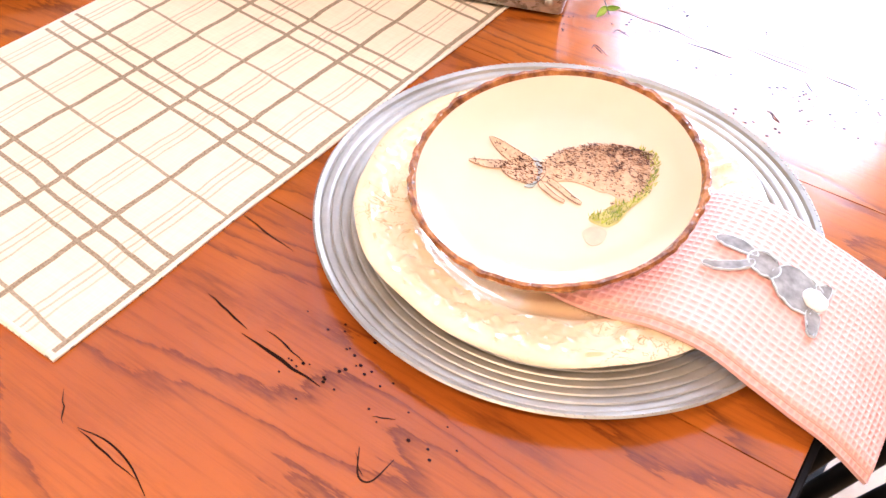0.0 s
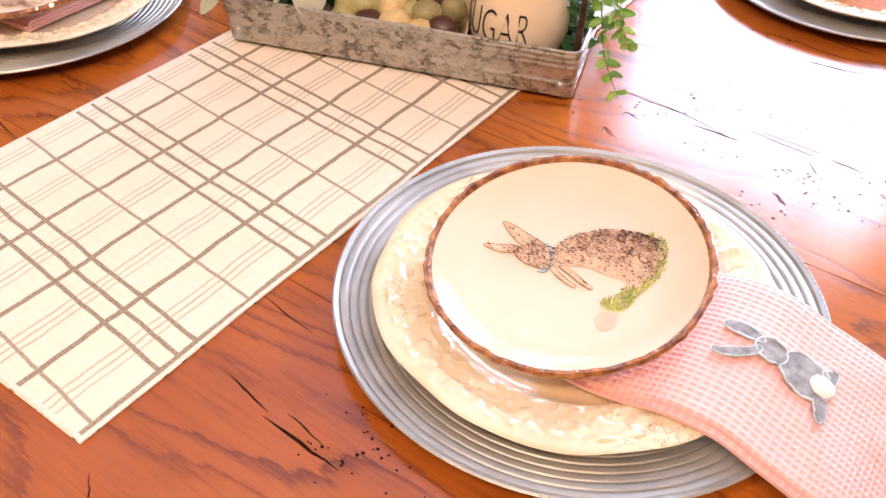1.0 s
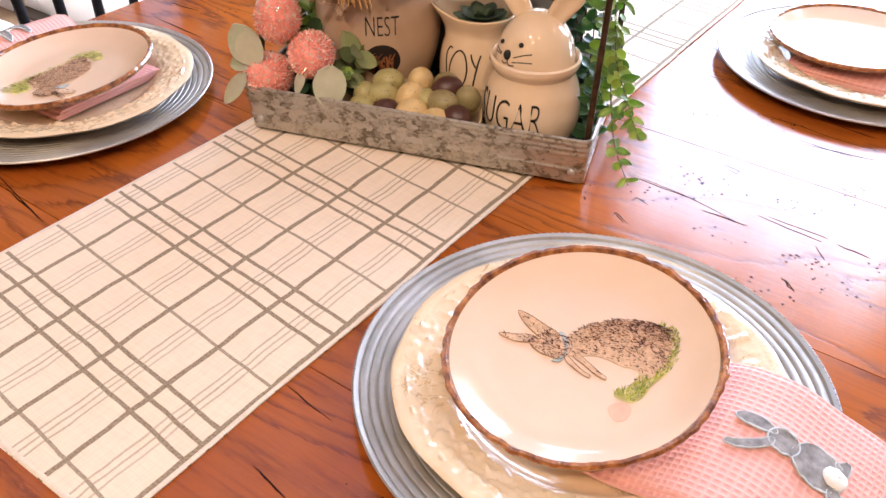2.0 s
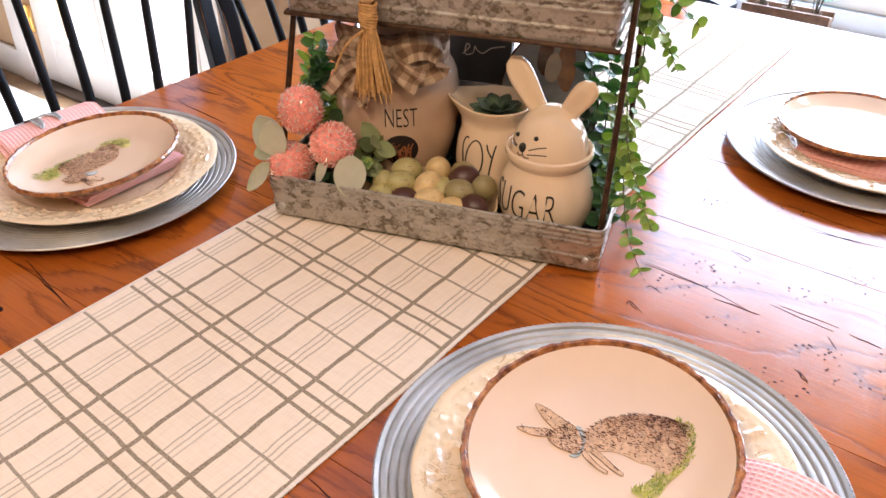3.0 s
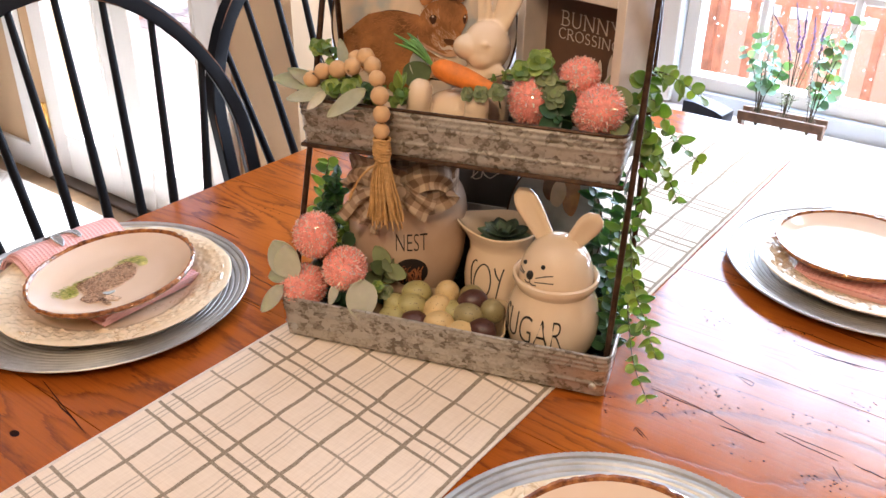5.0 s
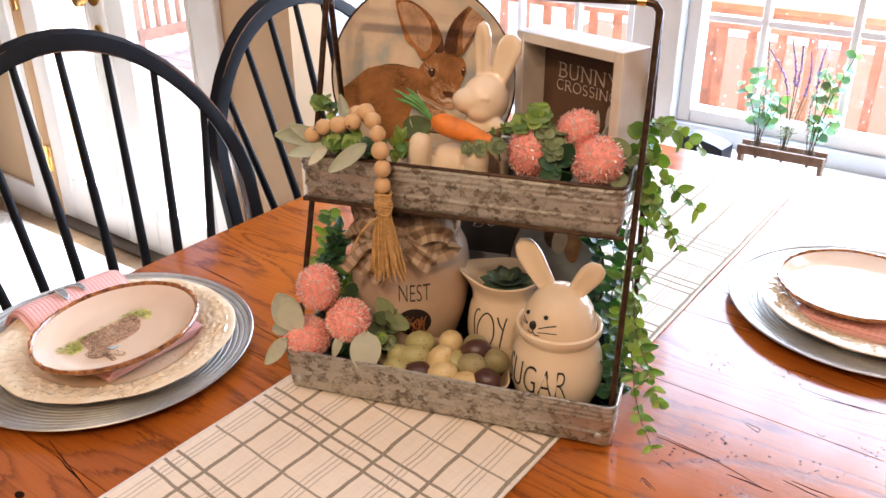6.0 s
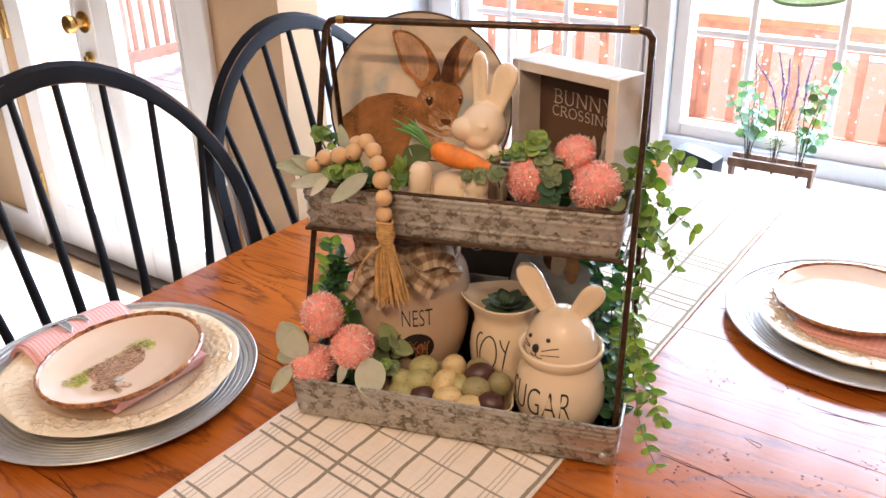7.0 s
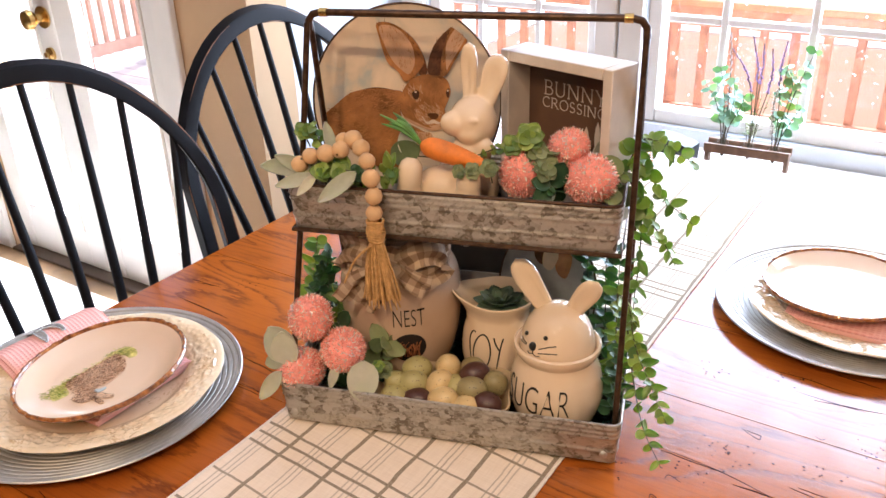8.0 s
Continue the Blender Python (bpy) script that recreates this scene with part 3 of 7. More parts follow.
def outline(pts, sub=5):
    """A smooth closed outline through a few points (Catmull-Rom)."""
    out, n = [], len(pts)
    for i in range(n):
        p0, p1, p2, p3 = (Vector(pts[(i + k) % n]) for k in (-1, 0, 1, 2))
        for k in range(sub):
            t = k / sub
            q = 0.5 * (2 * p1 + (p2 - p0) * t + (2 * p0 - 5 * p1 + 4 * p2 - p3) * t * t + (3 * p1 - p0 - 3 * p2 + p3) * t ** 3)
            out.append((q.x, q.y))
    return out


FUR = mottled((0.69, 0.46, 0.28), 0.25, 220, 0.35, bump_s=0.0, name="brown_print")
FUR_PALE = mottled((0.71, 0.49, 0.32), 0.25, 160, 0.35, bump_s=0.0, name="pale_print")
GRASS_PRINT = mottled((0.40, 0.42, 0.03), 0.6, 140, 0.35, bump_s=0.0, name="green_print")
GRASS_WASH = mottled((0.68, 0.60, 0.22), 0.5, 110, 0.35, bump_s=0.0, name="yellow_green_wash")
EGG_PRINT = mottled((0.75, 0.5, 0.36), 0.15, 90, 0.35, bump_s=0.0, name="peach_print")
BLUE_PRINT = mottled((0.42, 0.5, 0.52), 0.2, 90, 0.35, bump_s=0.0, name="blue_grey_print")

PRINT_DARK = mat("dark_sepia_print", (0.080, 0.026, 0.010), 0.4)
PRINT_MID = mat("russet_print", (0.30, 0.125, 0.045), 0.4)
PRINT_LEAF = mottled((0.12, 0.22, 0.015), 0.5, 200, 0.4, bump_s=0.0, name="grass_green_print")
# shapes of the print, in the plate's own plane, metres from its centre
PRINT_RUN = {}
PRINT_RUN["grass"] = [(0.0484, 0.0422), (0.0627, 0.0392), (0.0657, 0.0231), (0.0660, 0.0088), (0.0590, -0.0045), (0.0532, -0.0137), (0.0487, -0.0254), (0.0417, -0.0311), (0.0315, -0.0293), (0.0293, -0.0253), (0.0363, -0.0196), (0.0403, -0.0133), (0.0512, -0.0055), (0.0594, 0.0085), (0.0610, 0.0255)]
PRINT_RUN["egg"] = [(0.0276, -0.0390), (0.0349, -0.0324), (0.0429, -0.0348), (0.0423, -0.0444), (0.0346, -0.0486)]
PRINT_RUN["body"] = [(-0.0135, 0.0144), (-0.0046, 0.0272), (0.0114, 0.0378), (0.0290, 0.0425), (0.0464, 0.0429), (0.0594, 0.0391), (0.0639, 0.0279), (0.0613, 0.0112), (0.0539, 0.0003), (0.0459, -0.0051), (0.0382, -0.0017), (0.0306, -0.0017), (0.0166, 0.0024), (0.0057, 0.0023), (-0.0040, -0.0014), (-0.0120, 0.0008)]
PRINT_RUN["leg"] = [(-0.0031, 0.0016), (0.0070, -0.0050), (0.0150, -0.0108), (0.0215, -0.0146), (0.0198, -0.0166), (0.0120, -0.0132), (0.0030, -0.0072), (-0.0053, -0.0021)]
PRINT_RUN["leg3"] = [(-0.0122, -0.0001), (-0.0051, -0.0060), (0.0030, -0.0122), (0.0100, -0.0158), (0.0080, -0.0176), (-0.0014, -0.0130), (-0.0105, -0.0062)]
PRINT_RUN["leg2"] = [(0.0596, 0.0204), (0.0636, 0.0116), (0.0582, 0.0002), (0.0506, -0.0075), (0.0436, -0.0131), (0.0412, -0.0102), (0.0467, -0.0019), (0.0516, 0.0075)]
PRINT_RUN["head"] = [(-0.0411, 0.0049), (-0.0332, 0.0136), (-0.0231, 0.0150), (-0.0135, 0.0144), (-0.0085, 0.0054), (-0.0140, -0.0062), (-0.0235, -0.0055), (-0.0325, -0.0030)]
PRINT_RUN["ear"] = [(-0.0655, 0.0066), (-0.0541, 0.0087), (-0.0407, 0.0103), (-0.0342, 0.0062), (-0.0472, 0.0024), (-0.0578, 0.0034)]
PRINT_RUN["ear2"] = [(-0.0284, 0.0079), (-0.0460, 0.0184), (-0.0574, 0.0315), (-0.0481, 0.0300), (-0.0320, 0.0221), (-0.0198, 0.0151)]
PRINT_RUN["ribbon"] = [(-0.0213, 0.0178), (-0.0170, 0.0177), (-0.0113, 0.0072), (-0.0132, -0.0075), (-0.0201, -0.0088), (-0.0141, -0.0028), (-0.0145, 0.0071)]
PRINT_SIT = {}
PRINT_SIT["grass"] = [(-0.0590, 0.0399), (-0.0515, 0.0424), (-0.0403, 0.0393), (-0.0269, 0.0371), (-0.0126, 0.0337), (0.0048, 0.0301), (0.0223, 0.0265), (0.0400, 0.0260), (0.0520, 0.0208), (0.0564, 0.0110), (0.0521, -0.0022), (0.0441, -0.0099), (0.0372, -0.0051), (0.0393, 0.0073), (0.0342, 0.0203), (0.0169, 0.0249), (-0.0005, 0.0285), (-0.0202, 0.0302), (-0.0329, 0.0282), (-0.0426, 0.0123), (-0.0529, 0.0143), (-0.0597, 0.0201), (-0.0629, 0.0318)]
PRINT_SIT["body"] = [(-0.0328, 0.0292), (-0.0180, 0.0321), (-0.0005, 0.0285), (0.0169, 0.0249), (0.0342, 0.0203), (0.0372, 0.0064), (0.0285, -0.0095), (0.0162, -0.0189), (0.0014, -0.0208), (-0.0130, -0.0185), (-0.0252, -0.0143), (-0.0338, -0.0052), (-0.0404, 0.0027), (-0.0371, 0.0160)]
PRINT_SIT["leg"] = [(-0.0304, 0.0332), (-0.0221, 0.0325), (-0.0194, 0.0281), (-0.0293, 0.0216), (-0.0355, 0.0221)]
PRINT_SIT["leg2"] = [(0.0354, 0.0212), (0.0375, 0.0106), (0.0267, -0.0063), (0.0250, -0.0019), (0.0291, 0.0092)]
PRINT_SIT["head"] = [(-0.0501, -0.0016), (-0.0417, -0.0003), (-0.0325, -0.0032), (-0.0281, -0.0119), (-0.0300, -0.0222), (-0.0388, -0.0267), (-0.0458, -0.0240), (-0.0513, -0.0151)]
PRINT_SIT["ear"] = [(-0.0316, -0.0158), (-0.0283, -0.0265), (-0.0273, -0.0381), (-0.0258, -0.0456), (-0.0311, -0.0461), (-0.0346, -0.0385), (-0.0368, -0.0279)]
PRINT_SIT["ear2"] = [(-0.0372, -0.0205), (-0.0379, -0.0288), (-0.0388, -0.0382), (-0.0404, -0.0453), (-0.0443, -0.0419), (-0.0423, -0.0316), (-0.0416, -0.0233)]
PRINT_SIT["ribbon"] = [(-0.0272, -0.0141), (-0.0225, -0.0197), (-0.0176, -0.0233), (-0.0209, -0.0251), (-0.0270, -0.0235), (-0.0298, -0.0191)]
PRINT_MATS = {"grass": GRASS_PRINT, "egg": EGG_PRINT, "body": FUR, "leg": FUR, "leg2": FUR, "leg3": FUR_PALE, "head": FUR_PALE, "ear": FUR_PALE, "ear2": FUR, "ribbon": BLUE_PRINT}


def hatching(ol, count, rnd, angle, spread, length, width, z, m, denser_up=False, patches=False):
    """Short tapering pen strokes strewn over an outline."""
    xs, ys = [q[0] for q in ol], [q[1] for q in ol]
    g = Geo()
    for _ in range(count):
        x, y = rnd.uniform(min(xs), max(xs)), rnd.uniform(min(ys), max(ys))
        if not inside_of(x, y, ol) or (denser_up and rnd.random() > 0.12 + 0.95 * ((y - min(ys)) / (max(ys) - min(ys))) ** 2.3):
            continue
        if patches and noise.noise(Vector((x * 150, y * 150, 3.7))) < -0.16:
            continue
        a, ln, w = rnd.gauss(angle, spread), rnd.uniform(*length), rnd.uniform(*width)
        d, q = Vector((math.cos(a) * ln, math.sin(a) * ln, 0)), Vector((-math.sin(a) * w, math.cos(a) * w, 0))
        p = Vector((x, y, z))
        g.add([m @ (p - q), m @ (p + d), m @ (p + q)], [(0, 1, 2)])
    return g


def place_setting(x, y, turn, dinner_at, salad_at, salad_tilt, prints, print_turn, word):
    """Charger, dinner plate, salad plate; each a thing of its own."""
    ch = thing("charger_plate", pose(x, y, TZ, 0, 0, turn), "pewter-grey ridged metal charger on the table", "charger", "chargers")
    part("disc", Geo().revolve(charger_profile(), 120), PEWTER, ch)
    bead = Geo()
    for k in range(200):
        a = 2 * math.pi * k / 200
        bead.ball((0.1722 * math.cos(a), 0.1722 * math.sin(a), 0.0166), 0.0009, 6, 4)
    part("beaded_edge", bead, PEWTER, ch)
    z = TZ + 0.0035
    dn = thing("dinner_plate", pose(x + dinner_at[0], y + dinner_at[1], z, 0, 0, turn + 40), "cream glazed dinner plate with moulded leafy rim", "plate", "dinner plates")
    prof = [(0, 0.006), (0.07, 0.006), (0.085, 0.0075), (0.095, 0.012), (0.0985, 0.0155)]
    prof += [(0.0985 + 0.0338 * k / 20, 0.0155 + 0.0085 * k / 20) for k in range(1, 21)]
    prof += [(0.1375, 0.0248), (0.1398, 0.0236), (0.1378, 0.0212), (0.102, 0.0115), (0.085, 0.002), (0.07, 0.0), (0, 0.0)]
    part("plate_body", Geo().revolve(prof, 360, None, scallop), CREAM, dn)
    sm = Matrix.Translation((x + salad_at[0], y + salad_at[1], TZ + salad_at[2])) @ salad_tilt @ Matrix.Scale(0.962, 4)
    sa = thing("salad_plate", sm, word, "plate", "salad plates")
    prof = [(0, 0.004), (0.06, 0.004), (0.074, 0.0055), (0.086, 0.011), (0.0955, 0.0165), (0.0965, 0.017)]
    prof += [(0.0965, 0.0135), (0.086, 0.0075), (0.06, 0.0), (0, 0.0)]
    part("plate_body", Geo().revolve(prof, 120), WHITE_GLAZE, sa)
    rim = [(0.0962, 0.0130), (0.0964, 0.0175), (0.0982, 0.0200), (0.1008, 0.0202), (0.1022, 0.0180), (0.1015, 0.0150), (0.099, 0.0130)]
    part("rim", Geo().revolve(rim, 216, None, bamboo, True), BROWN_RIM, sa, "brown bamboo-moulded rim")
    pm = pose(0, 0, 0, 0, 0, print_turn)
    for k, (key, pts) in enumerate(prints.items()):
        if key == "grass":
            part("print_shape", Geo().slab(outline(pts), 0.0042, 0.00432, pm), GRASS_WASH, sa, smooth=False)
            continue
        part("print_shape", Geo().slab(outline(pts), 0.0042, 0.00435 + 0.00012 * k, pm), (FUR_PALE if "crouching" in word and key == "body" else PRINT_MATS[key]), sa, smooth=False)
    if not prints:
        return ch, dn, sa
    for key in ("head", "ear", "ear2", "leg", "leg3"):
        if key in prints:
            line = [pm @ Vector((x, y, 0.0056)) for x, y in outline(prints[key])]
            part("print_line", Geo().tube(line, [0.00012 + 0.00030 * abs(wobble(p, 90)) for p in line], 5, True, flat=0.4), PRINT_DARK, sa, smooth=False)
    rnd = random.Random(len(prints["body"]) + int(turn))
    run = "crouching" not in word
    for key, mm, cnt in (("body", PRINT_MID, 2200 if run else 1300), ("body", PRINT_DARK, 2900 if run else 850), ("head", PRINT_MID, 120), ("head", PRINT_DARK, 110), ("leg2", PRINT_DARK, 90), ("leg", PRINT_DARK, 40), ("ear2", PRINT_DARK, 110), ("ear", PRINT_DARK, 50),
                         ("grass", PRINT_LEAF, 260 if run else 420), ("grass", GRASS_PRINT, 800 if run else 700)):
        green = key == "grass"
        ang = 2.9 if key in ("body", "head") else ((1.5 if run else 2.2) if green else 2.4)
        long = (1.7 if run else 2.6) if green else 1.0
        up = key == "body" and run
        hatch = hatching(outline(prints[key]), cnt, rnd, ang, 0.45, (0.0014 * long, 0.0038 * long), (0.00020, 0.00060), 0.0059 + 0.0001 * (mm is PRINT_DARK), pm, up, mm is PRINT_DARK and key == "body")
        tagged(part("print_shading", hatch, mm, sa, smooth=False), kind="stuff")
    return ch, dn, sa


def inside_of(x, y, poly):
    hit = False
    for (x0, y0), (x1, y1) in zip(poly, poly[1:] + poly[:1]):
        if (y0 > y) != (y1 > y) and x < (x1 - x0) * (y - y0) / (y1 - y0) + x0:
            hit = not hit
    return hit


def tilt(towards, degrees):
    """A rotation that lifts the side facing that compass angle (from x, in degrees)."""
    a = radians(towards)
    return Matrix.Rotation(-radians(degrees), 4, Vector((-math.sin(a), math.cos(a), 0)))


CH_N, CH_L, CH_R = (0.339, -0.354), (-0.3690, -0.3105), (0.352, 0.320)
place_setting(*CH_N, 0, (0.001, -0.009), (-0.007, -0.007, 0.0336), tilt(76, 10), PRINT_RUN, 16, "ivory salad plate with brown rim and a brown hare print")
place_setting(*CH_L, 180, (0.012, 0.006), (0.0209, 0.0043, 0.0268), tilt(51, 6), PRINT_SIT, 95, "ivory salad plate with brown rim and a crouching hare print")
place_setting(*CH_R, 0, (0.006, -0.006), (-0.019, 0.003, 0.0225), tilt(26, 1), {}, 0, "ivory salad plate with brown rim under window glare")


# ---------------------------------------------------------------- chairs
def windsor_chair(x, y, turn, worn):
    """A bow-back chair. Its own +x looks over the seat towards the table."""
    c = thing("windsor_chair", pose(x, y, 0, 0, 0, turn), "black-painted bow-back Windsor chair with worn edges", "chair", "chairs round the table")
    seat = Geo()
    ol = outline([(-0.20, -0.24), (-0.21, 0.0), (-0.20, 0.24), (0.0, 0.245), (0.19, 0.21), (0.225, 0.0), (0.19, -0.21), (0.0, -0.245)], 6)
    seat.slab(ol, 0.425, 0.455)
    part("seat", seat, BLACK_PAINT, c)
    lean = -0.26

    def back(v, z):
        return (-0.17 + lean * (z - 0.455), v, z)

    def bow_at(e, out=0.0):
        """The middle line of the bent back rail, e from 0 to 1; out moves it away from the middle."""
        q = e * 3 - 1
        if q < 0 or q > 1:
            z = 0.45 + 0.322 * (1 + q if q < 0 else 2 - q)
            return (-1 if q < 0 else 1) * (0.269 + out - 0.013 * (z - 0.45) / 0.322), z
        a = math.pi * (1 - q)
        return (0.256 + out) * math.cos(a), 0.772 + (0.256 + out) * abs(math.sin(a)) ** 1.25
    sect = [(-0.0130, -0.0100), (-0.0100, -0.0120), (0.0100, -0.0120), (0.0130, -0.0100), (0.0130, 0.0100), (0.0100, 0.0120), (-0.0100, 0.0120), (-0.0130, 0.0100)]
    vs = []
    for i in range(73):
        for o, d in sect:
            v, z = bow_at(i / 72, o)
            p = back(v, z)
            vs.append((p[0] + d, p[1], p[2] + lean * d))
    fs = [(i * 8 + k, (i + 1) * 8 + k, (i + 1) * 8 + (k + 1) % 8, i * 8 + (k + 1) % 8) for i in range(72) for k in range(8)] + [tuple(range(8)), tuple(range(72 * 8, 73 * 8))]
    bow = part("bow", Geo().add(vs, fs), BLACK_PAINT, c, sharp=28)
    rnd = random.Random(int(abs(x * 1000)))
    for o, d in ((0.0117, 0.0109), (-0.0117, 0.0109)):
        e = 0.16
        while e < 0.84:
            e1 = e + rnd.uniform(0.02, 0.09)
            path = []
            for j in range(7):
                v, z = bow_at(e + (e1 - e) * j / 6, o)
                p = back(v, z)
                path.append((p[0] + d, p[1], p[2] + lean * d))
            part("worn_edge", Geo().tube(path, [0.0002, 0.0007, 0.0011, 0.0009, 0.0011, 0.0007, 0.0002], 5, up=(1, 0, 0)), WORN, bow)
            e = e1 + rnd.uniform(0.02, 0.12)
    for k in range(7):
        f = (k - 3) / 3.6
        top_v = 0.250 * f
        zt = 0.772 + 0.250 * max(0.0, 1 - (abs(top_v) / 0.258) ** 2) ** 0.625
        part("spindle", Geo().tube([back(0.158 * f + (top_v - 0.158 * f) * s, 0.45 + (zt - 0.45) * s) for s in (0, 0.25, 0.5, 0.75, 1)], [0.0065, 0.0085, 0.0078, 0.0066, 0.0056], 10, up=(1, 0, 0)), BLACK_PAINT, c)
    for lx, ly in ((-0.15, -0.15), (-0.15, 0.15), (0.15, -0.16), (0.15, 0.16)):
        part("leg", Geo().tube([(lx, ly, 0.43), (lx * 1.2, ly * 1.15, 0.25), (lx * 1.4, ly * 1.3, 0.0)], [0.014, 0.02, 0.012], 12), BLACK_PAINT, c)
    part("stretcher", Geo().tube([(0, -0.19, 0.2), (0, 0.19, 0.2)], 0.01, 10), BLACK_PAINT, c)
    return c


windsor_chair(-0.484, -0.166, -18, True)
windsor_chair(-0.447, 0.398, -4, True)


# ---------------------------------------------------------------- two-tier tray
TRAY = Matrix.Translation((0.035, -0.178, TZ + 0.0062)) @ pose(0, 0, 0, 0, 0, 18.4)
DEP = 0.225


def tray_tier(g, x0, x1, y0, y1, z0, z1, flare=0.006):
    """An open box of ribbed sheet, its sides flaring outwards, with a rolled rim."""
    prof = []
    n = 40
    for k in range(n + 1):
        t = k / n
        rib = sum(0.0015 * math.exp(-((t - c) / 0.038) ** 2) for c in (0.30, 0.66, 0.78, 0.90))
        prof.append((flare * t + rib, z0 + (z1 - z0) * t))
    inner = [(a - 0.0016, z) for a, z in prof]

    def loop(off, z):
        pts = []
        r = 0.006
        for cx, cy, a0 in ((x1, y0, -90), (x1, y1, 0), (x0, y1, 90), (x0, y0, 180)):
            sx, sy = (1 if cx == x1 else -1), (1 if cy == y1 else -1)
            for k in range(4):
                a = radians(a0 + 30 * k)
                pts.append((cx - sx * r + (r + off) * math.cos(a), cy - sy * r + (r + off) * math.sin(a), z))
        return pts
    rings = [loop(a, z) for a, z in prof] + [loop(a, z) for a, z in reversed(inner)]
    vs = [p for r in rings for p in r]
    m = len(rings[0])
    fs = [(i * m + k, i * m + (k + 1) % m, (i + 1) * m + (k + 1) % m, (i + 1) * m + k) for i in range(len(rings) - 1) for k in range(m)]
    fs.append(tuple(range(m)))
    fs.append(tuple(range((len(rings) - 1) * m, len(rings) * m)))
    g.add(vs, fs)
    return loop(flare - 0.0004, z1)


tray = thing("tiered_tray", TRAY, "two-tier galvanised metal tray with dark bronze handle", "tray")
g = Geo()
rim = tray_tier(g, -0.178, 0.18, 0.0, DEP, 0.0, 0.048, 0.003)
lower = part("lower_tier", g, GALV, tray, "ribbed galvanised lower tier", sharp=60)
part("rolled_rim", Geo().tube(rim, 0.0018, 8, True), GALV, lower)
g = Geo()
rim = tray_tier(g, -0.165, 0.165, 0.048, 0.048 + 0.125, 0.212, 0.262, 0.004)
upper = part("upper_tier", g, GALV, tray, "ribbed galvanised upper tier", sharp=60)
part("rolled_rim", Geo().tube(rim, 0.0018, 8, True), BRONZE, upper)
part("base_wire", Geo().tube([(-0.166, 0.046, 0.211), (0.170, 0.046, 0.211), (0.170, 0.177, 0.211), (-0.166, 0.177, 0.211)], 0.0026, 8, True), BRONZE, upper)
YM = DEP / 2
for sx, xb, xt in ((-1, -0.1765, -0.155), (1, 0.1765, 0.177)):
    for yb in (0.010, DEP - 0.010):
        part("side_rod", Geo().tube([(xb, yb, 0.006), (xb + (xt - xb) * 0.5, yb + (YM - yb) * 0.5, 0.2), (xt, YM + (0.004 if yb > YM else -0.004), 0.41)], 0.0032, 10, up=(1, 0, 0)), BRONZE, tray)
hp = [(-0.155, YM, 0.402), (-0.1545, YM, 0.412), (-0.150, YM, 0.418), (-0.142, YM, 0.420), (0.164, YM, 0.420), (0.172, YM, 0.418), (0.1765, YM, 0.412), (0.177, YM, 0.402)]
part("handle", Geo().tube(hp, 0.0038, 12, up=(0, 1, 0)), BRONZE, tray)
for hx in (-0.138, 0.16):
    part("collar", Geo().tube([(hx - 0.004, YM, 0.420), (hx + 0.004, YM, 0.420)], 0.0046, 12, up=(0, 1, 0)), BRASS, tray)
for rx in (-0.166, 0.168):
    part("rivet", Geo().ball((rx, -0.003, 0.012), 0.0042, 12, 8, None, (1, 0.5, 1)), PEWTER, lower)


# ---------------------------------------------------------------- foliage, lettering and small helpers
def leaf_green(a, b2, rough=0.45):
    def f(n, l, b):
        oi = n.new("ShaderNodeObjectInfo")
        v = coords(n, l)
        s = noise_tex(n, l, v, 120, 3)
        k = maths(n, l, "ADD", maths(n, l, "MULTIPLY", oi.outputs["Random"], 0.75), maths(n, l, "MULTIPLY", s, 0.3))
        l.new(ramp(n, l, k, [(0.1, a), (0.9, b2)]), b.inputs["Base Color"])
        b.inputs["Subsurface Weight"].default_value = 0.25
        b.inputs["Subsurface Radius"].default_value = (0.004, 0.006, 0.002)
        b.inputs["Subsurface Scale"].default_value = 0.5
        bump(n, l, b, s, 0.2, 0.0004)
    return f


EUCA = mat("eucalyptus_leaf", (0.1, 0.19, 0.05), 0.4, build=leaf_green((0.06, 0.135, 0.03), (0.26, 0.35, 0.06)))
DARK_LEAF = mat("dark_green_leaf", (0.03, 0.08, 0.03), 0.4, build=leaf_green((0.012, 0.045, 0.02), (0.05, 0.12, 0.05)))
SAGE = mat("sage_leaf", (0.36, 0.38, 0.27), 0.75, build=leaf_green((0.30, 0.32, 0.23), (0.62, 0.60, 0.48), 0.8))
GREY_LEAF = mat("grey_green_leaf", (0.16, 0.2, 0.13), 0.6, build=leaf_green((0.085, 0.12, 0.05), (0.26, 0.30, 0.14)))
TEAL_LEAF = mat("succulent_leaf", (0.06, 0.11, 0.085), 0.5, build=leaf_green((0.035, 0.060, 0.040), (0.10, 0.145, 0.085)))
STEM = mottled((0.06, 0.055, 0.025), 0.4, 200, 0.6, name="brown_green_stem")


def leaf_mesh(name, length, width, cup=0.15, droop=0.15, point=0.6, thick=0.0005, full=0.75):
    """One leaf from the origin along +x, cupped across and drooping along; its back is its own face."""
    def at(u, v):
        w = width * 0.5 * (math.sin(math.pi * min(1, u ** point)) ** full if 0 < u < 1 else 0.04)
        s = 2 * v - 1
        return (length * u, w * s, -droop * length * u * u + cup * width * s * s)
    return Geo().sheet(8, 4, at, thick).mesh(name)


LM_ROUND = leaf_mesh("leaf", 0.014, 0.0136, 0.10, 0.12, 0.9, 0.0005, 0.52)
LM_OVAL = leaf_mesh("leaf", 0.019, 0.010, 0.2, 0.2, 0.75)
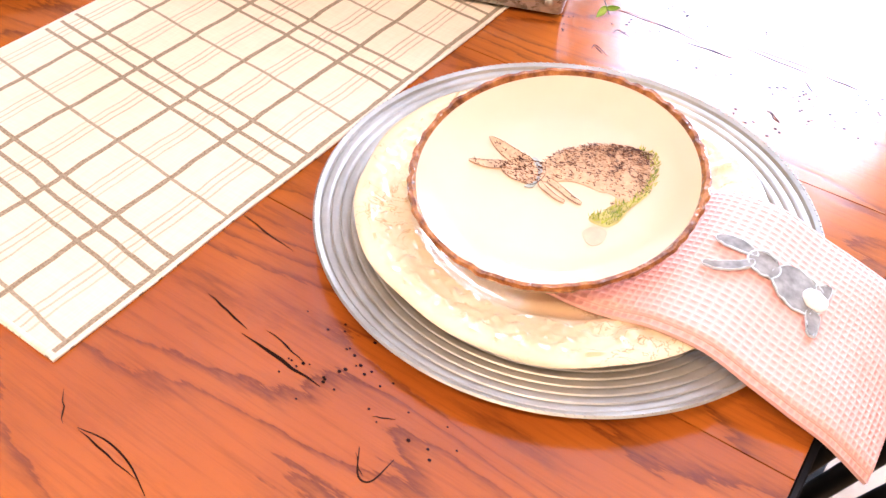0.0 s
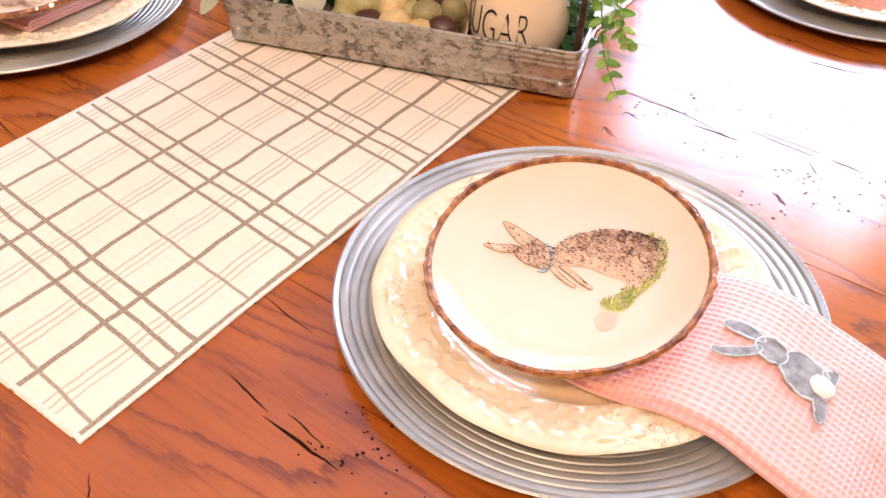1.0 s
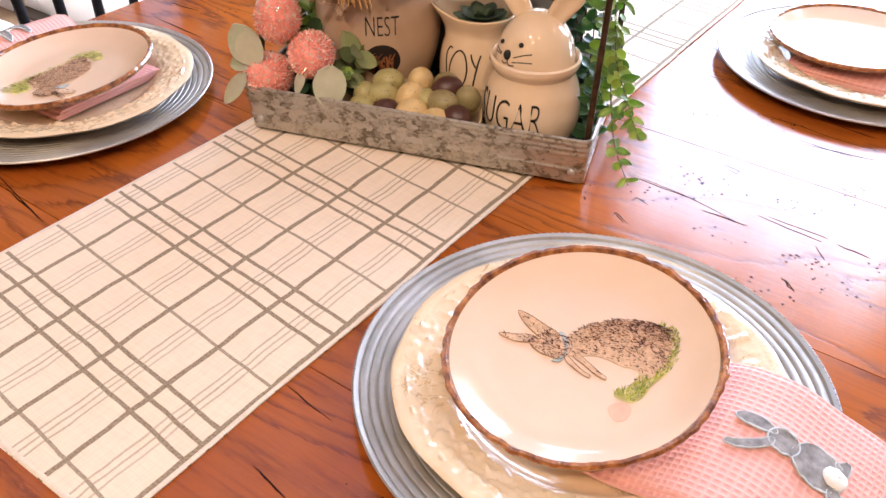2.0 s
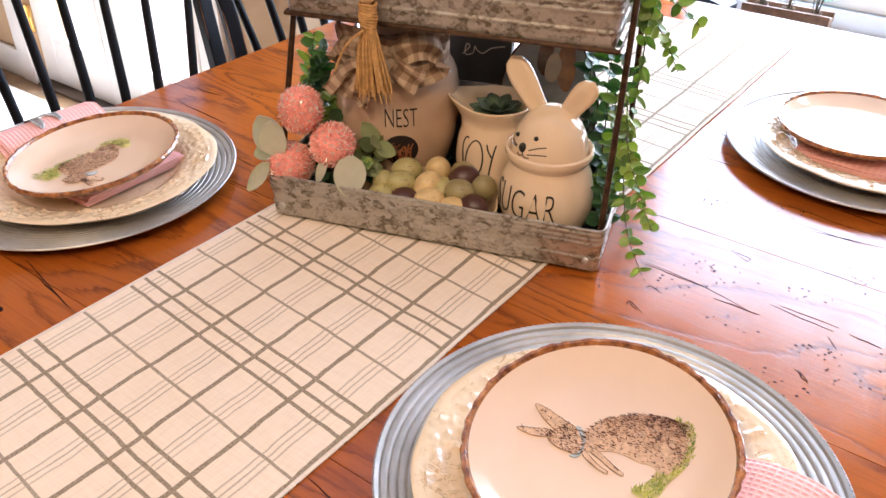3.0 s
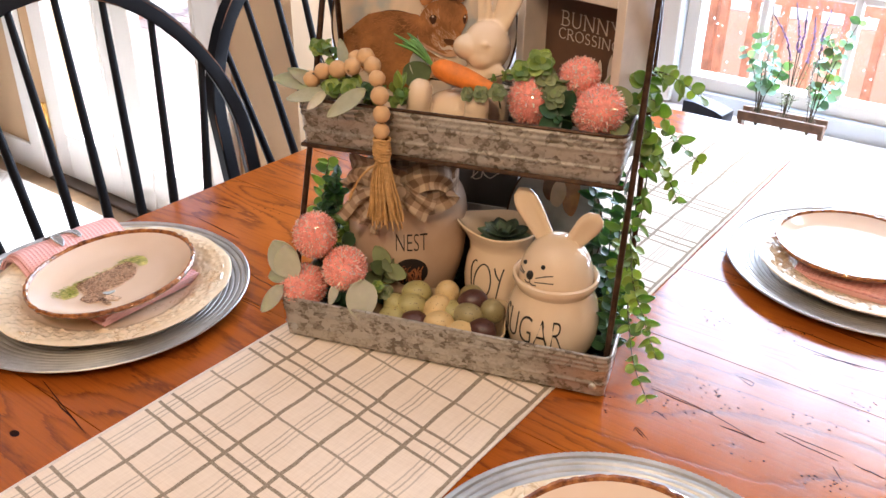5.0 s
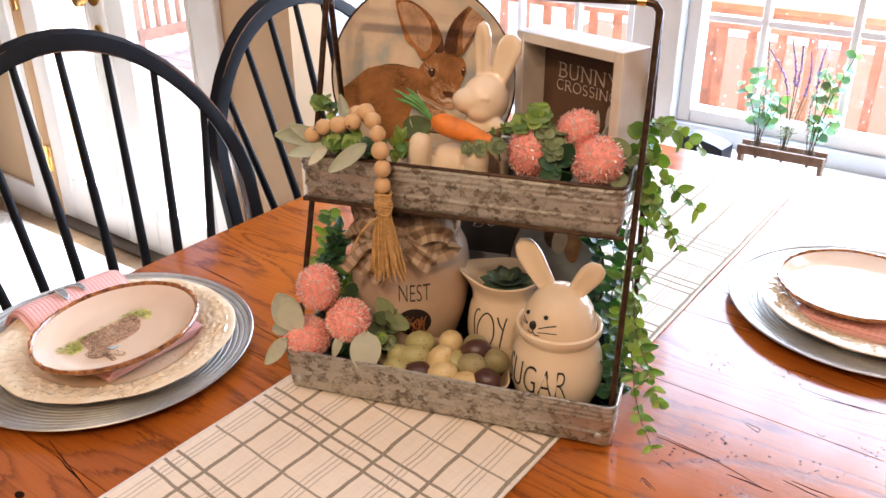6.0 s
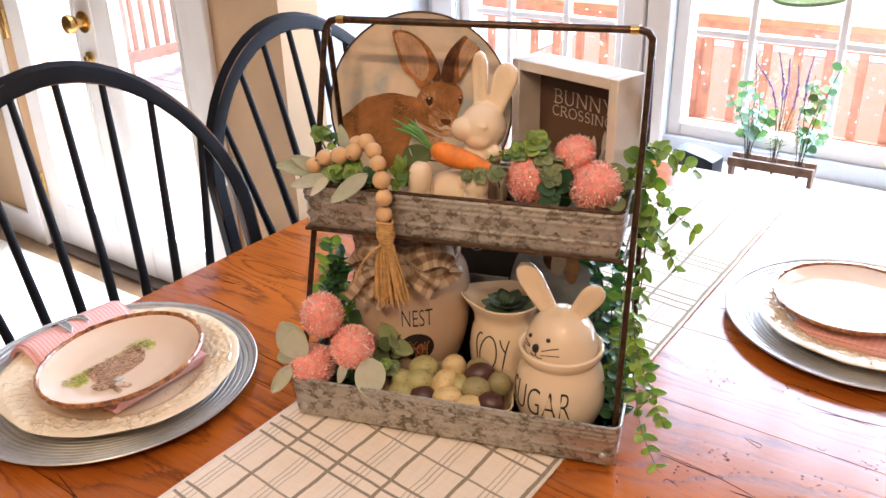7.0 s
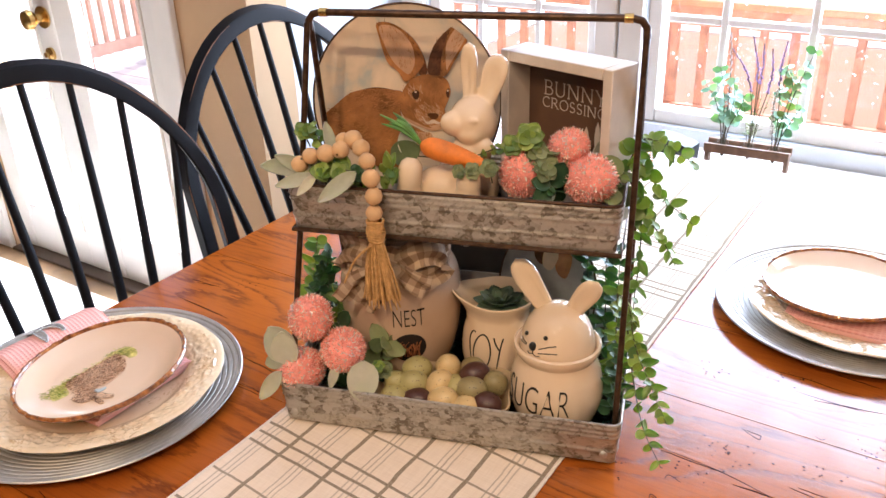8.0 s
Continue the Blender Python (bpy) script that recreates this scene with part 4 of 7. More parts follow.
LM_LAMB = leaf_mesh("leaf", 0.055, 0.020, 0.12, 0.12, 0.85, 0.0012, 0.65)
LM_BIG = leaf_mesh("leaf", 0.034, 0.026, 0.07, 0.1, 0.85, 0.0009, 0.55)


def aim(p, d, roll=0.0, s=1.0):
    """A pose at p whose +x points along d."""
    x = Vector(d).normalized()
    y = Vector((0, 0, 1)).cross(x)
    if y.length < 1e-4:
        y = Vector((0, 1, 0))
    y.normalize()
    z = x.cross(y)
    r = Matrix((x, y, z)).transposed().to_4x4()
    return Matrix.Translation(p) @ r @ Matrix.Rotation(radians(roll), 4, "X") @ Matrix.Scale(s, 4)


def broad(p, d, roll, s):
    """A pose at p along d whose leaf face turns outwards over the tray's front, rolled by roll degrees."""
    x = Vector(d).normalized()
    z = Vector((0.3, -0.8, 0.45))
    z = (z - x * z.dot(x)).normalized()
    r = Matrix((x, z.cross(x), z)).transposed().to_4x4()
    return Matrix.Translation(p) @ r @ Matrix.Rotation(radians(roll), 4, "X") @ Matrix.Scale(s, 4)


def sprig(m, pts, count, meshes, material, label, seed, name="eucalyptus_sprig", size=1.0, spread=1.0, group="sprigs of greenery", start=0.08, stem_r=0.0008, taper=0.45):
    """A stem along pts with pairs of leaves."""
    rnd = random.Random(seed)
    ob = thing(name, m, label, "foliage", group)
    path = smooth_path(pts, 20)
    part("stem", Geo().tube(path, [stem_r * (1.2 - 0.7 * i / 20) for i in range(21)], 6), STEM, ob)
    for k in range(count):
        f = start + (1 - start) * (k + rnd.random() * 0.6) / count
        i = min(19, int(f * 20))
        p, t = path[i].lerp(path[i + 1], f * 20 - i), (path[i + 1] - path[i]).normalized()
        ang = rnd.uniform(0, 2 * math.pi) if k % 2 else rnd.uniform(0, math.pi)
        side = Vector((math.cos(ang), math.sin(ang), rnd.uniform(-0.4, 0.6)))
        side = (side - t * side.dot(t)).normalized()
        for sg in (1, -1):
            d = side * sg * spread + t * rnd.uniform(0.2, 0.8) + Vector((0, 0, -0.15))
            s = size * rnd.uniform(0.75, 1.15) * (1 - taper * f)
            part("leaf", meshes[rnd.randrange(len(meshes))], material, ob, m=broad(p, d, rnd.uniform(-45, 45), s))
    return ob


def lettering(text, size, narrow=0.55, thin=-0.01, depth=0.0003):
    """A word in the built-in font as a flat mesh, centred, standing in the x-z plane."""
    cu = bpy.data.curves.new(text, "FONT")
    cu.body, cu.size, cu.align_x, cu.extrude, cu.offset = text, size, "CENTER", depth, thin * size
    cu.resolution_u = 4
    tmp = new("lettering", cu)
    dg = bpy.context.evaluated_depsgraph_get()
    me = bpy.data.meshes.new_from_object(tmp.evaluated_get(dg))
    bpy.data.objects.remove(tmp)
    for p in me.vertices:
        p.co = Vector((p.co.x * narrow, -p.co.z, p.co.y))
    return me


def wrap(me, radius_at, azimuth, z0):
    """Bends standing lettering round a turned body."""
    for p in me.vertices:
        z = p.co.z + z0
        r = radius_at(z) + 0.0006 - p.co.y
        a = radians(azimuth) + p.co.x / radius_at(z)
        p.co = Vector((r * math.cos(a), r * math.sin(a), z))
    return me


def radius_of(prof):
    """The outer radius at a height, from the outer run of a profile."""
    def f(z):
        for (r0, z0), (r1, z1) in zip(prof, prof[1:]):
            if z0 <= z <= z1 and z1 > z0:
                return r0 + (r1 - r0) * (z - z0) / (z1 - z0)
        return prof[0][0] if z < prof[0][1] else prof[-1][0]
    return f


def dense(pts, n=40):
    return [(max(0.0, p.x), p.y) for p in smooth_path([(r, z, 0) for r, z in pts], n)]


def at_tray(u, v, w, rz=0, rx=0, ry=0):
    return TRAY @ pose(u, v, w - 0.0062, rx, ry, rz)


# ---------------------------------------------------------------- sugar jar with its rabbit-head lid
out = dense([(0.034, 0.0), (0.043, 0.012), (0.0495, 0.036), (0.0475, 0.060), (0.0415, 0.078), (0.0405, 0.083)])
sugar = thing("sugar_jar", at_tray(0.111, 0.062, 0.009), "white ceramic sugar jar lettered in black", "jar")
full = [(0, 0.0)] + out + [(0.0435, 0.088), (0.0455, 0.0925), (0.0452, 0.0965), (0.043, 0.098), (0.0405, 0.096), (0.0385, 0.088), (0.040, 0.078), (0.046, 0.05), (0.03, 0.006), (0, 0.005)]
part("jar_body", Geo().revolve(full, 72), JAR, sugar)
part("lettering", wrap(lettering("SUGAR", 0.046, 0.54, -0.0205), radius_of(out), -112, 0.034), INK, sugar, "thin black capitals")


def ear(g, base, tip, width, depth, bend=0.15, face=(0.25, -1, 0.1)):
    """A long spoon-shaped ear, hollowed at its front."""
    b2, t = Vector(base), Vector(tip)
    ax = (t - b2)
    ln = ax.length
    ax.normalize()
    fr = (Vector(face) - ax * Vector(face).dot(ax)).normalized()
    sd = ax.cross(fr)
    vs, fs = [], []
    nu, nv = 14, 16
    for i in range(nu + 1):
        u = i / nu
        w = width * (0.62 + 0.5 * u) * max(0.0, 1 - max(0.0, (u - 0.55) / 0.45) ** 2.2) ** 0.5
        d = depth * max(0.0, 1 - max(0.0, (u - 0.6) / 0.4) ** 2) ** 0.5
        c = b2 + ax * (ln * u) - fr * (bend * ln * u * u * 0.4)
        for k in range(nv):
            a = 2 * math.pi * k / nv
            front = math.sin(a)
            hollow = 0.75 * math.exp(-(math.cos(a) / 0.55) ** 2) * (1 if front > 0 else 0) * (math.sin(math.pi * min(1, u * 1.05)) if u > 0.05 else 0)
            vs.append(c + sd * (w * math.cos(a)) + fr * (d * front * (1 - hollow)))
    for i in range(nu):
        for k in range(nv):
            fs.append((i * nv + k, (i + 1) * nv + k, (i + 1) * nv + (k + 1) % nv, i * nv + (k + 1) % nv))
    fs.append(tuple(range(nu * nv, (nu + 1) * nv)))
    g.add(vs, fs)


g = Geo().ball((0, 0, 0.103), 0.0392, 44, 28, None, (1, 1, 1.32), lambda d: 1 - 0.10 * max(0, d.z))
ear(g, (-0.010, 0.004, 0.134), (-0.046, 0.004, 0.192), 0.0138, 0.0058)
ear(g, (0.010, 0.002, 0.134), (0.038, -0.004, 0.178), 0.0138, 0.0058)
lid = part("rabbit_lid", g, JAR, sugar, "white ceramic lid shaped as a rabbit's head", pose(0, 0, -0.008), sharp=70)


def on_head(az, z):
    """A place on the lid's surface."""
    k = (z - 0.103) / (0.0392 * 1.32)
    r = 0.0392 * math.sqrt(max(0, 1 - k * k)) * (1 - 0.10 * max(0, k))
    return Vector((r * math.cos(radians(az)), r * math.sin(radians(az)), z))


for az, z in ((-146, 0.1220), (-104.4, 0.1262)):
    part("eye", Geo().ball(on_head(az, z), 0.0024, 12, 9), INK, lid)
part("nose", Geo().ball(on_head(-124.5, 0.1140), 0.0052, 16, 12, None, (0.8, 0.62, 1.0)), INK, lid)
for pen in ([(-113, 0.1135), (-98.2, 0.1178), (-85, 0.1197)], [(-113.8, 0.1089), (-98.9, 0.1111), (-83.5, 0.1118)], [(-157.6, 0.1143), (-147.7, 0.1134), (-138.4, 0.1129)], [(-159, 0.1096), (-147.9, 0.1108), (-139.2, 0.1114)],
            [(-134, 0.1062), (-129.4, 0.1048), (-124, 0.1063)], [(-123.2, 0.1096), (-122.5, 0.1066), (-118, 0.1050), (-110.2, 0.1061)]):
    part("whisker", Geo().tube([on_head(az, z) for az, z in pen], 0.0006, 6), INK, lid)

# ---------------------------------------------------------------- pitcher with a succulent
out = dense([(0.027, 0.0), (0.037, 0.010), (0.0425, 0.036), (0.041, 0.062), (0.035, 0.084), (0.0345, 0.090)])
pitcher = thing("pitcher", at_tray(0.036, 0.128, 0.009), "white ceramic pitcher lettered in black", "pitcher")


def spout(a, r, z):
    """The lip is drawn out into a pouring spout."""
    if z > 0.078:
        k = (z - 0.078) / 0.03
        d = math.cos(a - radians(188))
        r += 0.012 * max(0, d) ** 6 * k
        z += 0.006 * max(0, d) ** 4 * k
    return r, z


full = [(0, 0)] + out + [(0.037, 0.098), (0.0405, 0.105), (0.0410, 0.1075), (0.0395, 0.1085), (0.036, 0.102), (0.033, 0.092), (0.034, 0.08), (0.0, 0.078)]
part("pitcher_body", Geo().revolve(full, 80, None, spout), JAR, pitcher)
ra = radius_of(out)
g = Geo()
for pen in ([(-121.8, 0.0741), (-126, 0.0748), (-129.7, 0.0726), (-131.7, 0.0673), (-130.9, 0.0606), (-127.7, 0.0487), (-125, 0.0370), (-121, 0.0300), (-116, 0.0290)],
            [(-107 + 14.7 * math.sin(a) + 1.5 * math.cos(a), 0.0532 + 0.0212 * math.cos(a)) for a in [2 * math.pi * k / 16 for k in range(17)]],
            [(-87.5, 0.0725), (-84.5, 0.0658), (-79.1, 0.0590)], [(-71.8, 0.0721), (-76.5, 0.0620), (-80.8, 0.0452), (-83.5, 0.0300)]):
    g.tube(smooth_path([(ra(z) * math.cos(radians(a)), ra(z) * math.sin(radians(a)), z) for a, z in pen], 30), 0.0009, 6)
part("lettering", g, INK, pitcher, "thin black capitals")
succ = thing("succulent", at_tray(0.038, 0.126, 0.103), "small grey-green rosette succulent in the pitcher", "succulent")
rnd = random.Random(4)
for ring, (cnt, s, up) in enumerate(((8, 1.0, 0.15), (7, 0.85, 0.55), (5, 0.62, 1.1), (3, 0.45, 2.2))):
    for k in range(cnt):
        a = 2 * math.pi * (k + 0.4 * ring) / cnt
        part("leaf", LM_BIG, TEAL_LEAF, succ, m=aim((0.002 * math.cos(a), 0.002 * math.sin(a), 0.001 * ring), (math.cos(a), math.sin(a), up + 0.12), 0, 0.86 * s))

# ---------------------------------------------------------------- nest jar with gingham bow
out = dense([(0.042, 0.0), (0.053, 0.010), (0.066, 0.050), (0.0705, 0.095), (0.067, 0.128), (0.054, 0.150), (0.046, 0.158)])
nest = thing("nest_jar", at_tray(-0.081, 0.134, 0.009), "white ceramic jar lettered in black with a round hole", "jar")
full = [(0, 0)] + out + [(0.043, 0.164), (0.0455, 0.168), (0.0455, 0.176), (0.042, 0.178), (0.039, 0.176), (0.040, 0.16), (0.064, 0.1), (0.04, 0.006), (0, 0.005)]
body = part("jar_body", Geo().revolve(full, 72), NEST_GLAZE, nest)
# disc lying flush on the jar; the hollow's shade is painted in as dark colour
HOLE_SHADE = mat("painted_hollow_shade", (0.012, 0.006, 0.004), 0.8)
ra = radius_of(out)
hz0, haz = 0.0575, radians(-67)
vs, fs = [], []
for i in range(9):
    for k in range(36):
        a = 2 * math.pi * k / 36
        z = hz0 + 0.0205 * i / 8 * math.sin(a) * (1.0 if math.sin(a) > 0 else 0.9)
        az = haz + 0.0195 * i / 8 * math.cos(a) / ra(hz0)
        r = ra(z) + 0.0006 - 0.0004 * (i == 8)
        vs.append((r * math.cos(az), r * math.sin(az), z))
fs = [(i * 36 + k, (i + 1) * 36 + k, (i + 1) * 36 + (k + 1) % 36, i * 36 + (k + 1) % 36) for i in range(8) for k in range(36)]
g = Geo().add(vs, fs)
part("hole", g, HOLE_SHADE, nest, "dark disc painted as the shaded round opening")
g = Geo()
rnd = random.Random(31)
for k in range(34):
    az = haz + rnd.uniform(-0.21, 0.17)
    z0 = hz0 - rnd.uniform(0.0, 0.012)
    r = ra(hz0) + 0.0010
    g.tube([(r * math.cos(az), r * math.sin(az), z0), ((r + 0.0008) * math.cos(az + rnd.uniform(-0.05, 0.05)), (r + 0.0008) * math.sin(az), z0 + 0.007), (r * math.cos(az + rnd.uniform(-0.06, 0.06)), r * math.sin(az + 0.02), z0 + 0.012)], 0.0008, 6)
part("straw", g, mottled((0.32, 0.11, 0.035), 0.5, 200, 0.7, name="brown_straw"), nest, "brown nesting straw showing in the opening")
part("lettering", wrap(lettering("NEST", 0.0315, 0.50, -0.0175), ra, -66.5, 0.088), INK, nest, "thin black capitals")


def gingham(n, l, b):
    tc = n.new("ShaderNodeTexCoord")
    sep = n.new("ShaderNodeSeparateXYZ")
    l.new(tc.outputs["UV"], sep.inputs[0])
    sx = maths(n, l, "GREATER_THAN", maths(n, l, "FRACT", maths(n, l, "MULTIPLY", sep.outputs[0], 1 / 0.016)), 0.5)
    sy = maths(n, l, "GREATER_THAN", maths(n, l, "FRACT", maths(n, l, "MULTIPLY", sep.outputs[1], 1 / 0.016)), 0.5)
    k = maths(n, l, "MULTIPLY", maths(n, l, "ADD", sx, sy), 0.5)
    # all check tones lowered: the upper tier's shade is put into the cloth colour
    l.new(ramp(n, l, k, [(0.0, (0.47, 0.35, 0.24)), (0.5, (0.32, 0.22, 0.145)), (1.0, (0.20, 0.125, 0.08))]), b.inputs["Base Color"])
    bump(n, l, b, noise_tex(n, l, coords(n, l), 900, 2), 0.4, 0.0004)


GINGHAM = mat("shaded_tan_gingham", (0.45, 0.33, 0.22), 0.9, spec=0.1, build=gingham)
bow = thing("gingham_bow", at_tray(-0.074, 0.128, 0.009), "tan and ivory gingham ribbon bow tied round the jar", "ribbon bow")


def ribbon(pts, width, roll, wave=0.004, seed=1):
    path = smooth_path(pts, 18)
    ln = sum((b2 - a).length for a, b2 in zip(path, path[1:]))

    def f(u, v):
        q = min(17.999, u * 18)
        p = path[int(q)].lerp(path[int(q) + 1], q - int(q))
        t = (path[int(q) + 1] - path[int(q)]).normalized()
        ax = Vector(roll)
        ax = (ax - t * ax.dot(t)).normalized()
        nr = t.cross(ax)
        return p + ax * (width * (v - 0.5)) + nr * (wave * math.sin(9 * v + 3 * u + seed))
    return Geo().sheet(24, 8, f, 0.0006, None, lambda u, v: (u * ln, v * width))


part("neckband", Geo().sheet(48, 6, lambda u, v: ((0.052 + 0.002 * math.sin(40 * u)) * math.cos(6.2832 * u), (0.052 + 0.002 * math.sin(40 * u)) * math.sin(6.2832 * u), 0.140 + 0.026 * v), 0.0006, None, lambda u, v: (u * 0.33, v * 0.026)), GINGHAM, bow)
part("loop", ribbon([(0.012, -0.060, 0.166), (-0.022, -0.070, 0.181), (-0.049, -0.052, 0.176), (-0.055, -0.040, 0.158), (-0.031, -0.062, 0.150), (0.007, -0.066, 0.159)], 0.031, (0, 0.3, 1), 0.003), GINGHAM, bow)
part("loop", ribbon([(0.012, -0.060, 0.166), (0.038, -0.062, 0.182), (0.056, -0.044, 0.176), (0.058, -0.036, 0.158), (0.040, -0.056, 0.151), (0.015, -0.066, 0.159)], 0.030, (0, 0.3, 1), 0.003, 2), GINGHAM, bow)
part("tail", ribbon([(0.009, -0.068, 0.164), (-0.018, -0.076, 0.155), (-0.034, -0.078, 0.141), (-0.047, -0.080, 0.127)], 0.026, (0.6, 0, 0.8), 0.004, 3), GINGHAM, bow)
part("tail", ribbon([(0.010, -0.068, 0.163), (-0.003, -0.078, 0.146), (-0.016, -0.080, 0.130), (-0.022, -0.080, 0.120)], 0.026, (0.9, 0, 0.4), 0.004, 4), GINGHAM, bow)
part("tail", ribbon([(0.014, -0.068, 0.164), (0.027, -0.074, 0.158), (0.040, -0.074, 0.151), (0.048, -0.070, 0.146)], 0.026, (0.3, 0, 0.9), 0.003, 5), GINGHAM, bow)
part("knot", Geo().ball((0.012, -0.066, 0.156), 0.010, 14, 10, None, (1, 0.7, 1.2)), GINGHAM, bow)

# ---------------------------------------------------------------- dish of speckled eggs
DISH = mottled((0.62, 0.47, 0.29), 0.12, 60, 0.5, name="tan_stoneware")
dish = thing("dish", at_tray(-0.014, 0.050, 0.009, 4, 8, 0), "tan rectangular stoneware dish tipped forward", "dish")
g = Geo()
ol = [(-0.072, -0.030), (-0.076, 0.0), (-0.070, 0.034), (0.0, 0.038), (0.070, 0.034), (0.076, 0.0), (0.072, -0.030), (0.0, -0.034)]
lo = outline(ol, 5)
rings = [(0.78, 0.0), (0.86, 0.004), (0.95, 0.016), (1.0, 0.030), (1.005, 0.0325), (0.985, 0.033), (0.93, 0.018), (0.83, 0.0075), (0.74, 0.0055)]
vs = [(x * k, y * k, z) for k, z in rings for x, y in lo]
m = len(lo)
fs = [(i * m + k, i * m + (k + 1) % m, (i + 1) * m + (k + 1) % m, (i + 1) * m + k) for i in range(len(rings) - 1) for k in range(m)] + [tuple(range(m)), tuple(range(8 * m, 9 * m))]
g.add(vs, fs)
part("dish_body", g, DISH, dish)


def speckled(base, spot):
    def f(n, l, b):
        v = coords(n, l)
        s = noise_tex(n, l, v, 420, 2, 0.4)
        t = noise_tex(n, l, v, 60, 3)
        c = ramp(n, l, t, [(0.3, tuple(c * 0.82 for c in base)), (0.7, base)])
        l.new(mix(n, l, ramp(n, l, s, grey(0.66, 0.71)), c, spot), b.inputs["Base Color"])
    return f


EGGS = [mat("pale_green_egg", (0.42, 0.39, 0.2), 0.42, build=speckled((0.44, 0.385, 0.155), (0.12, 0.09, 0.05))),
        mat("cream_egg", (0.62, 0.49, 0.28), 0.42, build=speckled((0.71, 0.52, 0.245), (0.36, 0.23, 0.1))),
        mat("brown_egg", (0.075, 0.03, 0.022), 0.36, build=speckled((0.085, 0.034, 0.026), (0.02, 0.01, 0.008))),
        mat("olive_egg", (0.28, 0.25, 0.13), 0.42, build=speckled((0.32, 0.265, 0.12), (0.09, 0.06, 0.04)))]
EGG_MESH = [Geo().ball((0, 0, 0), 0.0139, 20, 14, None, (1, 1, 1.3), lambda d: 1 - 0.10 * max(0, d.z)).mesh("egg") for _ in range(4)]
EGG_WORDS = ["pale green speckled egg in the dish", "cream speckled egg in the dish", "dark chocolate-brown egg in the dish", "olive speckled egg in the dish"]
#      u, v, w, colour, pitch, turn
EGG_SPOTS = [(-0.0395, 0.0513, 0.0567, 0, 80, 95), (-0.0066, 0.0568, 0.0600, 1, 30, 30), (0.0210, 0.0600, 0.0580, 3, 70, 40), (0.0251, 0.0505, 0.0590, 2, 75, 110), (0.0475, 0.0467, 0.0530, 3, 40, 10), (-0.0390, 0.0323, 0.0510, 0, 85, 100), (-0.0590, 0.0335, 0.0460, 0, 25, 0),
             (-0.0570, 0.0195, 0.0400, 0, 70, 60), (-0.0109, 0.0357, 0.0520, 1, 40, 120), (0.0260, 0.0323, 0.0520, 3, 85, 85), (-0.0020, 0.0175, 0.0450, 1, 82, 95), (0.0445, 0.0203, 0.0440, 2, 80, 75), (0.0243, 0.0150, 0.0400, 1, 85, 90), (-0.0308, 0.0180, 0.0400, 2, 80, 80), (0.0060, 0.0400, 0.0470, 0, 60, 0)]
EGG_SPOTS += [(-0.0240, 0.0440, 0.0330, 1, 80, 20), (0.0100, 0.0280, 0.0310, 3, 70, 90), (-0.0500, 0.0500, 0.0330, 3, 80, 100), (0.0420, 0.0350, 0.0310, 0, 60, 30)]
for u, v, w, c, rx, rz in EGG_SPOTS:
    e = part("egg", EGG_MESH[c], EGGS[c], None, m=at_tray(u, v, w, rz, rx, 0))
    tagged(e, EGG_WORDS[c], "egg", "eggs in the dish")

# ---------------------------------------------------------------- tinsel eggs
def tinsel(n, l, b):
    gi = n.new("ShaderNodeNewGeometry")
    l.new(ramp(n, l, gi.outputs["Random Per Island"], [(0.0, (0.90, 0.33, 0.27)), (0.6, (0.93, 0.41, 0.33)), (0.85, (0.96, 0.60, 0.50)), (1.0, (1.0, 0.88, 0.72))]), b.inputs["Base Color"])


TINSEL = mat("pink_tinsel", (0.85, 0.4, 0.36), 0.25, spec=0.7, build=tinsel)


def glitter(n, l, b):
    gi = n.new("ShaderNodeNewGeometry")
    l.new(ramp(n, l, gi.outputs["Random Per Island"], [(0.0, (1.0, 0.90, 0.72)), (0.6, (1.0, 0.94, 0.80)), (0.8, (1.0, 0.78, 0.86)), (1.0, (0.86, 0.96, 0.74))]), b.inputs["Base Color"])


GLITTER = mat("pearly_film", (1.0, 0.9, 0.7), 0.16, 0.35, spec=1.0, build=glitter)
POM_CORE = mottled((0.88, 0.34, 0.28), 0.25, 160, 0.6, bump_s=0.6, bump_scale=420, name="coral_fluff")


def pom_mesh(seed):
    rnd = random.Random(seed)
    g = Geo()
    for _ in range(2400):
        d = Vector((rnd.gauss(0, 1), rnd.gauss(0, 1), rnd.gauss(0, 1))).normalized()
        p = Vector((d.x, d.y, d.z * 1.18)) * 0.0205
        q = d + Vector((rnd.uniform(-0.7, 0.7), rnd.uniform(-0.7, 0.7), rnd.uniform(-0.7, 0.7)))
        s = d.cross(Vector((rnd.random(), rnd.random(), rnd.random()))).normalized() * 0.00042
        ln = rnd.uniform(0.0016, 0.0038)
        g.add([p - s, p + s, p + q.normalized() * ln + s, p + q.normalized() * ln - s], [(0, 1, 2, 3)])
    return g.mesh("tinsel", smooth=False)


def film_mesh(seed):
    """Short flat strips of pearly film standing out of the fluff."""
    rnd = random.Random(seed)
    g = Geo()
    for _ in range(420):
        d = Vector((rnd.gauss(0, 1), rnd.gauss(0, 1), rnd.gauss(0, 1))).normalized()
        p = Vector((d.x, d.y, d.z * 1.18)) * 0.0212
        q = (d * 0.7 + Vector((rnd.uniform(-1, 1), rnd.uniform(-1, 1), rnd.uniform(-1, 1)))).normalized() * rnd.uniform(0.0022, 0.0042)
        s = d.cross(q).normalized() * 0.00052
        g.add([p - s, p + s, p + q + s, p + q - s], [(0, 1, 2, 3)])
    return g.mesh("glitter", smooth=False)


FILM = [film_mesh(15), film_mesh(16)]


POM = [pom_mesh(5), pom_mesh(6)]
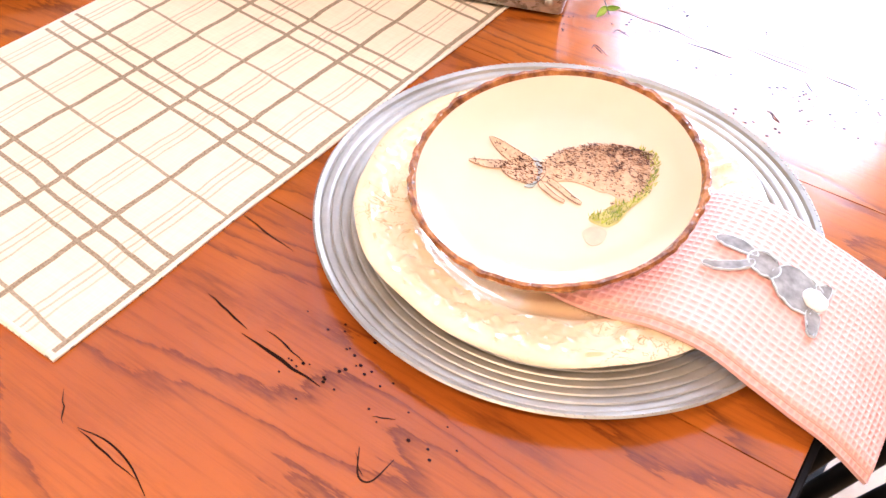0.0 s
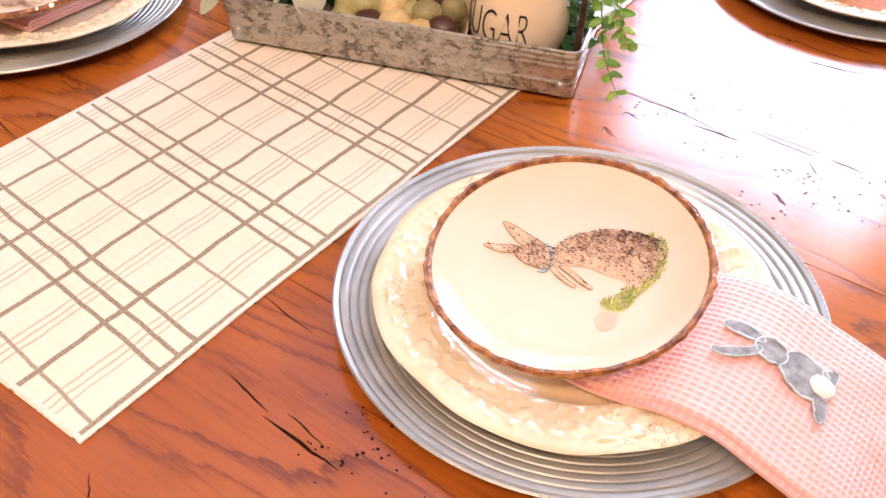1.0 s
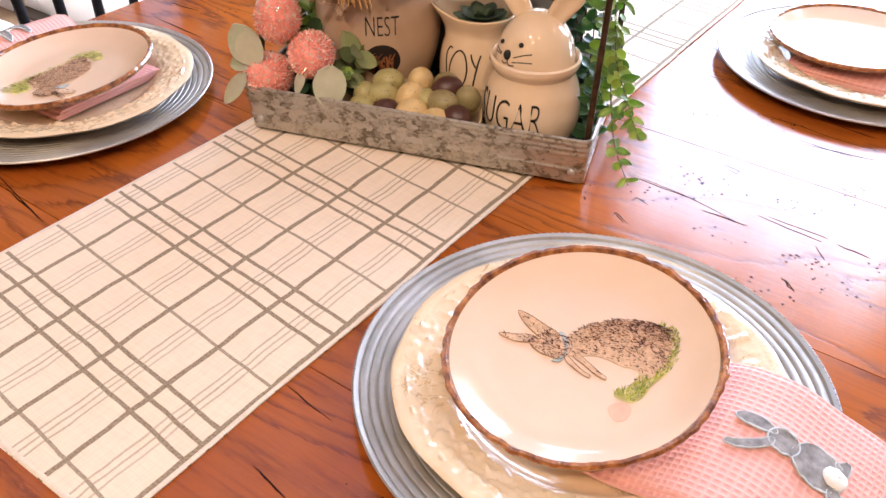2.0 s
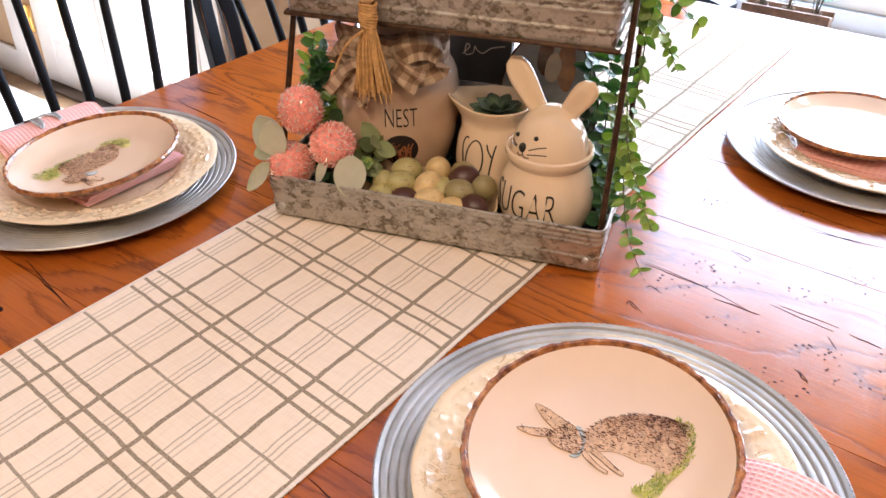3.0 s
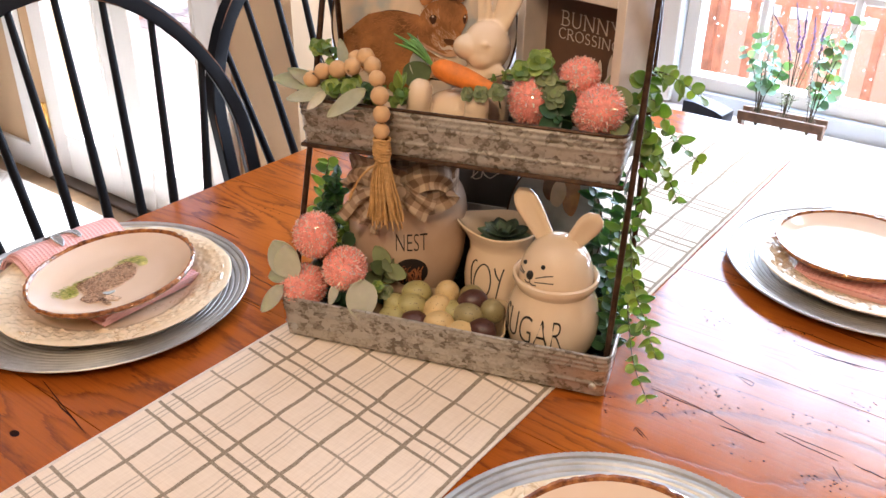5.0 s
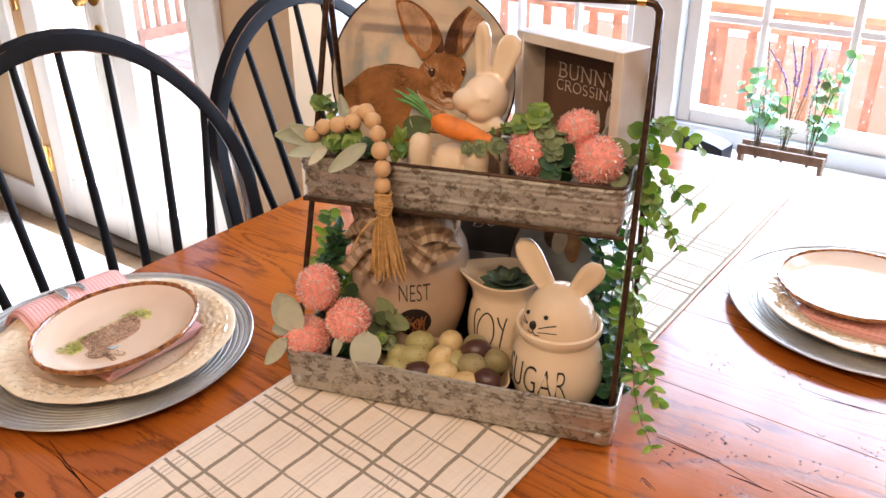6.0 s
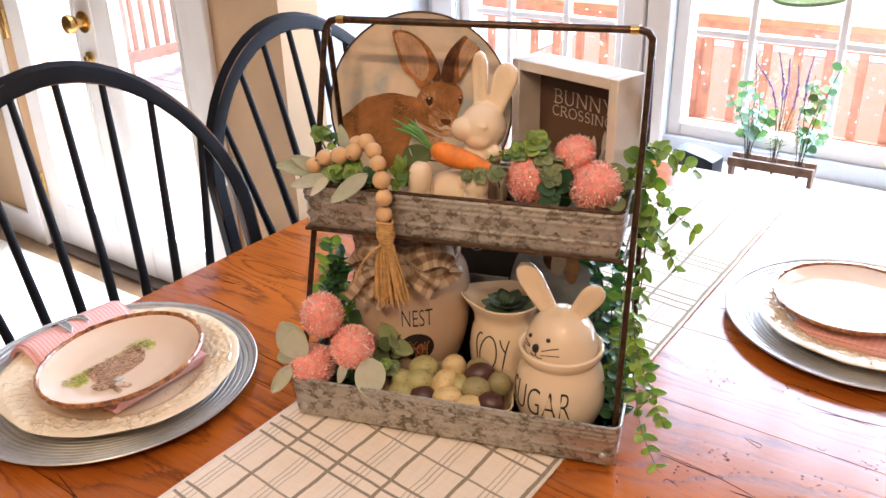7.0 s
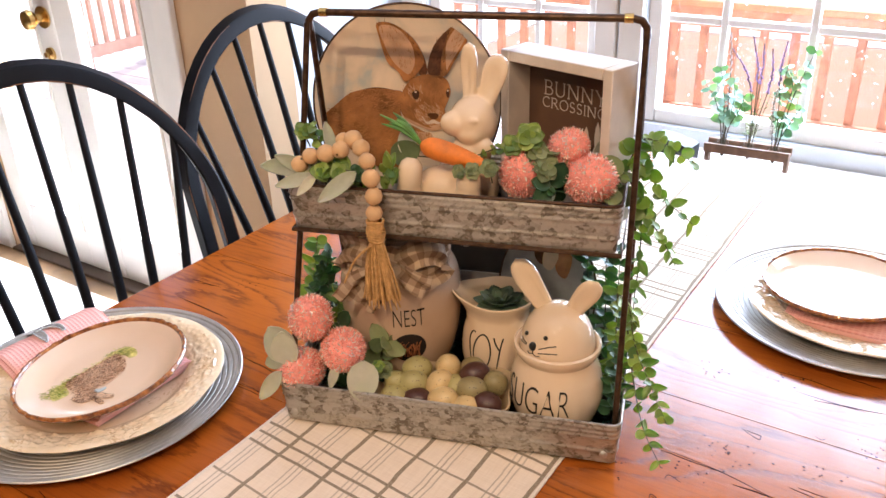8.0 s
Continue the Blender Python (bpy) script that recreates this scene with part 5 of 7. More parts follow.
POM_BALL = Geo().ball((0, 0, 0), 0.0212, 24, 18, None, (1, 1, 1.18)).mesh("fluff")


def pom_egg(m, k, s=1.0):
    t = thing("tinsel_egg", m, "fuzzy coral-pink egg covered in glittering tinsel", "ornament", "tinsel eggs")
    part("fluff", POM_BALL, POM_CORE, t, m=Matrix.Scale(s, 4))
    part("tinsel", POM[k % 2], TINSEL, t, "coral tinsel fibres", m=Matrix.Scale(s, 4))
    part("glitter", FILM[k % 2], GLITTER, t, "pearly glitter strips", m=Matrix.Scale(s, 4))


for k, (u, v, w, rx, rz, s) in enumerate(((-0.150, 0.030, 0.120, 25, 40, 1.06), (-0.115, 0.028, 0.086, 80, 20, 1.06), (-0.164, 0.022, 0.058, 70, -20, 1.08),
                                          (0.068, 0.084, 0.280, 12, 30, 1.0), (0.111, 0.098, 0.304, 60, 60, 0.86), (0.135, 0.082, 0.279, 70, 40, 1.1))):
    pom_egg(at_tray(u, v, w, rz, rx, 0), k, s)


# ---------------------------------------------------------------- upper tier: picture plate
def cloudy(n, l, b):
    f = noise_tex(n, l, coords(n, l), 16, 4, 0.5, 0.6)
    l.new(ramp(n, l, f, [(0.38, (0.42, 0.42, 0.38)), (0.47, (0.60, 0.49, 0.36)), (0.62, (0.74, 0.58, 0.42))]), b.inputs["Base Color"])


CLOUD = mat("painted_clouds", (0.5, 0.43, 0.33), 0.15, coat=0.4, build=cloudy)
HARE = mottled((0.33, 0.135, 0.043), 0.6, 45, 0.2, coat=0.4, bump_s=0.0, name="russet_paint")
HARE_DARK = mottled((0.11, 0.042, 0.017), 0.5, 80, 0.2, coat=0.4, bump_s=0.0, name="dark_russet_paint")
HARE_MID = mottled((0.34, 0.145, 0.05), 0.4, 60, 0.2, coat=0.4, bump_s=0.0, name="warm_russet_paint")
HARE_DEEP = mottled((0.06, 0.024, 0.012), 0.4, 60, 0.2, coat=0.4, bump_s=0.0, name="deep_brown_paint")
HARE_PALE = mottled((0.53, 0.31, 0.175), 0.3, 50, 0.2, coat=0.4, bump_s=0.0, name="pale_russet_paint")
HARE_CREAM = mottled((0.62, 0.48, 0.34), 0.2, 50, 0.2, coat=0.4, bump_s=0.0, name="cream_paint")
plate = thing("picture_plate", at_tray(-0.072, 0.150, 0.219, 4, 80, 0), "round plate painted with a russet rabbit", "plate")
R0 = 0.1035
prof = [(0, 0.003), (0.085, 0.003), (0.098, 0.006), (R0, 0.008), (R0 + 0.0006, 0.0072), (R0, 0.006), (0.085, 0.0), (0, 0.0)]
up = Matrix.Translation((0, R0, 0))
part("plate_body", Geo().revolve(prof, 96, up), CLOUD, plate)
part("edge", Geo().tube([(R0 * math.cos(a), R0 + R0 * math.sin(a), 0.0078) for a in [2 * math.pi * k / 96 for k in range(96)]], 0.0011, 8, True), BRONZE, plate, "dark metal edge")
def painted(k, material, pts, strokes=0, stroke_mat=None, angle=2.8):
    """One painted shape of the plate's rabbit, the k-th coat, with fur strokes over it."""
    pts = outline(pts, 5)
    mid = Vector((0, R0))
    pts = [(x, y) if math.hypot(x, y - R0) < 0.094 else tuple(mid + (Vector((x, y)) - mid).normalized() * 0.094) for x, y in pts]
    z = 0.0044 + 0.00012 * k + (0.002 if any(math.hypot(x, y - R0) > 0.084 for x, y in pts) else 0)
    part("print_shape", Geo().slab(pts, 0.0032, z), material, plate, smooth=False)
    if strokes:
        hatch = hatching(pts, strokes, random.Random(int(k * 10)), angle, 0.3, (0.003, 0.007), (0.00018, 0.00045), z + 0.0001, Matrix.Identity(4))
        tagged(part("print_shading", hatch, stroke_mat, plate, smooth=False), kind="stuff")


painted(0, HARE, [(-0.094, 0.086), (-0.079, 0.099), (-0.063, 0.112), (-0.044, 0.117), (-0.029, 0.118), (-0.016, 0.117), (-0.004, 0.114), (-0.006, 0.099), (-0.003, 0.084), (0.015, 0.075), (0.025, 0.065), (-0.003, 0.035), (-0.034, 0.033), (-0.056, 0.046), (-0.075, 0.060), (-0.091, 0.072)], 2200, HARE_MID, 3.4)
painted(1, HARE_DARK, [(-0.077, 0.100), (-0.052, 0.115), (-0.031, 0.119), (-0.009, 0.115), (-0.016, 0.111), (-0.034, 0.113), (-0.053, 0.107)], 200, HARE_DEEP, 3.3)
painted(2, HARE_DARK, [(-0.072, 0.082), (-0.053, 0.097), (-0.035, 0.101), (-0.029, 0.088), (-0.042, 0.072), (-0.061, 0.066)], 160, HARE, 3.4)
painted(3, HARE, [(-0.031, 0.186), (-0.029, 0.174), (-0.025, 0.160), (-0.019, 0.145), (-0.008, 0.136), (-0.001, 0.126), (0.007, 0.129), (0.014, 0.136), (0.020, 0.145), (0.019, 0.154), (0.011, 0.168), (-0.001, 0.179), (-0.017, 0.187)], 120, HARE_DARK, 2.0)
painted(4, HARE_PALE, [(-0.028, 0.183), (-0.023, 0.165), (-0.014, 0.148), (-0.004, 0.138), (0.004, 0.134), (0.010, 0.144), (0.009, 0.159), (0.002, 0.172), (-0.012, 0.183)], 60, HARE_MID, 1.9)
painted(5, HARE_DARK, [(0.004, 0.175), (0.014, 0.163), (0.021, 0.149), (0.023, 0.135), (0.014, 0.134), (0.016, 0.149), (0.010, 0.166)], 60, HARE_DEEP, 1.9)
painted(6, HARE_CREAM, [(0.009, 0.166), (0.015, 0.156), (0.016, 0.146), (0.011, 0.136), (0.007, 0.132), (0.010, 0.144), (0.011, 0.154)])
painted(7, HARE, [(0.025, 0.135), (0.025, 0.147), (0.031, 0.164), (0.043, 0.178), (0.058, 0.188), (0.069, 0.183), (0.066, 0.167), (0.059, 0.158), (0.052, 0.146), (0.044, 0.133), (0.034, 0.132)], 120, HARE_DARK, 1.1)
painted(8, HARE_DARK, [(0.025, 0.135), (0.025, 0.147), (0.031, 0.163), (0.044, 0.177), (0.044, 0.167), (0.039, 0.152), (0.038, 0.135), (0.033, 0.133)], 60, HARE_DEEP, 1.1)
painted(9, HARE_PALE, [(0.045, 0.167), (0.056, 0.183), (0.066, 0.181), (0.063, 0.169), (0.056, 0.157), (0.049, 0.146), (0.045, 0.139), (0.044, 0.152)], 60, HARE_MID, 1.1)
painted(10, HARE_CREAM, [(0.042, 0.164), (0.046, 0.166), (0.044, 0.152), (0.046, 0.139), (0.042, 0.137), (0.040, 0.152)])
painted(11, HARE, [(-0.006, 0.098), (-0.004, 0.114), (0.002, 0.124), (0.009, 0.130), (0.022, 0.134), (0.035, 0.133), (0.044, 0.129), (0.048, 0.121), (0.047, 0.109), (0.043, 0.099), (0.039, 0.084), (0.036, 0.075), (0.025, 0.076), (0.010, 0.080), (-0.002, 0.088)], 300, HARE_MID, 1.9)
painted(12, HARE_MID, [(0.009, 0.128), (0.023, 0.132), (0.034, 0.131), (0.042, 0.125), (0.040, 0.113), (0.032, 0.101), (0.025, 0.101), (0.018, 0.115)], 160, HARE, 1.7)
painted(13, HARE_PALE, [(-0.002, 0.088), (0.005, 0.082), (0.018, 0.077), (0.029, 0.074), (0.039, 0.076), (0.036, 0.079), (0.025, 0.077), (0.010, 0.083)])
painted(14, HARE_PALE, [(0.020, 0.091), (0.026, 0.085), (0.031, 0.084), (0.037, 0.088), (0.039, 0.081), (0.031, 0.077), (0.022, 0.082)])
painted(14.4, HARE_MID, [(0.012, 0.095), (0.020, 0.103), (0.030, 0.100), (0.040, 0.101), (0.043, 0.090), (0.036, 0.081), (0.022, 0.080), (0.012, 0.086)], 160, HARE_PALE, 2.2)
painted(14.7, HARE_MID, [(0.003, 0.114), (0.009, 0.1205), (0.017, 0.1200), (0.0200, 0.112), (0.014, 0.1035), (0.006, 0.106)], 60, HARE_PALE, 2.0)
painted(15, HARE_MID, [(0.006, 0.114), (0.010, 0.118), (0.015, 0.118), (0.017, 0.111), (0.013, 0.106), (0.008, 0.108)])
painted(16, HARE_DEEP, [(0.007, 0.114), (0.011, 0.117), (0.015, 0.115), (0.014, 0.109), (0.011, 0.107), (0.008, 0.110)])
painted(17, HARE_MID, [(0.043, 0.117), (0.047, 0.121), (0.049, 0.117), (0.048, 0.111), (0.045, 0.107)])
painted(18, HARE_DEEP, [(0.044, 0.116), (0.047, 0.120), (0.048, 0.115), (0.047, 0.110), (0.045, 0.111)])
painted(19, HARE_DARK, [(0.024, 0.092), (0.030, 0.093), (0.036, 0.092), (0.034, 0.087), (0.028, 0.087)])
painted(20, HARE_CREAM, [(0.0098, 0.1150), (0.0110, 0.1162), (0.0122, 0.1150), (0.0110, 0.1140)])
painted(20, HARE_CREAM, [(0.0452, 0.1172), (0.0462, 0.1184), (0.0471, 0.1172), (0.0462, 0.1162)])
painted(21, HARE_CREAM, [(0.018, 0.0895), (0.023, 0.0835), (0.029, 0.0860), (0.030, 0.0845), (0.031, 0.0860), (0.037, 0.0835), (0.0405, 0.0870), (0.0365, 0.0815), (0.030, 0.0822), (0.023, 0.0812)])
painted(22, HARE_PALE, [(-0.004, 0.078), (0.012, 0.073), (0.028, 0.070), (0.024, 0.056), (0.008, 0.050), (-0.004, 0.062)], 180, HARE_MID, 1.5)

# ---------------------------------------------------------------- white ceramic rabbit (one plain mesh)
g = Geo()
g.ball((0.004, 0.118, 0.250), 0.036, 28, 20, None, (0.95, 0.85, 1.15))                # body
g.ball((0.013, 0.112, 0.3215), 0.0252, 32, 22, None, (0.98, 1.0, 1.04))                # head
g.ball((-0.001, 0.1005, 0.3225), 0.0150, 24, 16, None, (1.15, 0.95, 0.92))               # muzzle
g.ball((0.013, 0.095, 0.3135), 0.0120, 20, 14, None, (1.2, 0.8, 0.9))                    # cheek
g.ball((0.012, 0.104, 0.292), 0.019, 24, 16, None, (1.15, 0.9, 0.9))                     # chest
ear(g, (0.009, 0.116, 0.336), (0.006, 0.122, 0.399), 0.0102, 0.0066, 0.1, (-0.3, -1, 0))
ear(g, (0.024, 0.116, 0.336), (0.0385, 0.122, 0.388), 0.0148, 0.0066, 0.1, (-0.3, -1, 0))
g.ball((-0.012, 0.092, 0.256), 0.026, 24, 18, None, (1.3, 0.9, 0.9))                  # tummy
for x0, z1 in ((-0.043, 0.293), (0.018, 0.278)):                                        # raised feet
    g.tube(smooth_path([(x0 - 0.004, 0.086, 0.226), (x0 - 0.002, 0.070, 0.250), (x0, 0.068, 0.275), (x0 + 0.002, 0.074, z1)], 12), [0.010, 0.0105, 0.0112, 0.0118, 0.0122, 0.0126, 0.0128, 0.0128, 0.0128, 0.0126, 0.0122, 0.0108, 0.006], 18)
g.ball((0.024, 0.098, 0.300), 0.010, 16, 12, None, (1.4, 0.9, 0.9))
g.ball((0.0185, 0.0885, 0.3290), 0.0036, 12, 8, None, (1.5, 0.6, 0.8))                  # brow and eye relief
fig = part("rabbit_figurine", g, JAR, None, m=at_tray(0, 0, 0), sharp=180)
rm = fig.modifiers.new("remesh", "REMESH")
rm.mode, rm.voxel_size, rm.use_smooth_shade = "VOXEL", 0.0013, True
sm = fig.modifiers.new("smooth", "SMOOTH")
sm.factor, sm.iterations = 0.5, 10
tagged(fig, "glossy white ceramic rabbit figurine with raised feet", "figurine")

# ---------------------------------------------------------------- carrot
CARROT = mottled((0.72, 0.20, 0.02), 0.3, 70, 0.6, bump_s=0.5, bump_scale=260, name="orange_felt")
car = thing("carrot", at_tray(0, 0, 0), "orange felt carrot with a green top", "carrot")
a, b2 = Vector((-0.032, 0.078, 0.306)), Vector((0.040, 0.068, 0.291))
pts = [a.lerp(b2, k / 14) for k in range(15)]
part("root", Geo().tube(pts, [0.004, 0.0088, 0.0104, 0.0109, 0.011, 0.0109, 0.0106, 0.0101, 0.0095, 0.0088, 0.0079, 0.0069, 0.0057, 0.0044, 0.002], 20), CARROT, car)
g = Geo()
rnd = random.Random(9)
for k in range(9):
    e = a + Vector((-0.034 + rnd.uniform(-0.012, 0.012), 0.008 + rnd.uniform(-0.008, 0.012), 0.022 + rnd.uniform(-0.006, 0.010)))
    mid = a.lerp(e, 0.5) + Vector((0, 0, 0.004))
    g.tube(smooth_path([a, mid, e], 6), [0.0012, 0.0016, 0.0017, 0.0017, 0.0016, 0.0013, 0.0005], 6)
part("leaf_top", g, mottled((0.10, 0.27, 0.05), 0.4, 120, 0.5, name="bright_felt_green"), car, "green felt leaves")

# ---------------------------------------------------------------- shadow-box sign
BOX_WHITE = mottled((0.66, 0.57, 0.48), 0.1, 40, 0.6, bump_s=0.2, bump_scale=120, name="whitewashed_wood")
SIGN_BROWN = mottled((0.115, 0.058, 0.033), 0.2, 50, 0.6, bump_s=0.2, bump_scale=200, name="brown_sign_face")
SIGN_INK = mat("pale_lettering", (0.62, 0.53, 0.44), 0.6)
box = thing("box_sign", at_tray(0.090, 0.130, 0.219, -31), "whitewashed box sign with brown face", "sign")
BW, BH, BD, BT = 0.139, 0.163, 0.042, 0.011
for nm, c, s in (("side", (-BW / 2 + BT / 2, BD / 2, BH / 2), (BT, BD, BH)), ("side", (BW / 2 - BT / 2, BD / 2, BH / 2), (BT, BD, BH)),
                 ("top", (0, BD / 2, BH - BT / 2), (BW - 2 * BT - 0.0004, BD, BT)), ("bottom", (0, BD / 2, BT / 2), (BW - 2 * BT - 0.0004, BD, BT))):
    part(nm, Geo().box(c, s, 0.0009), BOX_WHITE, box)
part("panel", Geo().box((0, BD - 0.006, BH / 2), (BW - 2 * BT, 0.004, BH - 2 * BT)), SIGN_BROWN, box, "dark brown sign face", smooth=False)


def bow(cx, cy, rx, ry, a0, a1, n=14):
    return [(cx + rx * math.cos(radians(a0 + (a1 - a0) * k / n)), cy + ry * math.sin(radians(a0 + (a1 - a0) * k / n))) for k in range(n + 1)]


# serif capitals: width, pen strokes, places of the serifs
CAPITALS = {
    "B": (0.62, [[(0.08, 0), (0.08, 1)], [(0.08, 1), (0.3, 1)] + bow(0.3, 0.765, 0.22, 0.235, 90, -90) + [(0.08, 0.53)], [(0.08, 0.53), (0.3, 0.53)] + bow(0.3, 0.265, 0.3, 0.265, 90, -90) + [(0.08, 0)]], [(0.05, 0), (0.05, 1)]),
    "U": (0.78, [[(0.1, 1), (0.1, 0.35)] + bow(0.39, 0.32, 0.29, 0.32, 180, 360) + [(0.68, 0.35), (0.68, 1)]], [(0.1, 1), (0.68, 1)]),
    "N": (0.84, [[(0.1, 0), (0.1, 1)], [(0.1, 1), (0.74, 0)], [(0.74, 0), (0.74, 1)]], [(0.1, 0), (0.06, 1), (0.74, 1)]),
    "Y": (0.78, [[(0.06, 1), (0.39, 0.48)], [(0.72, 1), (0.39, 0.48)], [(0.39, 0.48), (0.39, 0)]], [(0.06, 1), (0.72, 1), (0.39, 0)]),
    "C": (0.74, [bow(0.42, 0.5, 0.38, 0.5, 45, 315, 20)], []),
    "R": (0.70, [[(0.08, 0), (0.08, 1)], [(0.08, 1), (0.3, 1)] + bow(0.3, 0.755, 0.25, 0.245, 90, -90) + [(0.08, 0.51)], [(0.3, 0.51), (0.66, 0.0)]], [(0.06, 0), (0.05, 1), (0.66, 0)]),
    "O": (0.84, [bow(0.42, 0.5, 0.39, 0.5, 0, 360, 24)], []),
    "S": (0.54, [bow(0.27, 0.75, 0.2, 0.25, 30, 270) + bow(0.27, 0.25, 0.22, 0.25, 90, -150)], []),
    "I": (0.20, [[(0.1, 0), (0.1, 1)]], [(0.1, 0), (0.1, 1)]),
    "G": (0.82, [bow(0.42, 0.5, 0.38, 0.5, 45, 340, 20), [(0.76, 0.0), (0.76, 0.42)]], [(0.74, 0.42)]),
}
for txt, x0, x1, z, tall, pen in (("BUNNY", -0.0378, 0.0408, 0.1147, 0.0148, 0.00062), ("CROSSING", -0.0402, 0.0414, 0.1012, 0.0106, 0.00048)):
    g = Geo()
    total = sum(CAPITALS[c][0] + 0.14 for c in txt) - 0.14
    kx, at = (x1 - x0) / total, 0.0
    for c in txt:
        wide, strokes, serifs = CAPITALS[c]
        for st in strokes:
            g.tube([(x0 + kx * (at + a), 0, z + tall * b2) for a, b2 in st], pen, 6)
        for a, b2 in serifs:
            g.tube([(x0 + kx * (at + a - 0.09), 0, z + tall * b2), (x0 + kx * (at + a + 0.09), 0, z + tall * b2)], pen * 0.7, 6)
        at += wide + 0.14
    part("lettering", g, SIGN_INK, box, "pale serif lettering", m=pose(0, BD - 0.0082, 0))
for ex, ln in ((-0.006, 0.026), (0.008, 0.034)):
    half = [(0.0, 0.0), (0.003, 0.25), (0.0034, 0.55), (0.0022, 0.82)]
    side = [(ex + a, 0.064 + ln * q) for a, q in half] + [(ex, 0.064 + ln)] + [(ex - a, 0.064 + ln * q) for a, q in reversed(half[1:])]
    part("ear_shape", Geo().slab(side, -0.0003, 0.0003, pose(0, BD - 0.0086, 0, 90, 0, 0)), SIGN_INK, box, "pale painted ear shape", m=pose(0.024, 0, 0), smooth=False)

# ---------------------------------------------------------------- bead garland and tassel
BEAD = mottled((0.66, 0.42, 0.22), 0.12, 60, 0.65, spec=0.2, bump_s=0.15, bump_scale=250, name="raw_wood_bead")
JUTE = mottled((0.56, 0.33, 0.13), 0.3, 200, 0.85, spec=0.1, bump_s=0.5, bump_scale=900, name="golden_jute")
gar = thing("bead_garland", at_tray(0, 0, 0), "raw wooden bead garland ending in a jute tassel", "garland")
BEADM = Geo().revolve([(0.0016, -0.0102), (0.0056, -0.0090), (0.0088, -0.0056), (0.0106, 0.0), (0.0088, 0.0056), (0.0056, 0.0090), (0.0016, 0.0102)], 22).mesh("bead")
chain = [(-0.070, 0.0315, 0.249), (-0.0692, 0.0315, 0.2695), (-0.073, 0.036, 0.2875), (-0.079, 0.045, 0.299), (-0.088, 0.056, 0.307), (-0.100, 0.068, 0.311), (-0.112, 0.075, 0.308), (-0.110, 0.054, 0.303), (-0.124, 0.053, 0.300), (-0.139, 0.053, 0.297), (-0.151, 0.052, 0.291), (-0.160, 0.058, 0.276)]
line = smooth_path(chain, 240)
beads, gone = [0], 0.0
for i in range(1, len(line)):
    gone += (line[i] - line[i - 1]).length
    if gone >= 0.0172:
        beads.append(i)
        gone = 0.0
for k, i in enumerate(beads):
    q = line[min(i + 3, len(line) - 1)] - line[max(0, i - 3)]
    part("bead", BEADM, BEAD, gar, m=Matrix.Translation(line[i]) @ q.to_track_quat("Z", "Y").to_matrix().to_4x4() @ Matrix.Scale(0.85 + 0.04 * ((k * 7) % 3 - 1), 4))
for k in range(9):
    z = 0.240 - 0.0026 * k
    r = 0.0082 - 0.0006 * math.sin(k)
    part("binding", Geo().tube([(-0.070 + r * math.cos(t), 0.0325 + 0.8 * r * math.sin(t), z + 0.001 * math.sin(3 * t + k)) for t in [2 * math.pi * j / 16 for j in range(16)]], 0.0016, 6, True), JUTE, gar)
part("tassel_head", Geo().ball((-0.070, 0.0325, 0.228), 0.0082, 14, 10, None, (0.95, 0.75, 1.6)), JUTE, gar)
g = Geo()
rnd = random.Random(12)
for k in range(75):
    a = rnd.uniform(0, 2 * math.pi)
    r = math.sqrt(rnd.random())
    dx, dy = r * math.cos(a), r * math.sin(a)
    ln = rnd.uniform(0.062, 0.078)
    g.tube(smooth_path([(-0.070 + 0.006 * dx, 0.0325 + 0.005 * dy, 0.221), (-0.070 + 0.013 * dx, 0.0320 + 0.008 * dy, 0.195), (-0.068 + 0.017 * dx, 0.0310 + 0.010 * dy, 0.221 - ln * 0.7), (-0.067 + 0.021 * dx + rnd.uniform(-0.002, 0.002), 0.0305 + 0.011 * dy, 0.221 - ln)], 7), 0.0009, 5)
g.tube(smooth_path([(-0.072, 0.024, 0.217), (-0.088, 0.022, 0.203), (-0.098, 0.022, 0.186), (-0.104, 0.022, 0.172)], 8), 0.0012, 6)
part("tassel", g, JUTE, gar, "golden jute tassel")

# ---------------------------------------------------------------- boards standing behind the jars
SLATE = mottled((0.055, 0.052, 0.05), 0.3, 30, 0.5, name="charcoal_board")
board = thing("lettered_board", at_tray(-0.004, 0.196, 0.009, 0, -4), "charcoal wooden board with a white painted scroll", "sign")
part("panel", Geo().box((0, 0, 0.095), (0.075, 0.012, 0.19), 0.001), SLATE, board)
part("band", Geo().box((0, -0.0062, 0.085), (0.0748, 0.003, 0.022), 0.0005), mottled((0.30, 0.29, 0.29), 0.2, 60, 0.6, name="grey_band"), board, "pale grey stripe")
g = Geo()
g.tube(smooth_path([(-0.020, -0.0066, 0.128), (-0.012, -0.0066, 0.137), (-0.016, -0.0066, 0.140), (-0.017, -0.0066, 0.128), (-0.008, -0.0066, 0.130), (-0.006, -0.0066, 0.138), (-0.003, -0.0066, 0.134), (0.004, -0.0066, 0.131), (0.014, -0.0066, 0.138), (0.030, -0.0066, 0.142)], 50), 0.0006, 6)
part("scroll", g, SIGN_INK, board, "thin white painted scroll")
oval = thing("oval_plaque", at_tray(0.082, 0.186, 0.009, -4, -4), "pale oval plaque with a brown painted animal shape", "plaque")
ol = [(0.058 * math.cos(t), 0.085 + 0.085 * math.sin(t)) for t in [2 * math.pi * k / 48 for k in range(48)]]
turn = pose(0, 0, 0, 90, 0, 0)
part("panel", Geo().slab(ol, 0.0, 0.006, turn), mottled((0.32, 0.32, 0.31), 0.3, 30, 0.4, name="misty_paint"), oval)
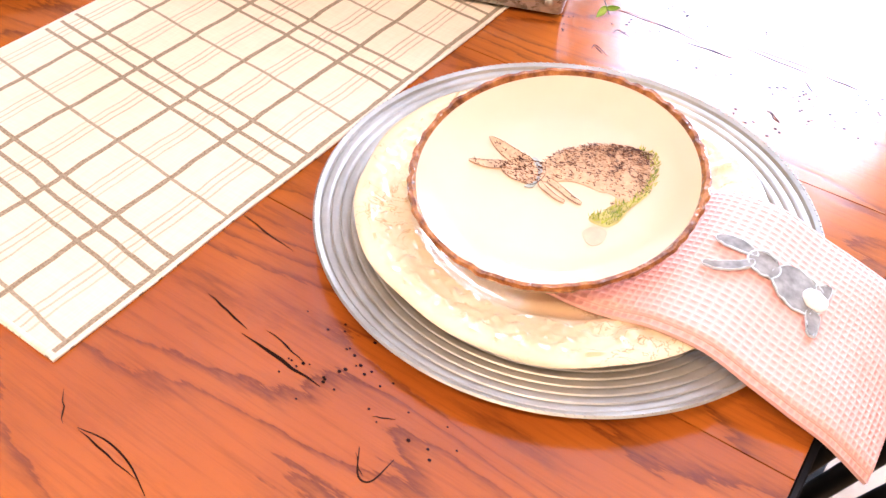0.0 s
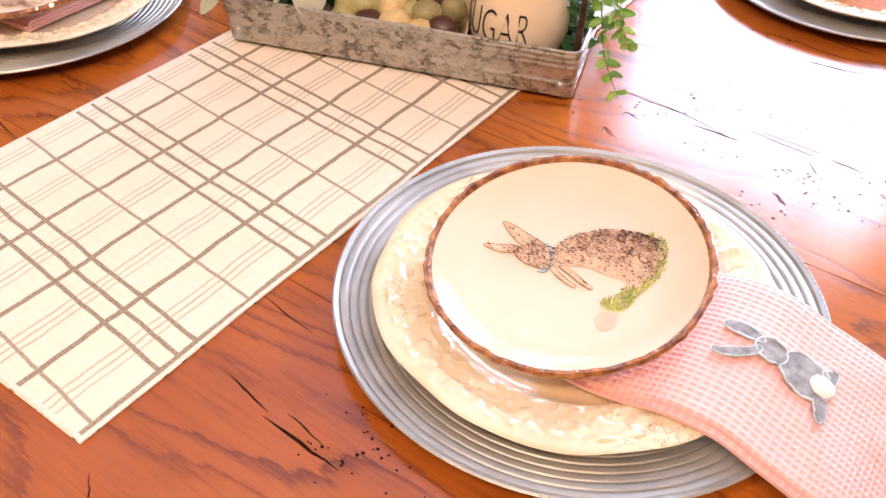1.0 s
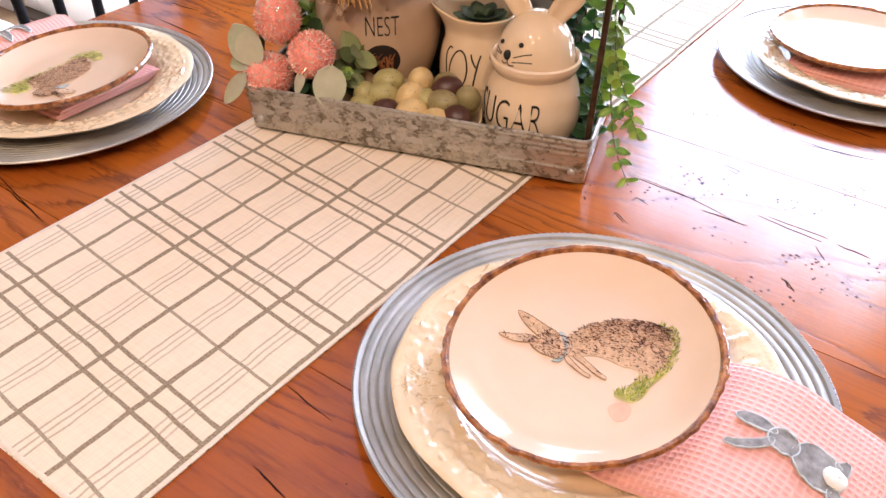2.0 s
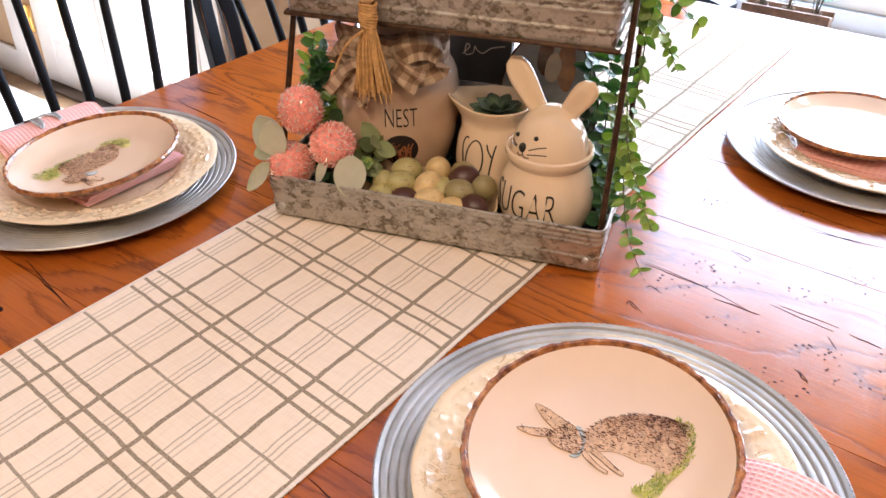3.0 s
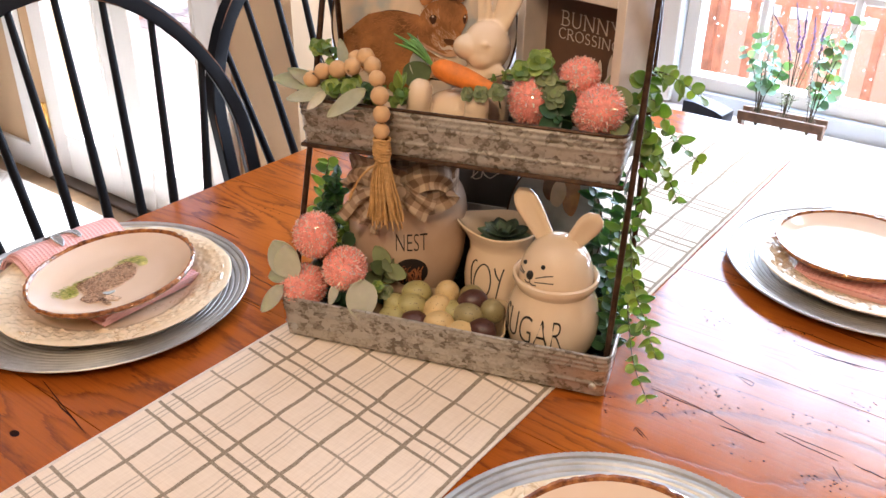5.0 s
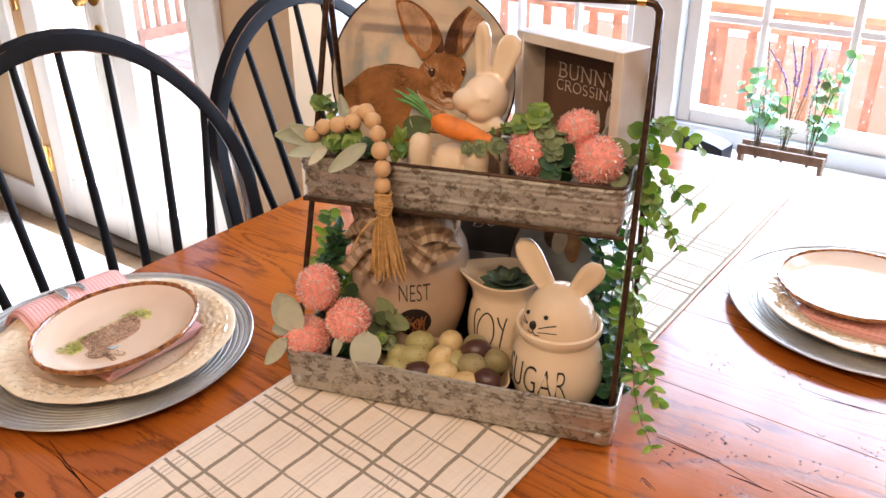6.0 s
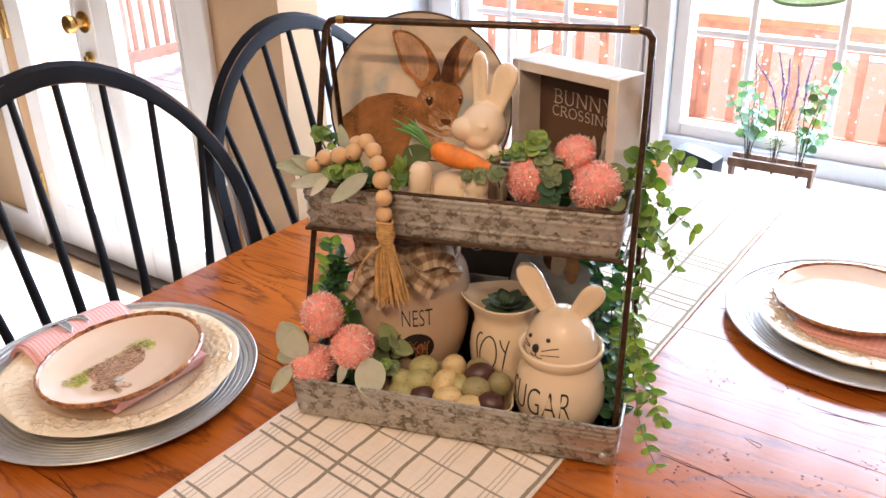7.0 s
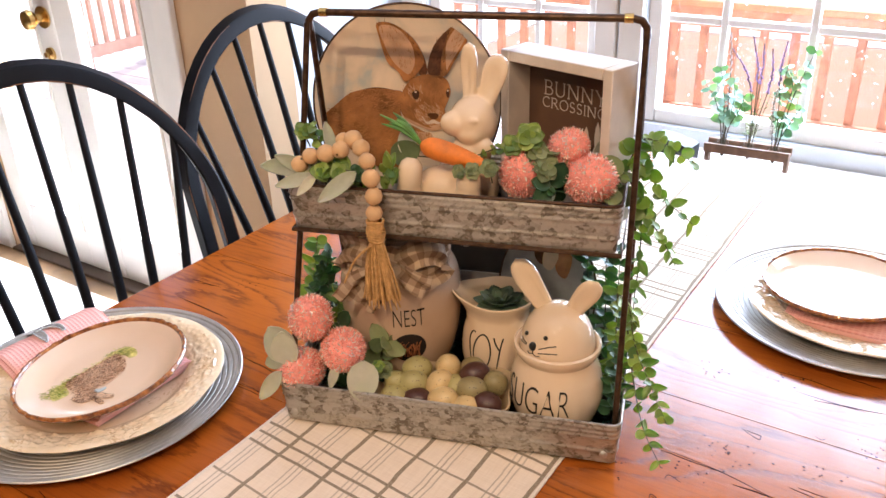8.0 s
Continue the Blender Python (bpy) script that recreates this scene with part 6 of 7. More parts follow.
part("edge", Geo().tube([turn @ Vector((x, y, 0.006)) for x, y in ol], 0.0012, 6, True), BRONZE, oval)
for k, (mm, pts) in enumerate(((HARE_DARK, [(-0.006, 0.170), (-0.014, 0.150), (-0.016, 0.128), (-0.006, 0.118), (0.000, 0.140), (0.002, 0.166)]), (HARE, [(0.012, 0.168), (0.008, 0.140), (0.010, 0.112), (0.022, 0.104), (0.028, 0.130), (0.022, 0.162)]),
                               (HARE_CREAM, [(-0.004, 0.138), (0.006, 0.146), (0.012, 0.130), (0.004, 0.112), (-0.006, 0.118)]))):
    part("print_shape", Geo().slab(outline(pts), 0.0062, 0.0068 + 0.0002 * k, turn), mm, oval, smooth=False)

# ---------------------------------------------------------------- greenery in and on the tray
def trayv(pts):
    return [(u, v, w - 0.0062) for u, v, w in pts]


W = "green faux eucalyptus sprig trailing from the tray"
for k, (pts, cnt) in enumerate((([(0.165, 0.110, 0.270), (0.178, 0.105, 0.312), (0.200, 0.100, 0.312), (0.232, 0.098, 0.294)], 8),
                                ([(0.168, 0.112, 0.280), (0.184, 0.110, 0.285), (0.204, 0.106, 0.256), (0.234, 0.100, 0.232)], 8),
                                ([(0.170, 0.114, 0.270), (0.186, 0.115, 0.235), (0.204, 0.110, 0.213), (0.222, 0.102, 0.184)], 8),
                                ([(0.172, 0.116, 0.285), (0.184, 0.118, 0.235), (0.186, 0.118, 0.180), (0.184, 0.116, 0.130), (0.186, 0.100, 0.070)], 12),
                                ([(0.178, 0.100, 0.150), (0.188, 0.070, 0.110), (0.206, 0.030, 0.090), (0.226, -0.006, 0.068)], 11),
                                ([(0.180, 0.080, 0.120), (0.190, 0.050, 0.080), (0.204, 0.006, 0.052), (0.224, -0.022, 0.028)], 7))):
    sprig(TRAY, trayv(pts), int(cnt * 1.4), [LM_ROUND, LM_ROUND, LM_OVAL], EUCA, W, 30 + k, size=1.2 if k < 3 else 1.08, taper=0.4)
W = "dark green faux eucalyptus packed inside the tray"
for k, pts in enumerate(([(0.150, 0.175, 0.02), (0.152, 0.170, 0.08), (0.150, 0.165, 0.14), (0.152, 0.165, 0.195)], [(0.165, 0.140, 0.02), (0.168, 0.140, 0.07), (0.166, 0.140, 0.12), (0.165, 0.150, 0.18)],
                         [(0.166, 0.100, 0.02), (0.170, 0.100, 0.06), (0.168, 0.105, 0.10), (0.166, 0.110, 0.15)], [(0.135, 0.180, 0.02), (0.132, 0.175, 0.08), (0.130, 0.170, 0.13), (0.128, 0.170, 0.17)], [(0.168, 0.06, 0.02), (0.171, 0.06, 0.045), (0.170, 0.065, 0.07), (0.170, 0.07, 0.10)])):
    sprig(TRAY, trayv(pts), 12, [LM_ROUND, LM_OVAL], DARK_LEAF if k != 2 else EUCA, W, 50 + k, size=1.15, taper=0.2)
W = "green faux eucalyptus rising beside the nest jar"
for k, pts in enumerate(([(-0.150, 0.12, 0.02), (-0.196, 0.13, 0.072), (-0.188, 0.13, 0.115), (-0.178, 0.13, 0.168)], [(-0.150, 0.11, 0.02), (-0.178, 0.12, 0.06), (-0.180, 0.125, 0.10), (-0.170, 0.13, 0.15)], [(-0.140, 0.10, 0.02), (-0.145, 0.10, 0.06), (-0.148, 0.10, 0.09), (-0.140, 0.10, 0.12)],
                         [(-0.150, 0.09, 0.03), (-0.156, 0.10, 0.08), (-0.160, 0.105, 0.125), (-0.155, 0.105, 0.165)], [(-0.165, 0.10, 0.03), (-0.172, 0.10, 0.08), (-0.168, 0.10, 0.12), (-0.160, 0.10, 0.15)])):
    sprig(TRAY, trayv(pts), 17, [LM_ROUND, LM_OVAL], DARK_LEAF if k in (1, 3, 4) else EUCA, W, 60 + k, size=1.2, taper=0.25)
W = "dark green faux leaves filling the tray's corner"
for k, pts in enumerate(([(-0.13, 0.06, 0.015), (-0.12, 0.055, 0.035), (-0.10, 0.05, 0.045), (-0.085, 0.05, 0.05)], [(-0.10, 0.07, 0.02), (-0.09, 0.065, 0.045), (-0.082, 0.06, 0.07), (-0.072, 0.058, 0.086)], [(-0.15, 0.05, 0.02), (-0.14, 0.05, 0.05), (-0.14, 0.055, 0.08), (-0.13, 0.06, 0.10)])):
    sprig(TRAY, trayv(pts), 9, [LM_ROUND, LM_BIG], GREY_LEAF if k == 1 else DARK_LEAF, W, 70 + k, size=0.85 if k else 0.7, taper=0.2)


def leaf_cluster(name, leaves, mesh, material, label, seed):
    """Large single leaves (foot, tip, roll, scale) on one short stem."""
    ob = thing(name, TRAY, label, "foliage", "sprigs of greenery")
    g = Geo()
    foot = Vector(trayv([leaves[0][0]])[0])
    for f, t, r, s in leaves:
        f2, t2 = (Vector(q) for q in trayv([f, t]))
        part("leaf", mesh, material, ob, m=broad(f2, t2 - f2, r, s))
        g.tube([foot, foot.lerp(f2, 0.5) + Vector((0, 0, 0.002)), f2], 0.0008, 6)
    part("stem", g, STEM, ob)
    return ob


leaf_cluster("lambs_ear", [((-0.140, 0.060, 0.282), (-0.200, 0.035, 0.290), 5, 1.0), ((-0.142, 0.058, 0.278), (-0.176, 0.040, 0.300), -7, 0.75), ((-0.138, 0.050, 0.276), (-0.178, 0.022, 0.272), 10, 0.72), ((-0.136, 0.048, 0.278), (-0.150, 0.028, 0.262), -5, 0.5),
                           ((-0.090, 0.042, 0.286), (-0.124, 0.018, 0.262), 8, 0.85), ((-0.128, 0.080, 0.290), (-0.136, 0.085, 0.330), 15, 0.6)], LM_LAMB, SAGE, "pale velvety lamb's ear leaves lying over the tier's edge", 1)
leaf_cluster("lambs_ear", [((-0.172, 0.010, 0.076), (-0.192, 0.010, 0.120), 8, 1.25), ((-0.172, 0.006, 0.074), (-0.174, 0.004, 0.114), -10, 1.15), ((-0.176, 0.008, 0.080), (-0.196, 0.004, 0.072), 5, 0.7)], LM_BIG, SAGE, "pale velvety lamb's ear leaves over the tray's corner", 2)
leaf_cluster("lambs_ear", [((-0.175, -0.004, 0.070), (-0.205, -0.012, 0.032), 10, 0.85)], LM_LAMB, SAGE, "pale narrow leaf hanging over the tray's rim", 3)
leaf_cluster("lambs_ear", [((-0.116, 0.010, 0.078), (-0.126, 0.002, 0.048), 15, 0.55)], LM_LAMB, SAGE, "small pale leaf hanging over the tray's rim", 7)
leaf_cluster("lambs_ear", [((-0.088, 0.014, 0.084), (-0.085, -0.004, 0.046), -8, 1.3)], LM_BIG, SAGE, "broad pale leaf leaning on the tray's rim", 4)


def rosette(u, v, w, size, material, label, seed):
    """A sprig's tip: rings of round leaves opening towards the tray's front."""
    rnd = random.Random(seed)
    ob = thing("leaf_rosette", at_tray(u, v, w), label, "foliage", "sprigs of greenery")
    ax = Vector((0.2, -0.75, 0.6)).normalized()
    s1 = ax.cross(Vector((0, 0, 1))).normalized()
    s2 = s1.cross(ax)
    part("stem", Geo().tube([(0, 0.012, -0.02), (0, 0.004, -0.008), (0, 0, 0)], 0.0009, 6), STEM, ob)
    for ring, (cnt, lift, k) in enumerate(((6, 0.0, 1.05), (4, 0.35, 0.85), (2, 1.0, 0.55))):
        for j in range(cnt):
            t = 2 * math.pi * (j + 0.5 * ring) / cnt + rnd.uniform(-0.2, 0.2)
            d = s1 * math.cos(t) + s2 * math.sin(t) + ax * lift
            m = broad(ax * 0.0012 * ring, d, rnd.uniform(-15, 15), size * k * rnd.uniform(0.85, 1.15))
            part("leaf", LM_ROUND, material, ob, m=m)


for k, (u, v, w, size, mt) in enumerate(((0.076, 0.078, 0.321, 1.25, EUCA), (0.059, 0.076, 0.312, 0.9, EUCA), (0.094, 0.072, 0.292, 1.2, GREY_LEAF), (0.083, 0.078, 0.305, 1.1, GREY_LEAF), (0.040, 0.062, 0.292, 0.8, GREY_LEAF), (0.024, 0.058, 0.290, 0.7, GREY_LEAF), (0.010, 0.058, 0.288, 0.6, GREY_LEAF),
                                         (-0.128, 0.045, 0.284, 0.9, EUCA), (-0.108, 0.045, 0.285, 0.9, EUCA), (-0.092, 0.050, 0.282, 0.8, DARK_LEAF), (-0.158, 0.080, 0.312, 0.9, EUCA), (-0.074, 0.020, 0.076, 0.62, EUCA), (-0.070, 0.028, 0.064, 0.68, GREY_LEAF))):
    rosette(u, v, w, size * 0.82, mt, "small rosette of round faux eucalyptus leaves", 300 + k)
leaf_cluster("lambs_ear", [((-0.066, 0.084, 0.288), (-0.040, 0.080, 0.300), 12, 1.0)], LM_BIG, GREY_LEAF, "broad dark grey-green leaf behind the figurine's foot", 6)
W = "grey-green faux leaves among the tinsel eggs"
for k, (pts, cnt, mt) in enumerate((([(0.070, 0.105, 0.270), (0.070, 0.105, 0.295), (0.072, 0.102, 0.312), (0.074, 0.100, 0.320)], 5, EUCA), ([(0.092, 0.10, 0.262), (0.094, 0.098, 0.280), (0.094, 0.095, 0.296), (0.090, 0.09, 0.304)], 6, GREY_LEAF),
                                    ([(0.060, 0.10, 0.290), (0.045, 0.09, 0.302), (0.025, 0.08, 0.298), (0.006, 0.068, 0.292)], 6, EUCA), ([(0.10, 0.09, 0.262), (0.10, 0.078, 0.27), (0.098, 0.068, 0.274), (0.10, 0.064, 0.268)], 5, DARK_LEAF), ([(0.150, 0.10, 0.25), (0.155, 0.09, 0.268), (0.160, 0.085, 0.280), (0.166, 0.08, 0.288)], 5, GREY_LEAF))):
    sprig(TRAY, trayv(pts), cnt, [LM_ROUND, LM_BIG] if k in (1, 3, 4) else [LM_ROUND], mt, W, 80 + k, size=0.8, taper=0.2)
leaf_cluster("lambs_ear", [((0.142, 0.112, 0.272), (0.142, 0.122, 0.305), 20, 1.0), ((0.120, 0.110, 0.285), (0.122, 0.118, 0.315), 20, 0.5), ((-0.050, 0.088, 0.290), (-0.052, 0.092, 0.312), 21, 0.8)], LM_BIG, SAGE, "pale upright leaves behind the tinsel eggs", 5)
W = "green faux leaves beneath the bead garland"
for k, pts in enumerate(([(-0.080, 0.07, 0.26), (-0.095, 0.06, 0.275), (-0.110, 0.052, 0.284), (-0.128, 0.046, 0.284)], [(-0.070, 0.07, 0.265), (-0.066, 0.065, 0.278), (-0.06, 0.06, 0.285), (-0.055, 0.058, 0.282)], [(-0.120, 0.08, 0.27), (-0.135, 0.082, 0.290), (-0.146, 0.084, 0.306), (-0.150, 0.084, 0.318)])):
    sprig(TRAY, trayv(pts), 9 if k < 2 else 5, [LM_ROUND, LM_OVAL], EUCA, W, 90 + k, size=0.95, taper=0.1)
moss = Geo()
rnd = random.Random(3)
for _ in range(1400):
    u, v = rnd.uniform(-0.17, 0.172), rnd.uniform(0.01, 0.215)
    w = 0.003 + 0.010 * (0.5 + 0.5 * noise.noise(Vector((u * 30, v * 30, 0)))) + rnd.uniform(0, 0.006)
    d = Vector((rnd.gauss(0, 1), rnd.gauss(0, 1), abs(rnd.gauss(0, 1)))).normalized() * 0.005
    s = d.cross(Vector((rnd.random(), rnd.random(), rnd.random()))).normalized() * 0.0009
    p = Vector((u, v, w))
    moss.add([p - s, p + s, p + d], [(0, 1, 2)])
tagged(part("shredded_filler", moss, mottled((0.03, 0.11, 0.10), 0.5, 200, 0.5, name="teal_shred"), None, m=TRAY, smooth=False), "teal-green shredded filler on the tray's floor", "filler", "", "stuff")

# ---------------------------------------------------------------- napkins
def bunny_patch(parent, cx, cy, s, height):
    """A velour rabbit seen from behind, lying on the cloth, with satin-stitched edge and a fleece tail."""
    blobs = [((0.0, 0.0), (0.0225, 0.020)), ((-0.031, 0.001), (0.0135, 0.0125))]
    ear_pts = [[(-0.040, 0.008), (-0.054, 0.014), (-0.070, 0.012), (-0.074, 0.007), (-0.066, 0.002), (-0.052, 0.001), (-0.040, 0.003)], [(-0.040, -0.002), (-0.050, -0.012), (-0.064, -0.021), (-0.071, -0.023), (-0.070, -0.028), (-0.058, -0.027), (-0.046, -0.019), (-0.038, -0.008)]]
    feet = [[(0.010, 0.014), (0.014, 0.020), (0.020, 0.024), (0.022, 0.016), (0.020, 0.006)], [(0.012, -0.012), (0.016, -0.026), (0.021, -0.034), (0.025, -0.030), (0.022, -0.012)]]
    shapes = [outline([(px + rx * math.cos(t), py + ry * math.sin(t)) for t in [2 * math.pi * k / 10 for k in range(10)]], 3) for (px, py), (rx, ry) in blobs] + [outline(p, 4) for p in ear_pts + feet]

    def lay(g):
        g.v = [(cx + x, cy + y, z + height(cx + x)) for x, y, z in g.v]
        return g
    for k, ol in enumerate(shapes):
        ol = [(x * s, y * s) for x, y in ol]
        part("patch_shape", lay(Geo().slab(ol, 0.0, 0.0016 + 0.0001 * k)), GREY_FELT, parent, "grey velour rabbit patch")
        part("stitching", lay(Geo().tube([(x, y, 0.0011) for x, y in ol], 0.0011 * s, 6, True)), GREY_EDGE, parent)
    part("tail", lay(Geo().ball((0.014 * s, 0.0, 0.0026), 0.0105 * s, 16, 10, None, (1, 1, 0.3))), WHITE_FLUFF, parent, "white fleece tail")


def napkin(label, x0, y0, direction, path, width, layers=2, edge=0.009):
    """A folded waffle napkin running outwards from under the salad plate: path of (distance, height)."""
    ob = thing("napkin", pose(x0, y0, 0, 0, 0, direction), label, "napkin", "folded napkins")
    pts = smooth_path([(d, 0, z) for d, z in path], 40)
    ln = [0.0]
    for a, b2 in zip(pts, pts[1:]):
        ln.append(ln[-1] + (b2 - a).length)

    def at(u, v, lift=0.0, inset=0.0):
        q = min(39.999, u * 40)
        p = pts[int(q)].lerp(pts[int(q) + 1], q - int(q))
        w = (v - 0.5) * (width - inset)
        wav = 0.0016 * wobble((u * 5, v * 4), 1.0, 5) * (0.3 + u)
        e = max(0.0, (abs(2 * v - 1) - 0.86) / 0.14) if not lift else 0.0
        w *= 1 - 0.13 * e * e * 0.8
        return (p.x + 0.002 * wav, w + 0.02 * wav, p.z + lift + wav - edge * e * e)
    for k in range(layers):
        part("fold", Geo().sheet(64, 44, lambda u, v: at(u, v, -0.0035 * k, 0.004 * k), 0.0028, None, lambda u, v: (u * ln[-1], v * width)), PINK, ob)

    def height(d):
        return min(((abs(p.x - d), p.z) for p in pts))[1] + 0.0016
    return ob, height


DROP = [(0.03, TZ + 0.019), (0.060, TZ + 0.020), (0.085, TZ + 0.026), (0.108, TZ + 0.034), (0.140, TZ + 0.036), (0.170, TZ + 0.027), (0.195, TZ + 0.020), (0.2145, TZ + 0.014), (0.232, TZ + 0.005), (0.247, TZ - 0.004)]
nap, height = napkin("pink waffle-weave napkin with grey rabbit patch, draped over the table's edge", 0.327, -0.360, 0, DROP, 0.146)
bunny_patch(nap, 0.170, 0.008, 0.78, height)
LEFT = [(-0.050, TZ + 0.0225), (-0.02, TZ + 0.0195), (0.04, TZ + 0.0135), (0.085, TZ + 0.019), (0.108, TZ + 0.033), (0.126, TZ + 0.042), (0.140, TZ + 0.040), (0.155, TZ + 0.032), (0.172, TZ + 0.012), (0.186, TZ - 0.010), (0.190, TZ - 0.06)]
nap2, height = napkin("pink waffle-weave napkin folded under the salad plate", -0.345, -0.290, 180, LEFT, 0.146, 3)
bunny_patch(nap2, 0.172, 0.006, 0.78, height)
RIGHT = [(-0.060, TZ + 0.0205), (-0.02, TZ + 0.0205), (0.06, TZ + 0.022), (0.11, TZ + 0.036), (0.17, TZ + 0.022), (0.205, TZ - 0.01), (0.21, TZ - 0.06)]
napkin("pink napkin with its folded edge showing under the plate", 0.343, 0.300, 0, RIGHT, 0.134, 3)


# ---------------------------------------------------------------- windows
PANE = bpy.data.materials.new("window_pane")
PANE.use_nodes = True
pn, pl = PANE.node_tree.nodes, PANE.node_tree.links
pn.remove(pn["Principled BSDF"])
tr, gl, mx = pn.new("ShaderNodeBsdfTransparent"), pn.new("ShaderNodeBsdfGlossy"), pn.new("ShaderNodeMixShader")
gl.inputs["Roughness"].default_value = 0.02
mx.inputs[0].default_value = 0.05
pl.new(tr.outputs[0], mx.inputs[1])
pl.new(gl.outputs[0], mx.inputs[2])
pl.new(mx.outputs[0], pn["Material Output"].inputs[0])


def glass_pane(name, c, s, parent):
    p = part(name, Geo().box(c, s), PANE, parent, smooth=False)
    p.visible_shadow = False
    return p


def bars(parent, name, spans, material=None):
    for c, s in spans:
        part(name, Geo().box(c, s, 0.003), material or WHITE_PAINT, parent)


def window(name, x0, x1, z0, z1, cols, rows):
    w = tagged(thing(name, pose(0, 0, 0), "white wooden window with divided panes", "window"), kind="structure")
    yc = YW + 0.05
    f = 0.035
    bars(w, "window_frame", [((x0 + f / 2, yc, (z0 + z1) / 2), (f, 0.06, z1 - z0)), ((x1 - f / 2, yc, (z0 + z1) / 2), (f, 0.06, z1 - z0)),
                             (((x0 + x1) / 2, yc, z0 + f / 2), (x1 - x0 - 2 * f - 0.001, 0.058, f)), (((x0 + x1) / 2, yc, z1 - f / 2), (x1 - x0 - 2 * f - 0.001, 0.058, f))])
    for x in cols:
        part("muntin", Geo().box((x, yc, (z0 + z1) / 2), (0.018, 0.024, z1 - z0 - 2 * f - 0.001), 0.003), WHITE_PAINT, w)
    xs = [x0 + f, *cols, x1 - f]
    for z in rows:
        for a, b2 in zip(xs, xs[1:]):
            part("muntin", Geo().box(((a + b2) / 2, yc, z), (b2 - a - 0.019, 0.022, 0.018), 0.003), WHITE_PAINT, w)
    zs = [z0 + f, *rows, z1 - f]
    for a, b2 in zip(xs, xs[1:]):
        for p, q in zip(zs, zs[1:]):
            glass_pane("pane", ((a + b2) / 2, yc + 0.002, (p + q) / 2), (b2 - a - 0.012, 0.004, q - p - 0.012), w)
    return w


ROWS_Z = (0.885, 1.16, 1.43, 1.70)
window("window_1", -1.0, -0.46, 0.615, 2.05, (-0.84, -0.655), ROWS_Z)
window("window_2", -0.33, 0.50, 0.615, 2.05, (-0.142, 0.066, 0.275), ROWS_Z)
window("window_3", 0.63, 1.17, 0.615, 2.05, (0.81, 0.99), ROWS_Z)
g = Geo()
for a, b2 in ((-1.075, -1.0), (-0.46, -0.401), (-0.393, -0.33), (0.50, 0.561), (0.569, 0.63), (1.17, 1.25)):
    g.box(((a + b2) / 2, YW - 0.011, 1.33), (b2 - a, 0.022, 1.5), 0.004)
structure("trim_window", g, WHITE_PAINT, "white moulded window casing", "trim")
g = Geo().box((0.09, 1.245, 0.558), (2.3, 0.186, 0.034), 0.006)
structure("window_sill", g, WHITE_PAINT, "deep white window ledge", "window sill")
structure("panel_below_window", Geo().box((0.09, 1.327, 0.27), (2.3, 0.022, 0.53), 0.004), WHITE_PAINT, "white panelling below the window ledge", "panelling")

# ---------------------------------------------------------------- glazed double door
def door_leaf(name, x0, x1, knob_side):
    d = tagged(thing(name, pose(0, 0, 0), "white glazed door leaf with brass fittings", "door"), kind="structure")
    yc, st, rb, rt, h = YD + 0.045, 0.085, 0.165, 0.12, 2.03
    bars(d, "stile", [((x0 + st / 2, yc, h / 2 + 0.012), (st, 0.044, h)), ((x1 - st / 2, yc, h / 2 + 0.012), (st, 0.044, h))])
    bars(d, "rail", [(((x0 + x1) / 2, yc, rb / 2 + 0.012), (x1 - x0 - 2 * st - 0.001, 0.042, rb)), (((x0 + x1) / 2, yc, h - rt / 2), (x1 - x0 - 2 * st - 0.001, 0.042, rt))])
    bars(d, "glazing_bead", [((x0 + st + 0.007, yc - 0.016, h / 2), (0.012, 0.02, h - rb - rt)), ((x1 - st - 0.007, yc - 0.016, h / 2), (0.012, 0.02, h - rb - rt)), (((x0 + x1) / 2, yc - 0.016, rb + 0.018), (x1 - x0 - 2 * st - 0.03, 0.02, 0.012))])
    glass_pane("pane", ((x0 + x1) / 2, yc, (rb + h - rt) / 2 + 0.01), (x1 - x0 - 2 * st, 0.006, h - rb - rt), d)
    hx = x0 - 0.003 if knob_side > 0 else x1 + 0.003
    for z in (0.24, 0.82, 1.8):
        part("hinge", Geo().box((hx, YD + 0.012, z), (0.026, 0.012, 0.095), 0.002).tube([(hx, YD + 0.004, z - 0.05), (hx, YD + 0.004, z + 0.05)], 0.006, 10), BRASS, d)
    return d


door = door_leaf("door_1", -2.43, -1.938, 1)
door_leaf("door_2", -1.932, -1.44, -1)
prof = [(0, 0), (0.032, 0), (0.033, 0.006), (0.014, 0.010), (0.013, 0.03), (0.024, 0.036), (0.030, 0.048), (0.027, 0.06), (0.012, 0.067), (0, 0.068)]
part("door_knob", Geo().revolve(prof, 28, pose(-1.975, YD + 0.022, 0.865, 90, 0, 0)), BRASS, door)
part("keyhole_rose", Geo().revolve([(0, 0), (0.02, 0), (0.02, 0.008), (0.008, 0.012), (0.008, 0.022), (0, 0.022)], 24, pose(-1.975, YD + 0.022, 0.755, 90, 0, 0)), BRASS, door)
g = Geo()
for c, s in (((-2.485, YD - 0.011, 1.06), (0.085, 0.022, 2.12)), ((-1.392, YD - 0.011, 1.06), (0.075, 0.022, 2.12)), ((-1.938, YD - 0.011, 2.1), (1.01, 0.022, 0.09))):
    g.box(c, s, 0.004)
structure("trim_door", g, WHITE_PAINT, "white moulded door casing", "trim")
structure("threshold", Geo().box((-1.935, YD + 0.04, 0.006), (0.99, 0.13, 0.012), 0.003), mottled((0.10, 0.07, 0.05), 0.3, 30, 0.5, name="dark_threshold"), "dark metal door threshold", "threshold")
